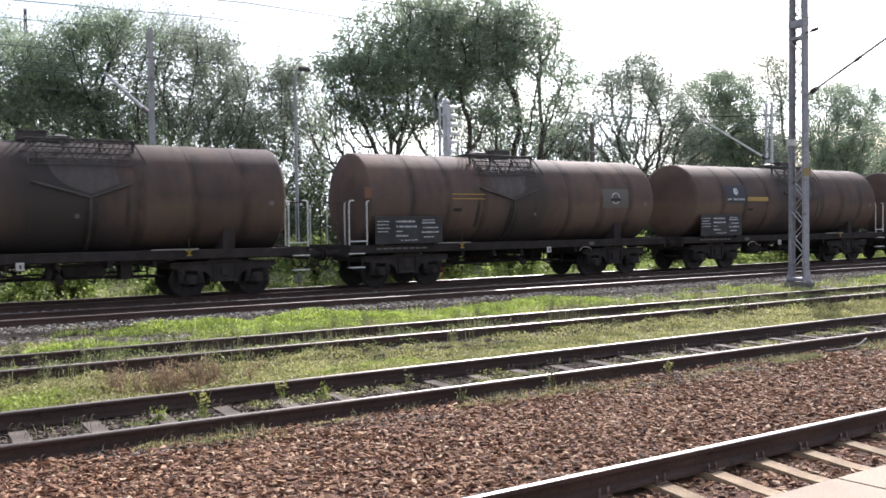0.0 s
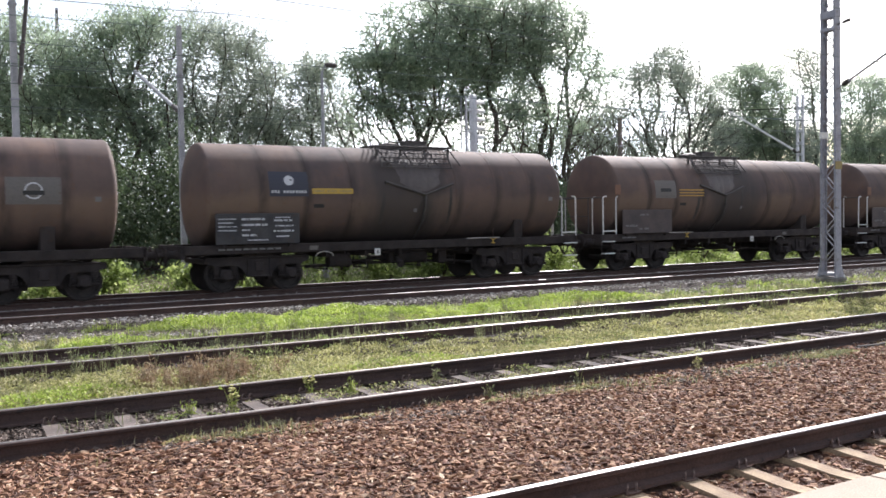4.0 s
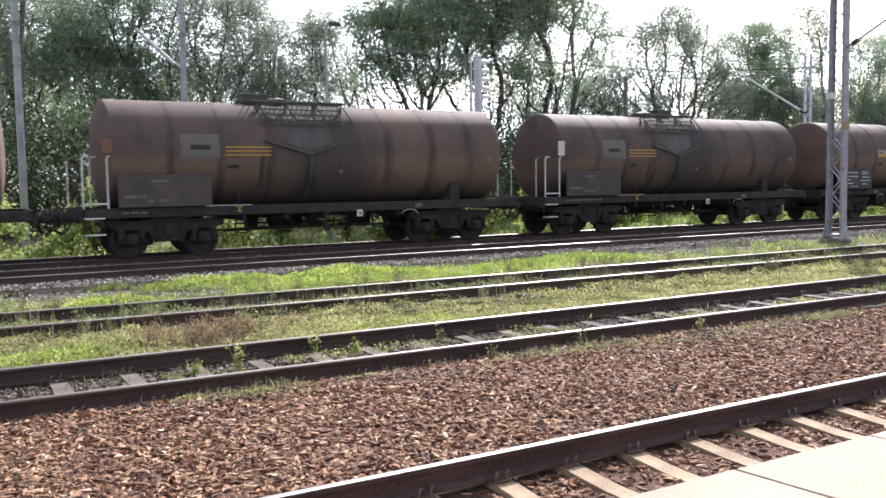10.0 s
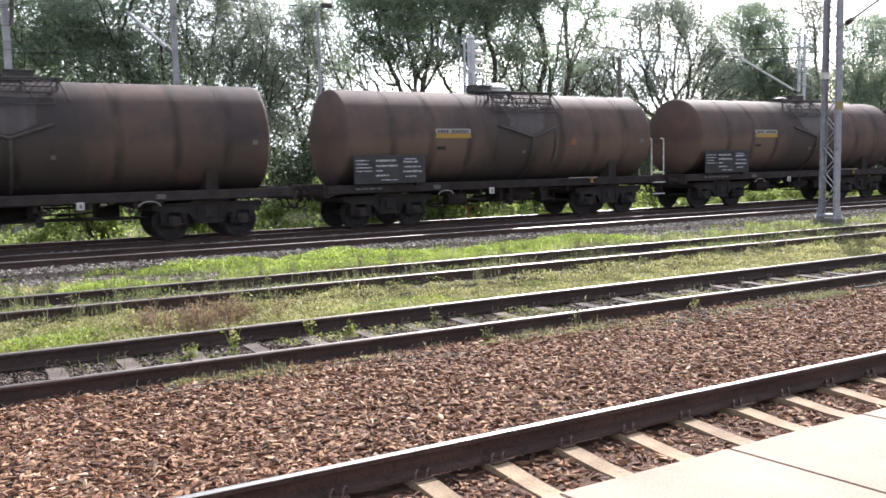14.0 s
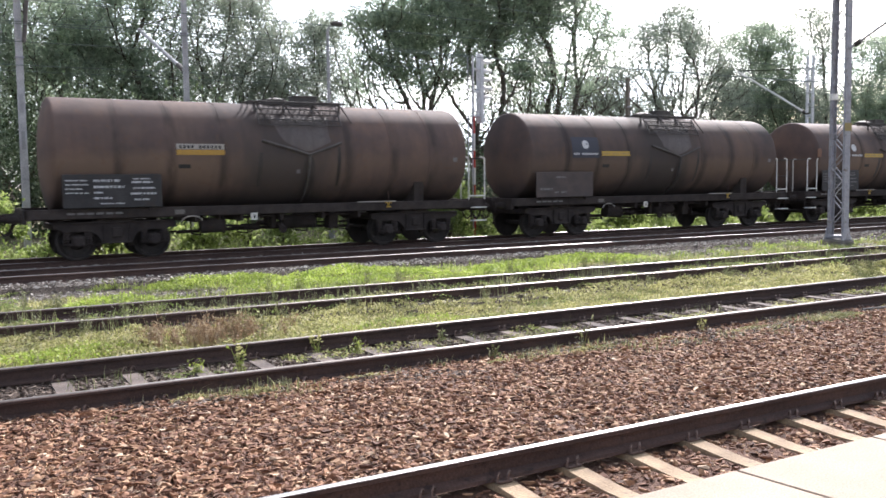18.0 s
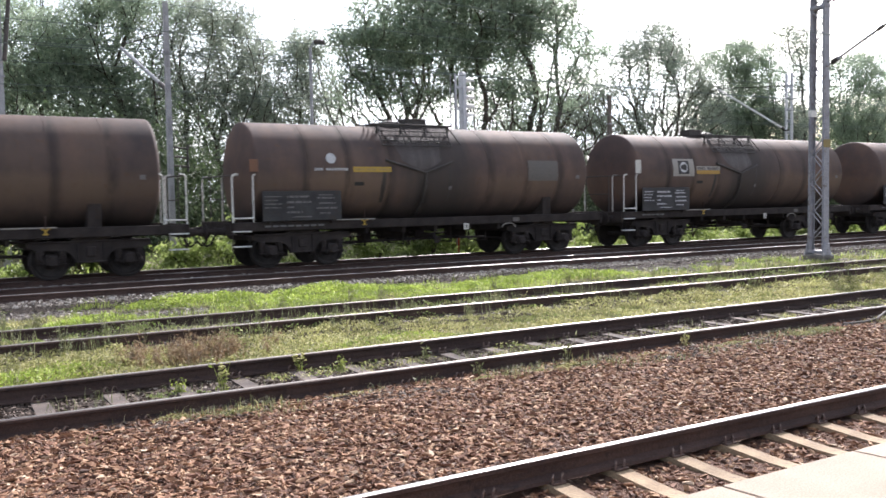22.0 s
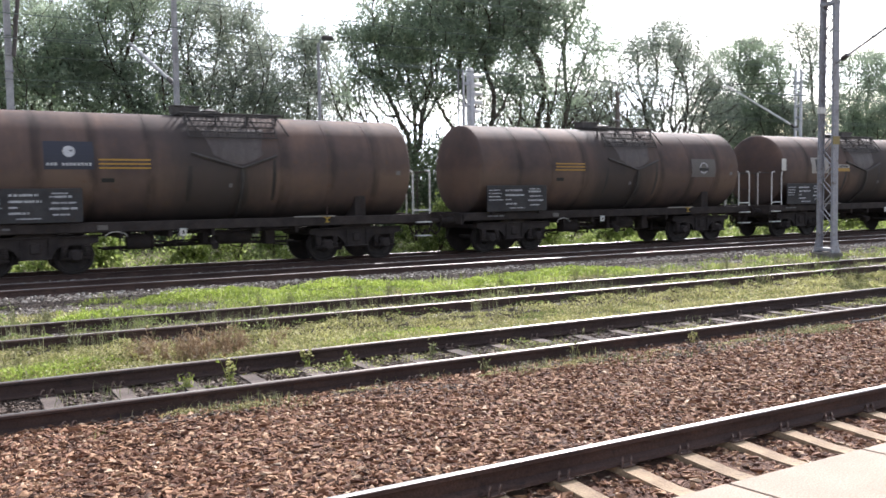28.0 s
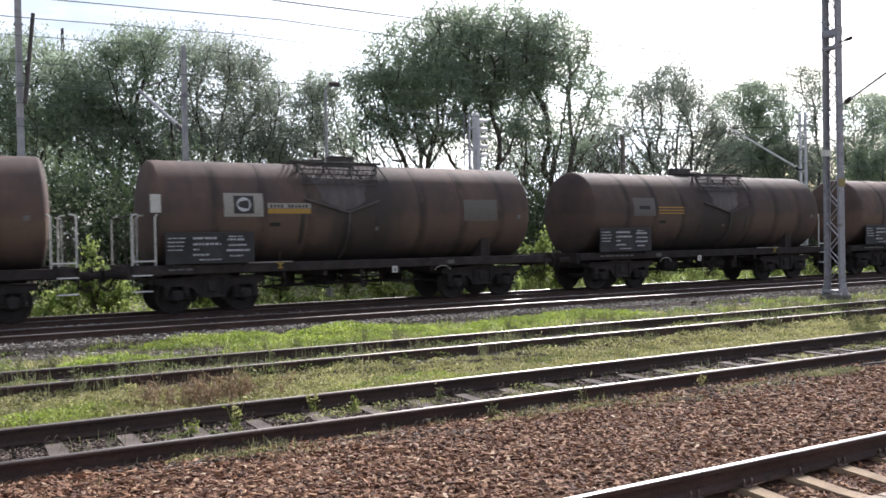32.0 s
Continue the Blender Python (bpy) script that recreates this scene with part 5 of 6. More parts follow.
def rail_signal(x, y, top):
    """A colour-light signal seen from its side: backing, hoods, banded mast and ladder."""
    root = new("rail_signal")
    tagged(root, "railway light signal with white hoods on a red-white mast", "signal")
    root.location = (x, y, -0.15)
    for k in range(7):
        part("mast_band", Geo().lathe([(k * 0.62, 0.065), ((k + 1) * 0.62 - 0.004, 0.065)], 12, "z", (-0.28, 0, 0)), M_RED if k % 2 == 0 else M_HANDRAIL, root, "red band" if k % 2 == 0 else "white band")
    arch = [(0.17 * math.cos(math.pi * k / 10), top - 0.17 + 0.17 * math.sin(math.pi * k / 10)) for k in range(11)]
    g = Geo().sweep([(-0.17, 4.1), (0.17, 4.1)] + arch, -0.04, 0.08)
    part("signal_head", g, M_SIGNAL, root, "pale grey signal head")
    for k in range(5):
        z = top - 0.36 - k * 0.315
        h, n = Geo(), 8
        ring = [(r * math.cos(math.pi * i / n), z + r * math.sin(math.pi * i / n)) for r, order in ((0.145, range(n + 1)), (0.13, range(n, -1, -1))) for i in order]
        h.sweep(ring, 0.08, 0.46)
        part("hood", h, M_HANDRAIL, root, "white hood")
        part("lens", Geo().lathe([(0.08, 0.12), (0.105, 0.10), (0.11, 0.02)], 12, "x", (0, 0, z)), M_BLACK, root)
    part("back_panel", Geo().box(-0.31, -0.25, -0.05, 0.05, 4.0, top - 0.12, 0.015), M_SIGNAL, root, "narrow pale panel behind the head")
    for z in (4.3, 5.2, 6.0):
        part("clamp", Geo().box(-0.24, -0.05, -0.05, 0.05, z, z + 0.08, 0.01), M_SIGNAL, root)
    for yy in (0.14, 0.44):
        part("ladder_stile", Geo().tube([(-0.40, yy - 0.28, 0.2), (-0.40, yy - 0.28, top - 0.1)], 0.022, 6), M_GALV, root)
    for k in range(18):
        part("ladder_rung", Geo().tube([(-0.40, -0.14, 0.4 + k * 0.33), (-0.40, 0.16, 0.4 + k * 0.33)], 0.012, 5), M_GALV, root)


def far_lattice_pole(x, y, top):
    root = new("catenary_pole")
    tagged(root, "pale slotted concrete pole with a white sloping bracket", "pole", "poles behind the train")
    root.location = (x, y, -0.15)
    for s in (-0.16, 0.16):
        part("pole_leg", Geo().box(-0.08, 0.08, s - 0.05, s + 0.05, 0, top, 0.015), M_SIGNAL, root)
    for k in range(int(top / 0.6)):
        part("pole_web", Geo().box(-0.05, 0.05, -0.12, 0.12, 0.3 + k * 0.6, 0.44 + k * 0.6, 0.01), M_SIGNAL, root)
    part("bracket_tube", Geo().tube([(0.0, 0.1, 5.25), (0.0, 4.7, 7.95)], 0.06, 8), M_HANDRAIL, root, "white bracket tube")
    part("stay", Geo().tube([(0.0, 0.1, 7.6), (0.0, 4.7, 8.0)], 0.02, 6), M_DARK_STEEL, root)
    part("insulator", Geo().tube([(0, 0.1, 5.25), (0, 0.4, 5.43)], 0.09, 10), M_DARK_STEEL, root)


def wire(y, z, sag, r, label, x0=-60, x1=240, span=55.0, off=8.0):
    g = Geo()
    pts = []
    x = x0
    while x <= x1:
        u = ((x - off) % span) / span
        pts.append((x, y + 0.18 * math.sin(x * 0.057), z - sag * 4 * u * (1 - u)))
        x += 2.5
    g.tube(pts, r, 5)
    tagged(part("overhead_wire", g, M_WIRE), label, "wire", "overhead wires")


def far_tower(x, y, top):
    """A slim tapering lattice tower far behind the trees."""
    root = new("lattice_tower")
    tagged(root, "slim dark lattice tower far behind the trees", "tower")
    root.location = (x, y, -0.3)

    def half(z):
        return 0.10 + 2.2 * (1 - z / top) ** 1.6
    n = 14
    zs = [top * (1 - (1 - k / n) ** 1.3) for k in range(n + 1)]
    for sx in (-1, 1):
        for sy in (-1, 1):
            part("tower_leg", Geo().tube([(sx * half(z), sy * half(z), z) for z in zs], 0.075, 5), M_DARK_STEEL, root)
    for k in range(n):
        a, b = half(zs[k]), half(zs[k + 1])
        for s in (-1, 1):
            part("brace", Geo().tube([(-s * a, -a, zs[k]), (s * b, -b, zs[k + 1])], 0.04, 4), M_DARK_STEEL, root)
            part("brace", Geo().tube([(-s * a, a, zs[k]), (s * b, b, zs[k + 1])], 0.04, 4), M_DARK_STEEL, root)
        part("tie", Geo().tube([(-b, -b, zs[k + 1]), (b, -b, zs[k + 1]), (b, b, zs[k + 1]), (-b, b, zs[k + 1]), (-b, -b, zs[k + 1])], 0.04, 4), M_DARK_STEEL, root)


lattice_mast()
far_tower(16.24, 130.0, 31.9)
concrete_pole(2.45, 29.5, 10.6, 0.11, strut=((0.13, -0.2, 6.3), (0.40, -0.2, 9.05)))
concrete_pole(7.35, 29.3, 8.35, 0.095, arm=((-0.05, 0.15, 5.75), (-0.3, 5.5, 7.85)), label="grey concrete pole with a sloping catenary bracket", ladder=True)
lamp_pole(12.25, 29.0, 7.35)
rail_signal(17.47, 27.3, 6.62)
concrete_pole(27.5, 30.5, 6.4, 0.085, label="short weathered wooden pole behind the train", mat=M_WOOD)
far_lattice_pole(39.6, 30.1, 8.25)
for y, z in ((13.44, 5.70), (20.56, 5.75), (23.92, 5.80), (34.8, 5.95)):
    wire(y, z, 0.03, 0.010, "thin dark contact wire above the track")
for y, z in ((13.44, 7.15), (20.56, 7.30), (23.92, 7.65), (34.8, 8.0)):
    wire(y, z, 0.45, 0.011, "thin dark carrier wire above the track")
for z in (6.79, 6.2, 5.5):
    wire(29.3, z, 0.12, 0.011, "thin wire strung along the poles", off=7.35)
wire(29.3, 8.30, 0.3, 0.012, "thin wire strung along the poles", off=7.35)


# ---- plants ----
def grass(name, mat, n, x0, x1, y0, y1, h, w, label, near=1.7, gaps=0.0, lean=0.5, z=GROUND + 0.02, keep=None, bare=()):
    xs, ys = spread(n, x0, x1, y0, y1, near)
    v = np.array([noise.noise(Vector((x * 0.9, y * 1.4, h * 9))) + 0.5 * noise.noise(Vector((x * 3.1, y * 3.1, 1.0))) for x, y in zip(xs, ys)])
    for a, b, c, d in bare:
        v -= 1.2 * ((((xs - a) / c) ** 2 + ((ys - b) / d) ** 2) < 1)
    ok = v > gaps
    if keep is not None:
        ok &= keep(xs, ys)
    xs, ys, v = xs[ok], ys[ok], v[ok]
    hh = h * (0.7 + 0.7 * np.clip(v - gaps, 0, 1))
    ww = w * (1 + np.clip(xs - 8, 0, 60) * 0.03)
    b, f = blades(len(xs), xs, ys, z, hh, ww, lean)
    tagged(new(name, np_mesh(name, b, f, mat)), label, "grass", kind="stuff")


def turf(name, mat, n, x0, x1, y0, y1, h, leaf, label, near=1.7, gaps=0.0, z=GROUND, grain=1.0, spots=None, bare=()):
    """Low, matted growth: small leaves at all angles, heaped where it grows thickest."""
    xs, ys = spread(n, x0, x1, y0, y1, near)
    v = np.array([noise.noise(Vector((x * 0.8 * grain, y * 1.3 * grain, h * 50))) + 0.6 * noise.noise(Vector((x * 3.3, y * 3.3, 2.0))) for x, y in zip(xs, ys)])
    for a, b, c, d in bare:
        v -= 1.2 * np.clip(1.6 - 1.6 * (((xs - a) / c) ** 2 + ((ys - b) / d) ** 2), 0, 1)
    if spots:
        # grows only about some places: x, y, half width, half depth
        v = v * 0.6 + np.max([0.75 - 1.1 * (((xs - a) / c) ** 2 + ((ys - b) / d) ** 2) for a, b, c, d in spots], 0)
    ok = v > gaps
    xs, ys, v = xs[ok], ys[ok], v[ok]
    zs = z + h * np.clip(v - gaps, 0, 1.2) * rng.uniform(0.15, 1.0, len(xs)) ** 0.6 + 0.01
    size = leaf * (1 + np.clip(xs - 8, 0, 60) * 0.025)
    b, f = leaves(np.stack([xs, ys, zs], 1), size, 0.42, -0.5)
    tagged(new(name, np_mesh(name, b, f, mat)), label, "grass", kind="stuff")


def weed(x, y, h, mat, label, flowers=False, n=7, z=-0.22):
    """A single upright weed: stems, leaves, and flower heads where it has them."""
    root = new("weed")
    tagged(root, label, "weed", "weeds in the tracks")
    root.location = (x, y, z)
    g, pts, tips = Geo(), [], []
    for k in range(n):
        a, l = random.uniform(0, 6.28), h * random.uniform(0.55, 1.1)
        s = random.uniform(0.1, 0.35) * l
        p = [(0.02 * math.cos(a), 0.02 * math.sin(a), 0), (0.4 * s * math.cos(a), 0.4 * s * math.sin(a), l * 0.5), (s * math.cos(a), s * math.sin(a), l)]
        g.tube(p, [0.006, 0.004, 0.002], 4)
        tips.append(p[-1])
        for u in np.linspace(0.2, 1.0, 7):
            i = 0 if u < 0.5 else 1
            q = Vector(p[i]).lerp(Vector(p[i + 1]), (u - 0.5 * i) * 2)
            pts.append(q + Vector((random.uniform(-1, 1), random.uniform(-1, 1), random.uniform(-0.4, 0.6))) * 0.05)
    tagged(part("stem", g, mat, root), kind="stuff")
    v, f = leaves(np.array([p[:] for p in pts]), np.full(len(pts), 0.055), 0.32)
    part("foliage", np_mesh("foliage", v, f, mat), None, root)
    if flowers:
        fl = Geo()
        for t in tips:
            for k in range(5):
                c = Vector(t) + Vector((random.uniform(-1, 1), random.uniform(-1, 1), random.uniform(-0.6, 1))) * 0.035
                fl.tube([c, c + Vector((0, 0, 0.012))], 0.016, 5)
        part("blossom", fl, M_FLOWER, root, "yellow blossom")


def grown(roots, goals, thrift):
    """Joins goals to the roots one by one, each by the shortest reach that keeps the way to the ground short. Gives nodes and parents."""
    P = np.array(list(roots) + list(goals))
    n0, n = len(roots), len(P)
    way, par = np.full(n, 1e9), np.full(n, -1)
    way[:n0] = [0.0] * n0
    cost, best = np.full(n, 1e9), np.zeros(n, int)
    left = np.ones(n, bool)

    def offer(i):
        d = np.linalg.norm(P - P[i], axis=1)
        # limbs rise: a reach downwards costs more
        c = d + thrift * (way[i] + d) + 0.9 * np.clip(P[i, 2] - P[:, 2], 0, None)
        m = left & (c < cost)
        cost[m], best[m] = c[m], i
    left[:n0] = False
    for i in range(n0):
        offer(i)
    for _ in range(n - n0):
        j = int(np.argmin(np.where(left, cost, 1e12)))
        par[j], left[j] = best[j], False
        way[j] = way[best[j]] + np.linalg.norm(P[j] - P[best[j]])
        offer(j)
    return P, par, way


def tree(x, y, trunks, blobs, mat, label, seed, lean=0.0, leaf=0.16, twig=0.013, thick=1.0, full=0.88, skirt=0.42):
    """Trunks, limbs that fork out to the crown's masses, and sprays of leaves about the twigs.
    trunks: feet along x; blobs: masses of the crown (x, z, half width, half height, fullness), x from the world's origin."""
    random.seed(seed)
    r = np.random.default_rng(seed)
    root = new("tree")
    tagged(root, label, "tree", "trees behind the train")
    root.location = (x, y, -0.25)
    # thin growth that hangs below the crown, down to the undergrowth
    lo, hi = min(b[0] - b[2] for b in blobs), max(b[0] + b[2] for b in blobs)
    hang = [(lo + (hi - lo) * (k + random.random()) / (hi - lo), z + random.uniform(-0.5, 0.5), 0.9, 0.75, skirt * random.uniform(0.4, 1.5)) for z in (7.6, 6.4, 5.3, 4.2) for k in range(int(hi - lo))]
    blobs = blobs + tuple(hang)
    top = 2.0
    roots = [(fx - x + lean * 0.3 * k / 3, random.uniform(-0.5, 0.5) * (len(trunks) > 1), top * k / 3) for fx in trunks for k in range(4)]
    goals, rich = [], []
    for bx, bz, rx, rz, dense in blobs:
        rx, rz, dense = rx * 1.22, rz * 1.25, 0.82 * dense ** 0.85
        for _ in range(int(10 + 12.5 * rx * rz)):
            d = r.normal(size=3)
            d *= r.uniform(0.25, 1.0) ** 0.6 / np.linalg.norm(d)
            goals.append((bx - x + d[0] * rx, d[1] * max(rx, 1.0) * 1.2, bz + d[2] * rz))
            rich.append(dense)
    order = np.argsort([math.hypot(g[0] * 0.5, g[2]) for g in goals])
    goals, rich = [goals[i] for i in order], [rich[i] for i in order]
    P, par, way = grown(roots, goals, 0.6)
    n, n0 = len(P), len(roots)
    # a limb is as thick as all that hangs on it
    load = np.ones(n)
    for j in sorted(range(n0, n), key=lambda q: -way[q]):
        load[par[j]] += load[j] if par[j] >= n0 else 0
    rad = twig * load ** 0.42 * thick
    # kinks eased: each fork moves towards the middle of the limb that runs through it
    heir = np.full(n, -1)
    for j in range(n0, n):
        q = par[j]
        if heir[q] < 0 or load[j] > load[heir[q]]:
            heir[q] = j
    for _ in range(2):
        ease = [j for j in range(n0, n) if heir[j] >= 0]
        P[ease] = 0.4 * P[ease] + 0.3 * P[par[ease]] + 0.3 * P[heir[ease]]
    kids = np.bincount(par[par >= 0], minlength=n)
    g = Geo()
    for k in range(len(trunks)):
        pts = [roots[4 * k + i] for i in range(4)]
        r0 = max(0.07, max([rad[j] for j in range(n0, n) if par[j] // 4 == k and par[j] < n0] + [0.06]) * 1.25)
        g.tube(pts, [r0 * 1.5, r0 * 1.1, r0, r0 * 0.85], 8, caps=False)
    for j in range(n0, n):
        a, e = Vector(P[par[j]]), Vector(P[j])
        l = (e - a).length
        mid = a.lerp(e, 0.5) + Vector((random.uniform(-1, 1), random.uniform(-1, 1), random.uniform(-0.2, 1.1))) * l * 0.10
        ra = min(rad[par[j]], rad[j] * 1.5) if par[j] >= n0 else rad[j] * 1.1
        g.tube([a, mid, e], [ra, (ra + rad[j]) / 2, rad[j] * 0.8], 5 if rad[j] > 0.05 else 3, caps=False)
        # a few bare twigs past the end
        if kids[j] == 0:
            d = (e - a).normalized()
            for _ in range(2):
                q = e + (d + Vector(r.normal(size=3)) * 0.7).normalized() * random.uniform(0.3, 0.6)
                g.tube([e, q], [rad[j] * 0.7, 0.004], 3, caps=False)
    part("trunk", g, M_BARK, root)
    pts = []
    for j in range(n0, n):
        m = int(full * rich[j - n0] * (104 if kids[j] == 0 else 80) * r.uniform(0.5, 1.5))
        a, e = P[par[j]], P[j]
        u = r.uniform(0.35, 1.25, (m, 1))
        s = 0.22 + 0.26 * r.random() ** 2
        p = a + (e - a) * (1 + (u - 1) * min(1.0, 0.8 / (np.linalg.norm(e - a) + 1e-6))) + r.normal(0, 1, (m, 3)) * s * np.array([1.0, 1.0, 0.85])
        p[:, 2] -= 0.12
        pts.append(p)
    pts = np.concatenate(pts)
    v, f = leaves(pts, np.full(len(pts), leaf), 0.42, 0.6)
    part("crown", np_mesh("crown", v, f, mat), None, root)


def bush(x, y, w, h, n, mat, label, seed, z=-0.2, leaf=0.13):
    random.seed(seed)
    root = new("bush")
    tagged(root, label, "bush", "bushes behind the train")
    root.location = (x, y, z)
    g = Geo()
    for k in range(9):
        a, l = random.uniform(0, 6.28), random.uniform(0.3, 0.6)
        e = Vector((math.cos(a) * w * 0.4 * l, math.sin(a) * w * 0.35 * l, h * l))
        g.tube([(0, 0, 0), e * 0.5 + Vector((0, 0, 0.1 * h)), e], [0.03, 0.02, 0.008], 5)
    part("stem", g, M_BARK, root)
    k = max(10, n // 160)
    cen = np.stack([rng.normal(0, w * 0.26, k), rng.normal(0, w * 0.22, k), h * rng.beta(1.3, 1.7, k)], 1)
    pts = cen[rng.integers(0, k, n)] + rng.normal(0, 1, (n, 3)) * np.array([w * 0.09, w * 0.09, h * 0.10])
    pts[:, 2] = np.abs(pts[:, 2]) + 0.02
    v, f = leaves(pts, np.full(n, leaf), 0.55, 0.1)
    part("foliage", np_mesh("foliage", v, f, mat), None, root)


tree(3.2, 42, (2.8, 3.7), ((3.3, 10.4, 1.4, 0.9, 1.0), (4.4, 10.2, 1.1, 0.9, 1.0), (2.1, 10.0, 1.2, 1.0, 1.0), (3.1, 8.9, 1.4, 1.0, 0.8), (4.3, 8.5, 0.9, 1.0, 0.6), (3.3, 7.1, 1.7, 1.1, 1.0), (1.9, 8.1, 1.4, 1.4, 1.0), (0.2, 9.0, 1.6, 1.6, 1.0), (-1.6, 8.4, 1.6, 1.8, 1.0)), M_LEAF_DARK, "leafy green tree at the wood's edge", 11)
tree(7.4, 40, (6.2, 7.4, 7.9, 8.5, 9.1), ((6.0, 9.7, 1.2, 0.9, 1.5), (5.3, 9.2, 1.0, 0.8, 1.5), (7.2, 10.7, 1.4, 0.8, 1.0), (8.2, 11.0, 1.3, 0.7, 1.0), (9.3, 10.9, 1.1, 0.7, 1.0), (6.3, 8.6, 1.5, 0.8, 1.5), (5.1, 8.0, 1.2, 1.0, 1.7), (5.9, 7.1, 1.7, 1.1, 1.7), (7.9, 9.7, 1.2, 0.7, 0.7), (8.8, 9.6, 1.0, 0.8, 0.6), (8.0, 6.5, 0.9, 1.0, 1.7), (7.1, 7.7, 1.0, 0.7, 0.8), (9.1, 8.3, 0.9, 1.0, 0.4)), M_LEAF_DARK, "broad dark green willow with several thin trunks", 12)
tree(12.2, 41.5, (11.0, 11.4, 11.9, 12.7, 13.6), ((11.1, 11.2, 1.3, 0.9, 1.0), (12.3, 11.1, 1.2, 0.9, 1.0), (13.4, 10.6, 1.2, 0.9, 1.0), (11.7, 10.0, 1.5, 0.9, 0.8), (13.9, 9.8, 1.2, 0.9, 1.0), (14.8, 9.2, 1.0, 0.9, 1.0), (13.1, 8.7, 1.5, 0.9, 1.0), (10.8, 9.0, 1.1, 0.9, 0.5), (14.5, 7.8, 1.3, 0.9, 0.9), (11.9, 7.3, 1.5, 0.9, 0.5), (10.6, 7.7, 0.9, 0.8, 0.45), (15.4, 7.1, 1.2, 0.9, 0.8), (13.0, 6.4, 1.6, 0.8, 0.5)), M_LEAF_WILLOW, "pale grey-green willow with thin upright limbs", 13)
tree(17.8, 43, (17.1, 18.5), ((17.7, 10.5, 1.0, 0.5, 1.0), (17.2, 9.9, 1.0, 0.6, 1.0), (18.4, 10.1, 0.8, 0.5, 1.0), (17.5, 9.0, 1.1, 0.7, 1.0), (19.0, 9.0, 0.8, 0.7, 0.5), (17.1, 8.0, 1.0, 0.7, 0.8), (18.7, 7.5, 0.8, 0.9, 0.45), (16.5, 7.1, 0.9, 0.9, 0.8)), M_LEAF_WILLOW, "slender tree beside the tall willow", 14)
tree(24.6, 38, (21.8, 24.1, 24.7, 28.9), ((18.2, 9.5, 1.0, 1.1, 1.76), (19.5, 11.2, 1.3, 1.0, 0.72), (20.9, 12.4, 1.1, 0.8, 0.72), (22.4, 13.0, 1.1, 0.8, 0.72), (24.0, 13.4, 1.2, 0.8, 0.72), (25.9, 13.6, 1.2, 0.8, 0.72), (27.5, 13.6, 1.1, 0.8, 0.72), (29.5, 13.6, 1.2, 1.0, 0.58), (30.7, 13.0, 0.9, 1.0, 0.58), (21.1, 9.4, 1.5, 1.1, 2.43), (19.1, 8.4, 1.3, 0.8, 2.03), (22.9, 11.4, 1.5, 1.0, 1.08), (25.1, 11.6, 1.5, 1.0, 1.08), (24.1, 12.5, 1.4, 0.9, 0.86), (26.4, 12.7, 1.4, 0.9, 0.86), (26.0, 10.6, 1.3, 0.9, 1.0), (28.5, 12.6, 1.2, 0.9, 0.72), (21.4, 11.0, 1.4, 1.0, 1.3), (20.2, 10.0, 1.3, 1.0, 1.89), (27.4, 11.8, 1.4, 1.0, 0.55), (29.4, 11.7, 1.4, 1.0, 0.72), (31.0, 11.6, 0.9, 1.0, 0.65), (23.8, 9.9, 1.2, 0.9, 1.22), (26.6, 10.0, 1.2, 0.8, 1.22), (29.0, 10.0, 1.2, 0.8, 1.08), (27.3, 8.9, 1.2, 0.8, 0.94), (24.4, 8.7, 1.2, 0.8, 1.22), (28.0, 10.9, 1.3, 1.0, 0.75), (26.6, 11.7, 1.3, 0.9, 0.6), (28.6, 13.2, 1.0, 0.8, 0.65), (28.4, 11.8, 1.2, 0.9, 0.72), (22.0, 10.2, 1.3, 0.9, 1.62), (32.0, 10.6, 1.1, 0.8, 0.7), (33.1, 10.2, 0.7, 0.6, 0.81), (18.6, 7.2, 1.3, 0.8, 0.68), (20.8, 7.3, 1.3, 0.7, 0.94), (22.9, 7.9, 1.0, 0.7, 1.22), (30.6, 8.6, 1.2, 0.9, 0.88), (28.1, 7.7, 1.0, 0.8, 0.81), (29.7, 7.1, 1.0, 0.7, 0.68), (25.8, 7.8, 1.1, 0.7, 1.08), (24.9, 10.6, 1.2, 0.9, 1.3), (25.2, 12.6, 1.2, 0.9, 0.9), (24.6, 9.6, 1.1, 0.8, 1.3), (23.4, 12.4, 1.2, 0.9, 1.1)), M_LEAF_DARK, "large spreading tree with open limbs against the sky", 15, thick=1.15, skirt=0.06, full=0.76, leaf=0.18)
tree(30.5, 41, (28.6, 30.7, 34.4), ((29.0, 6.5, 1.2, 0.7, 0.8), (30.7, 6.3, 1.2, 0.6, 0.8), (27.8, 6.8, 1.0, 0.7, 0.5), (34.4, 6.7, 1.3, 0.7, 0.6), (36.0, 7.6, 1.0, 0.9, 0.45)), M_LEAF_WILLOW, "low sparse willow in the gap between trees", 31, skirt=0.05, full=0.6)
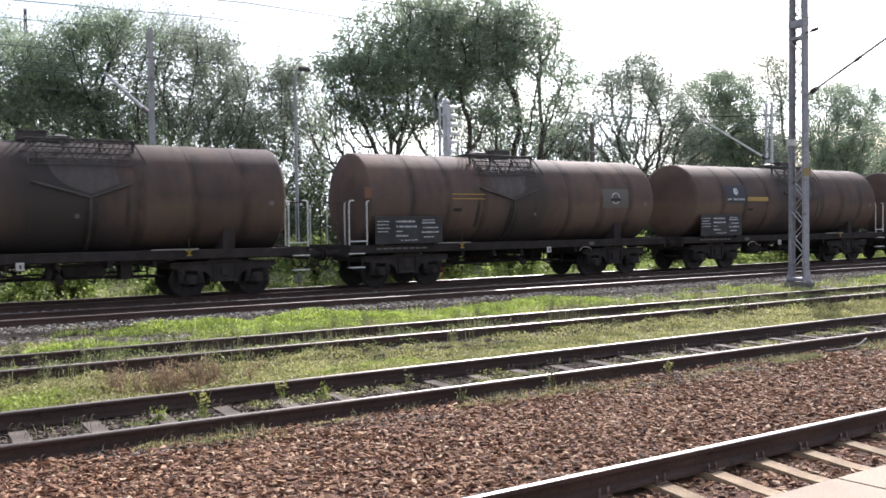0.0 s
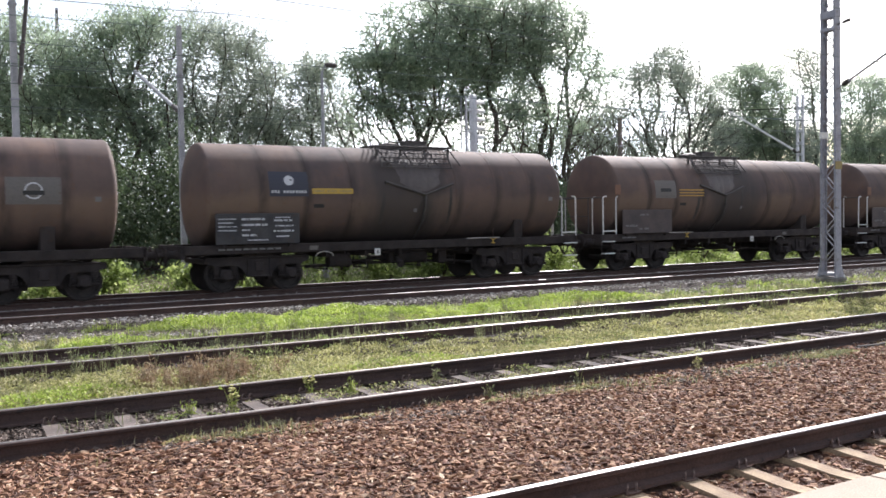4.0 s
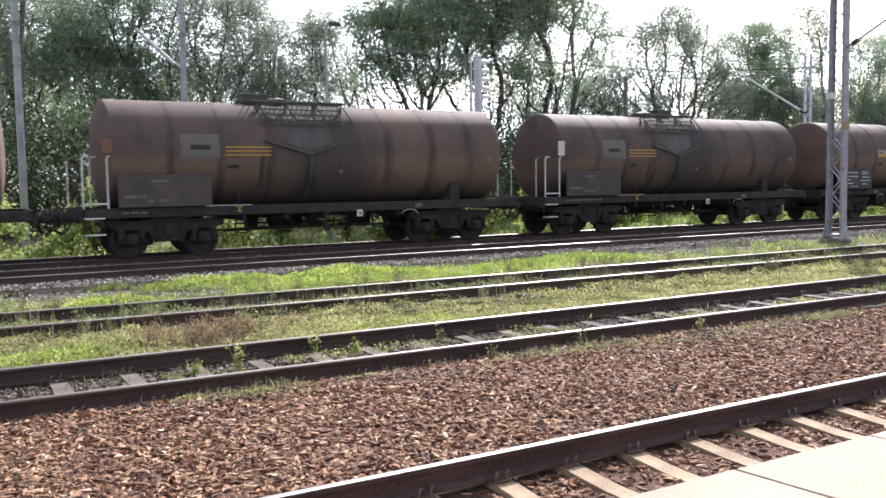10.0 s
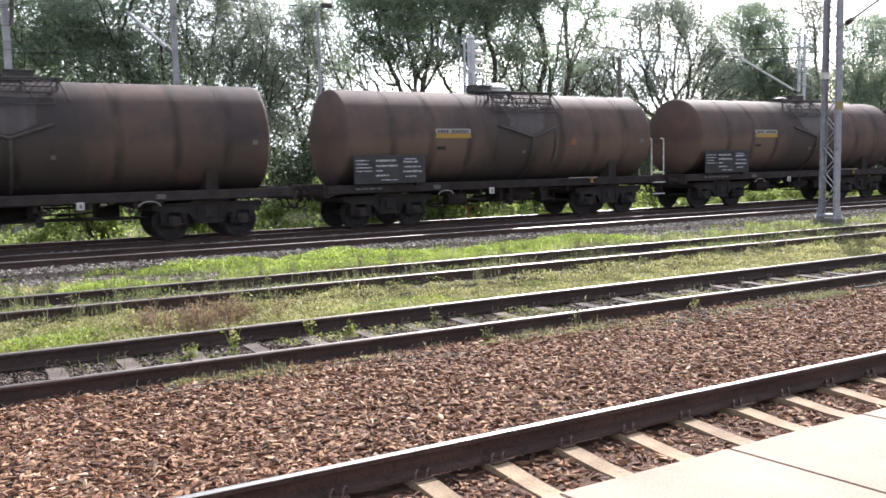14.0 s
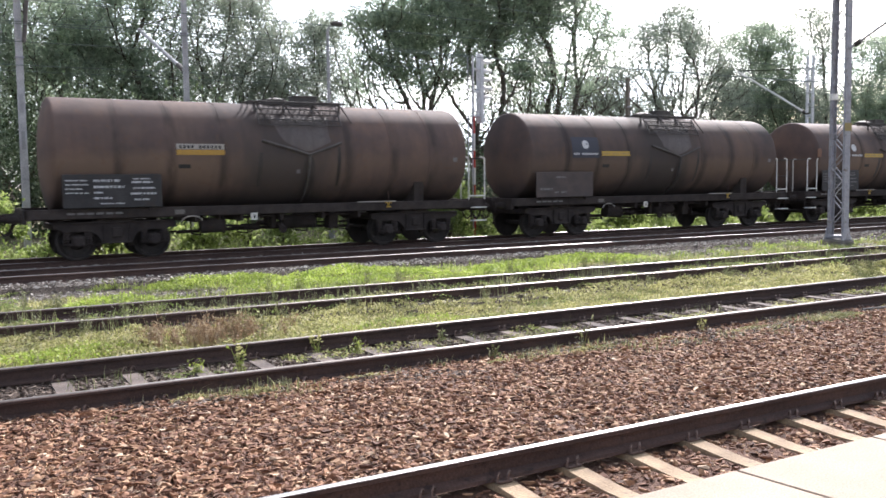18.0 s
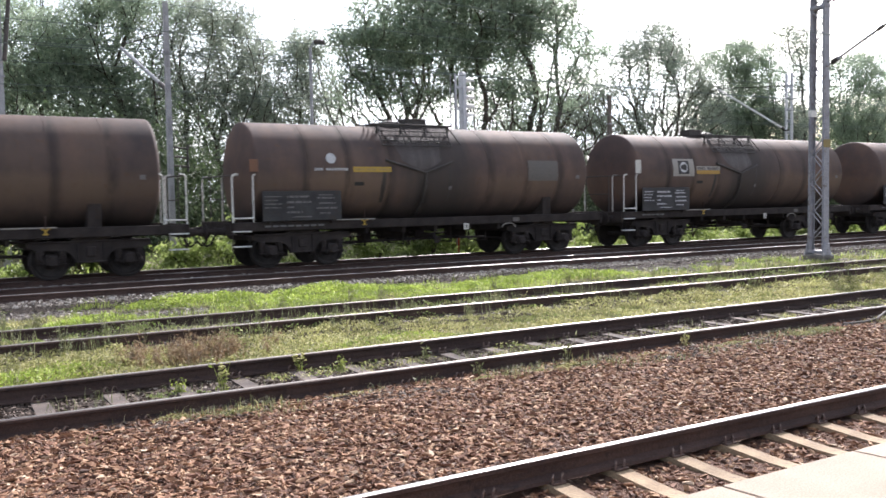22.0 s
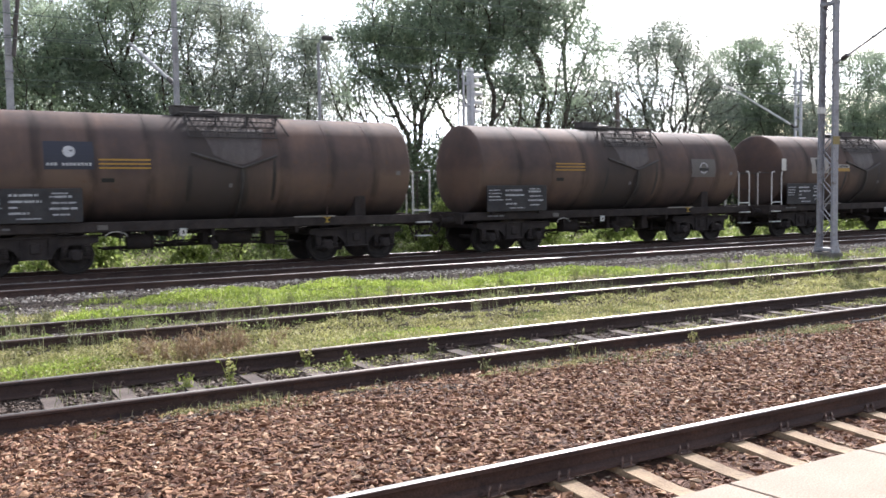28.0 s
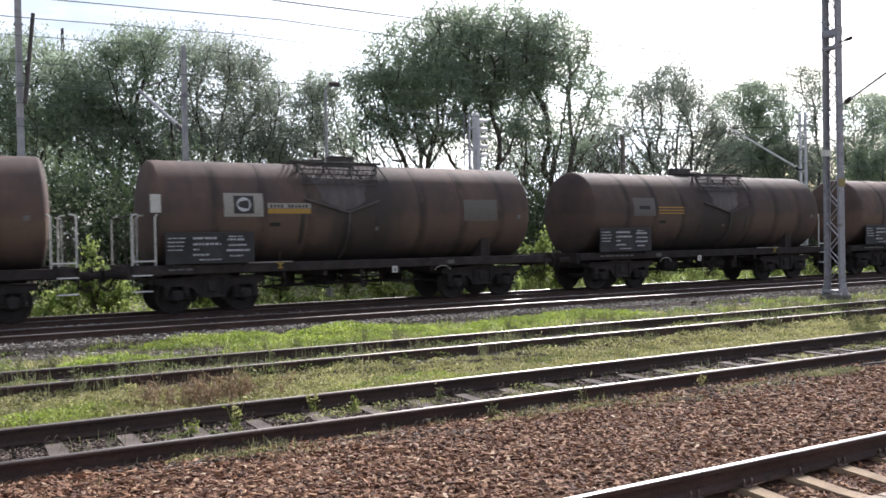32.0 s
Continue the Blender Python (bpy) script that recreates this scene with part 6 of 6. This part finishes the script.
tree(39.8, 40, (39.3, 39.9, 40.7), ((40.0, 12.3, 0.9, 0.6, 0.8), (38.6, 11.5, 0.9, 0.7, 1.0), (41.4, 11.5, 1.0, 0.7, 1.0), (37.5, 10.4, 0.9, 0.7, 0.8), (40.2, 10.4, 1.2, 0.8, 1.1), (42.4, 10.3, 1.0, 0.8, 1.0), (36.1, 9.1, 1.1, 0.7, 0.6), (34.4, 8.1, 1.1, 0.7, 0.7), (33.1, 7.2, 0.9, 0.7, 0.5), (43.6, 9.4, 1.0, 0.8, 1.0), (44.6, 8.5, 1.0, 0.8, 0.9), (45.7, 7.5, 0.8, 0.8, 0.7), (40.6, 8.5, 1.1, 0.7, 0.55), (38.3, 8.6, 1.1, 0.6, 0.5), (43.1, 7.0, 1.3, 0.8, 0.8), (38.1, 6.6, 0.9, 0.6, 1.5), (34.5, 6.6, 0.9, 0.6, 0.5)), M_LEAF_WILLOW, "drooping willow with bare arching branches", 16, thick=1.3, skirt=0.1, full=1.15)
tree(50.4, 41.5, (49.2, 50.6, 52.1), ((49.3, 12.5, 0.8, 0.5, 1.0), (47.7, 11.8, 1.0, 0.7, 0.8), (51.3, 12.2, 1.0, 0.8, 0.8), (48.5, 10.7, 1.2, 0.9, 1.7), (50.7, 10.5, 1.2, 1.1, 1.7), (50.1, 8.9, 1.5, 1.1, 1.8), (49.0, 7.7, 1.2, 0.9, 1.6), (51.8, 7.4, 1.3, 1.1, 1.5), (46.6, 11.0, 0.6, 0.7, 0.5), (53.0, 10.6, 0.7, 1.0, 0.5)), M_LEAF_DARK, "dense dark tree behind the willow", 17, skirt=0.6, full=1.05)
tree(52.4, 39, (52.1, 52.9), ((51.0, 13.0, 0.7, 0.4, 0.4), (52.8, 12.9, 0.6, 0.4, 0.4), (51.6, 11.9, 0.8, 0.7, 0.45), (52.9, 11.2, 0.6, 0.9, 0.45), (51.8, 9.7, 0.8, 1.1, 0.5), (52.1, 7.6, 0.8, 1.1, 0.5)), M_LEAF_WILLOW, "thin wispy tree with sparse leaves", 18, skirt=0.4, full=1.3)
tree(64.0, 42, (61.6, 63.3, 64.2, 66.6), ((61.4, 11.8, 1.1, 0.8, 0.6), (63.4, 11.9, 0.9, 0.8, 0.8), (65.2, 12.3, 0.9, 0.8, 0.8), (62.0, 10.4, 1.3, 0.8, 0.8), (64.8, 10.3, 1.2, 1.0, 0.8), (61.6, 8.7, 1.3, 1.0, 1.0), (64.1, 8.1, 1.4, 1.0, 1.0), (67.2, 11.5, 1.2, 1.2, 0.8), (67.1, 9.3, 1.4, 1.2, 0.9)), M_LEAF_DARK, "slim green trees standing close together", 19, full=1.4)
tree(76.5, 44, (73.3, 75.6, 79.1), ((73.0, 12.6, 1.2, 1.1, 0.8), (75.4, 13.2, 1.3, 1.1, 0.8), (73.7, 10.5, 1.6, 1.3, 1.0), (77.1, 11.4, 1.5, 1.3, 1.0), (80.1, 12.5, 1.4, 1.5, 0.8), (80.9, 10.1, 1.7, 1.5, 1.0)), M_LEAF_DARK, "leafy green tree at the wood's edge", 20)
random.seed(21)
for k in range(44):
    x = -0.4 + k * 1.65 + random.uniform(-0.6, 0.6)
    tall = 5.2 if x < 9 else 4.4 if x < 30 else 4.2 if x < 46 else 5.4
    bush(x, random.uniform(34, 38), random.uniform(3.4, 5.0), tall * random.uniform(0.75, 1.1), 4600, M_LEAF_SHADE, "dense thicket under the trees, deep shade in its green", 40 + k, leaf=0.16)
pts = np.stack([rng.uniform(-8, 120, 60000), rng.uniform(46, 56, 60000), -0.2 + 5.6 * rng.beta(1.1, 1.5, 60000)], 1)
far = np.stack([rng.uniform(-8, 7, 9000), rng.uniform(47, 52, 9000), rng.uniform(3.0, 9.0, 9000)], 1)
side = np.stack([rng.uniform(66, 130, 26000), rng.uniform(48, 54, 26000), rng.uniform(3.0, 9.5, 26000)], 1)
pts = np.concatenate([pts, far, side])
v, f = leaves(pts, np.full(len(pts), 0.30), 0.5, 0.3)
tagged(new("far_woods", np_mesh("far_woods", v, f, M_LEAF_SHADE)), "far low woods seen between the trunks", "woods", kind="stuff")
for k in range(26):
    x = 1.5 + k * 1.75 + random.uniform(-0.5, 0.5)
    bush(x, random.uniform(26.9, 28.3), random.uniform(1.5, 2.6), random.uniform(0.9, 1.9), 1300, M_LEAF_BUSH, "sunlit light green shrub beside the track", 70 + k)
for k, (x, w, h) in enumerate(((15.9, 1.7, 1.7), (16.8, 1.3, 2.3), (20.2, 1.2, 2.2), (4.1, 1.3, 2.0))):
    bush(x, 26.9 + 0.2 * (k > 0), w, h, 1700, M_LEAF_BUSH, "sunlit light green shrub beside the track", 99 + k)
grass("rough_grass", M_GRASS, 9000, -2, 60, 25.8, 36, 0.4, 0.014, "tall sunlit grass behind the train", 1.2, 0.0, lean=0.9)
turf("wayside_turf", M_LEAF_BUSH, 50000, -2, 64, 25.8, 33, 0.5, 0.12, "tangled sunlit growth behind the train", 1.3, -0.3)
# between the tracks
BARE = ((1.9, 18.4, 1.0, 0.7), (4.0, 17.2, 1.2, 0.5), (18.6, 18.5, 3.2, 0.7), (11.6, 19.0, 1.6, 0.4), (26.0, 18.7, 3.0, 0.5), (0.4, 17.6, 0.8, 0.5), (24.4, 17.0, 1.3, 0.6))
turf("dry_turf", M_GRASS_DRY, 100000, -1, 44, 10.1, 12.6, 0.17, 0.045, "low yellow-green turf between two tracks", 1.5, -0.7)
turf("green_turf", M_GRASS, 60000, -1, 44, 10.15, 12.4, 0.12, 0.042, "low green turf between two tracks", 1.8, -0.12)
turf("lime_turf", M_LIME, 30000, -1, 9, 10.2, 12.3, 0.20, 0.042, "bright yellow-green turf between two tracks", 1.3, -0.1, spots=((0.8, 11.3, 2.0, 1.0), (5.6, 11.2, 1.6, 0.6)))
grass("track_grass", M_GRASS_DRY, 12000, -1, 44, 10.2, 12.7, 0.15, 0.003, "thin straw stalks between two tracks", 1.8, 0.0, lean=1.1)
turf("rail_side_turf", M_GRASS_DRY, 26000, -1, 44, 12.0, 12.7, 0.14, 0.042, "yellow-green turf against the siding's rail", 1.7, -0.5, z=-0.21)
turf("siding_turf", M_GRASS_DRY, 18000, -1, 40, 12.6, 14.6, 0.10, 0.042, "patches of dry growth in the siding", 1.7, 0.0, z=-0.16)
turf("siding_green_turf", M_GRASS, 20000, -1, 30, 12.5, 14.5, 0.20, 0.05, "patches of green growth in the siding", 1.9, 0.05, z=-0.16)
grass("siding_grass", M_WEED, 3500, -1, 40, 12.3, 14.6, 0.30, 0.004, "thin stalks growing in the siding", 1.8, 0.1, z=-0.18, lean=0.8)
grass("siding_weeds", M_WEED, 9000, -1, 40, 12.2, 15.0, 0.34, 0.003, "grey-green stalks standing in the siding", 1.7, 0.12, z=-0.18, lean=0.5)
turf("meadow_turf", M_GRASS, 70000, -1, 60, 14.8, 19.2, 0.20, 0.06, "green turf beside the far track", 1.6, 0.05, bare=BARE)
turf("meadow_lime_turf", M_LIME, 120000, 1, 34, 15.2, 19.3, 0.26, 0.06, "bright lime-green turf beside the far track", 1.4, 0.0, spots=((5.4, 18.6, 2.2, 0.9), (8.3, 18.0, 3.0, 1.2), (6.6, 16.8, 2.2, 0.7), (14.2, 17.9, 3.4, 0.9), (11.0, 16.6, 2.2, 0.6), (2.6, 16.2, 1.6, 0.6)), bare=BARE)
turf("meadow_dry_turf", M_GRASS_DRY, 42000, -1, 60, 14.5, 17.4, 0.14, 0.055, "dry yellow turf beside the siding", 1.6, -0.05, bare=BARE)
grass("meadow_grass", M_GRASS, 9000, -1, 60, 15.0, 18.6, 0.26, 0.005, "taller green grass beside the far track", 1.6, 0.15, lean=0.9, bare=BARE)
grass("meadow_lime_grass", M_LIME, 9000, 2, 34, 15.4, 19.1, 0.24, 0.006, "bright green blades beside the far track", 1.4, 0.1, lean=1.0, bare=BARE)
grass("meadow_stalks", M_GRASS_DRY, 7000, -1, 60, 14.6, 18.4, 0.20, 0.004, "dry stalks beside the siding", 1.6, 0.1, lean=1.0, bare=BARE)
TUFTS = ((1.94, 8.05, 0.35, 0.12), (2.6, 7.98, 0.55, 0.16), (3.75, 8.03, 0.5, 0.12), (5.25, 7.91, 0.4, 0.12), (6.36, 7.89, 0.9, 0.18), (8.0, 7.95, 0.6, 0.14), (9.3, 7.82, 1.0, 0.22), (11.0, 7.85, 1.3, 0.22), (13.6, 7.8, 1.2, 0.25), (16.5, 7.8, 2.0, 0.25))
turf("edge_turf", M_GRASS_DRY, 42000, 1, 19, 7.5, 8.25, 0.12, 0.026, "sparse tufts along the weedy track", 1.3, 0.42, z=-0.17, spots=TUFTS)
grass("edge_blades", M_WEED, 6000, 1, 19, 7.6, 8.25, 0.14, 0.003, "thin green blades in the tufts", 1.3, 0.22, z=-0.17, lean=1.0, keep=lambda a, b: np.max([1 - ((a - x) / u) ** 2 - ((b - y) / w) ** 2 for x, y, u, w in TUFTS], 0) > 0)
turf("edge_green_turf", M_WEED, 26000, 1, 19, 7.6, 8.2, 0.13, 0.026, "sparse green tufts along the weedy track", 1.3, 0.66, z=-0.17, spots=TUFTS)
turf("bay_turf", M_GRASS_DRY, 16000, 3, 30, 8.4, 9.6, 0.12, 0.032, "sparse growth between old sleepers", 1.0, 0.02, z=-0.2)
grass("bay_stalks", M_WEED, 2600, 1, 30, 8.4, 9.65, 0.16, 0.003, "thin stalks between old sleepers", 1.1, 0.1, z=-0.2, lean=1.1)
grass("shoulder_stalks", M_WEED, 2400, 4, 26, 7.35, 8.25, 0.12, 0.003, "thin grey-green stalks on the stony shoulder", 1.0, 0.12, z=-0.17, lean=1.2)
turf("verge_turf", M_GRASS, 5000, 2, 24, 9.0, 9.6, 0.12, 0.035, "green growth against the weedy track's rail", 1.3, 0.2, z=-0.2)
grass("edge_grass", M_GRASS_DRY, 3000, -1, 30, 7.6, 8.3, 0.14, 0.003, "sparse stalks along the weedy track", 1.4, 0.15, z=-0.18, lean=0.9)
random.seed(5)
for k in range(70):
    a, rr = random.uniform(0, 6.28), math.sqrt(random.random())
    weed(3.2 + 1.05 * rr * math.cos(a), 11.5 + 0.62 * rr * math.sin(a), random.uniform(0.22, 0.36), M_WEED_RED, "reddish-brown dried weed in the grass strip", n=6, z=-0.28)
weed(2.72, 9.0, 0.36, M_WEED_GREEN, "tall yellow-flowered weed growing between the rails", True, 6)
weed(3.85, 9.62, 0.26, M_WEED_GREEN, "low yellow-flowered weed beside a sleeper", True, 5)
weed(4.25, 9.4, 0.20, M_WEED_GREEN, "small light green weed between the rails", False, 7)
weed(2.35, 9.3, 0.16, M_WEED_GREEN, "small light green weed between the rails", False, 8)
weed(5.5, 9.5, 0.18, M_WEED, "small light green weed between the rails", False, 5)
weed(5.36, 8.12, 0.20, M_WEED, "small weed beside the rail", False, 6)
weed(6.6, 8.1, 0.40, M_WEED, "upright weed beside the rail", False, 4)
weed(8.6, 8.1, 0.24, M_GRASS_DRY, "dry weed beside the rail", False, 6)
for k in range(46):
    weed(1.0 + 22 * random.random() ** 1.3, random.choice((14.75, 15.1, 15.6, 16.2, 12.45, 13.4)) + random.uniform(-0.15, 0.15), random.uniform(0.28, 0.5), M_WEED, "tall grey-green weed beside the siding", False, random.choice((7, 9, 12)), z=-0.30)
for k in range(90):
    weed(0.5 + 29 * random.random() ** 1.4, random.choice((10.2, 12.6, 12.9, 13.6, 14.0, 14.4, 15.2)) + random.uniform(-0.2, 0.2), random.uniform(0.15, 0.36), random.choice((M_WEED, M_WEED, M_GRASS_DRY)), "thin weed growing by the rails", False, random.choice((2, 3, 4)))

rod = part("steel_rod", Geo().tube([(11.8, 8.0, -0.135), (12.2, 7.93, -0.13), (12.62, 7.98, -0.12), (13.02, 8.10, -0.06)], 0.018, 7), M_GREY_PATCH, smooth=True)
tagged(rod, "bent pale steel rod lying against the rail", "rod")

# ---- loose stones ----
xs, ys = spread(54000, -0.5, 14, 5.0, 8.25, 1.2)
stones("brown_stones", len(xs), xs, ys, -0.166, 0.0285, M_STONE, "brown broken stones of the track bed")
xs, ys = spread(12000, -12, -0.4, 5.0, 8.25)
stones("brown_stones", len(xs), xs, ys, -0.166, 0.034, M_STONE, "brown broken stones of the track bed")
xs, ys = spread(9000, -12, 0.5, 2.5, 4.72)
clear = np.abs((xs - 3.766 + 0.2895) % 0.579 - 0.2895) > 0.105
xs, ys = xs[clear], ys[clear]
stones("bay_stones", len(xs), xs, ys, -0.216, 0.032, M_STONE, "brown broken stones between the sleepers")
xs, ys = spread(14000, 14, 40, 5.0, 8.3, 1.3)
stones("far_brown_stones", len(xs), xs, ys, -0.165, 0.038, M_STONE, "brown broken stones of the track bed")
xs, ys = spread(16000, 0.5, 14, 2.5, 4.72, 1.1)
clear = np.abs((xs - 3.766 + 0.2895) % 0.579 - 0.2895) > 0.105
xs, ys = xs[clear], ys[clear]
stones("bay_stones", len(xs), xs, ys, -0.216, 0.028, M_STONE, "brown broken stones between the sleepers")
xs, ys = spread(24000, -0.5, 24, 8.4, 9.9, 1.4)
clear = np.abs((xs - 1.03 + 0.3425) % 0.685 - 0.3425) > 0.10
xs, ys = xs[clear], ys[clear]
stones("weedy_track_stones", len(xs), xs, ys, -0.203, 0.026, M_STONE_DARK, "dark stones between old sleepers")
xs, ys = spread(26000, 0, 26, 7.3, 8.25, 1.1)
dirty = np.array([noise.noise(Vector((x * 0.7, y * 1.5, 8.0))) for x, y in zip(xs, ys)]) + (ys - 7.75) * 1.1 + np.clip(xs - 3, 0, 6) * 0.03 > 0.22
xs, ys = xs[dirty], ys[dirty]
stones("shoulder_stones", len(xs), xs, ys, -0.168, 0.027, M_STONE_DARK, "dirty grey-brown stones on the track's shoulder")
xs, ys = spread(10000, -0.5, 50, 18.6, 19.9, 1.2)
stones("grey_stones", len(xs), xs, ys, -0.158, 0.034, M_STONE_GREY, "grey stones along the far track")
xs, ys = spread(9000, -0.5, 50, 21.3, 23.1, 1.2)
stones("grey_stones", len(xs), xs, ys, -0.150, 0.036, M_STONE_GREY, "grey stones between the far tracks")
for a, b, c, d in BARE:
    n = int(1300 * c * d)
    u, w = rng.normal(0, 0.5, n), rng.normal(0, 0.5, n)
    stones("gravel_patch", n, a + u * c, b + w * d, GROUND - 0.02, 0.034, M_STONE_GREY, "patch of grey gravel in the grass")
xs, ys = spread(12000, -0.5, 40, 14.6, 19.0, 1.3)
stones("scattered_stones", len(xs), xs, ys, -0.33, 0.035, M_STONE_GREY, "scattered grey stones in the grass")
xs, ys = spread(5000, -0.5, 30, 12.3, 14.6, 1.3)
stones("siding_stones", len(xs), xs, ys, -0.175, 0.03, M_STONE_GREY, "grey stones of the overgrown siding")


# ---- what moves ----
def run(t):
    """How far the train has gone to the left after t seconds, in metres."""
    return 4.6666e+00 * t ** 1 + 3.3303e-02 * t ** 2 - 9.0489e-04 * t ** 3 + 3.1583e-05 * t ** 4 - 4.1032e-07 * t ** 5


def motions():
    """The train rolls by, gathering speed; its wheels turn with it."""
    times = [k * 1.0 for k in range(33)]
    turn, t = [(0.0, 0.0)], 0.0
    while t < 32.0:
        t = min(32.0, t + 1 / FPS)
        if run(t) / 0.457 - turn[-1][1] > radians(76) or t >= 32.0:
            turn.append((t, run(t) / 0.457))
    for root, x0, rolling in TRAIN:
        walk(root, [(t, pose(x0 - run(t), TRACKS[4], 0)) for t in times])
        for w, a in rolling:
            walk(w, [(t, pose(a, 0, 0.457, 0, -math.degrees(b) % 360, 0)) for t, b in turn])


motions()
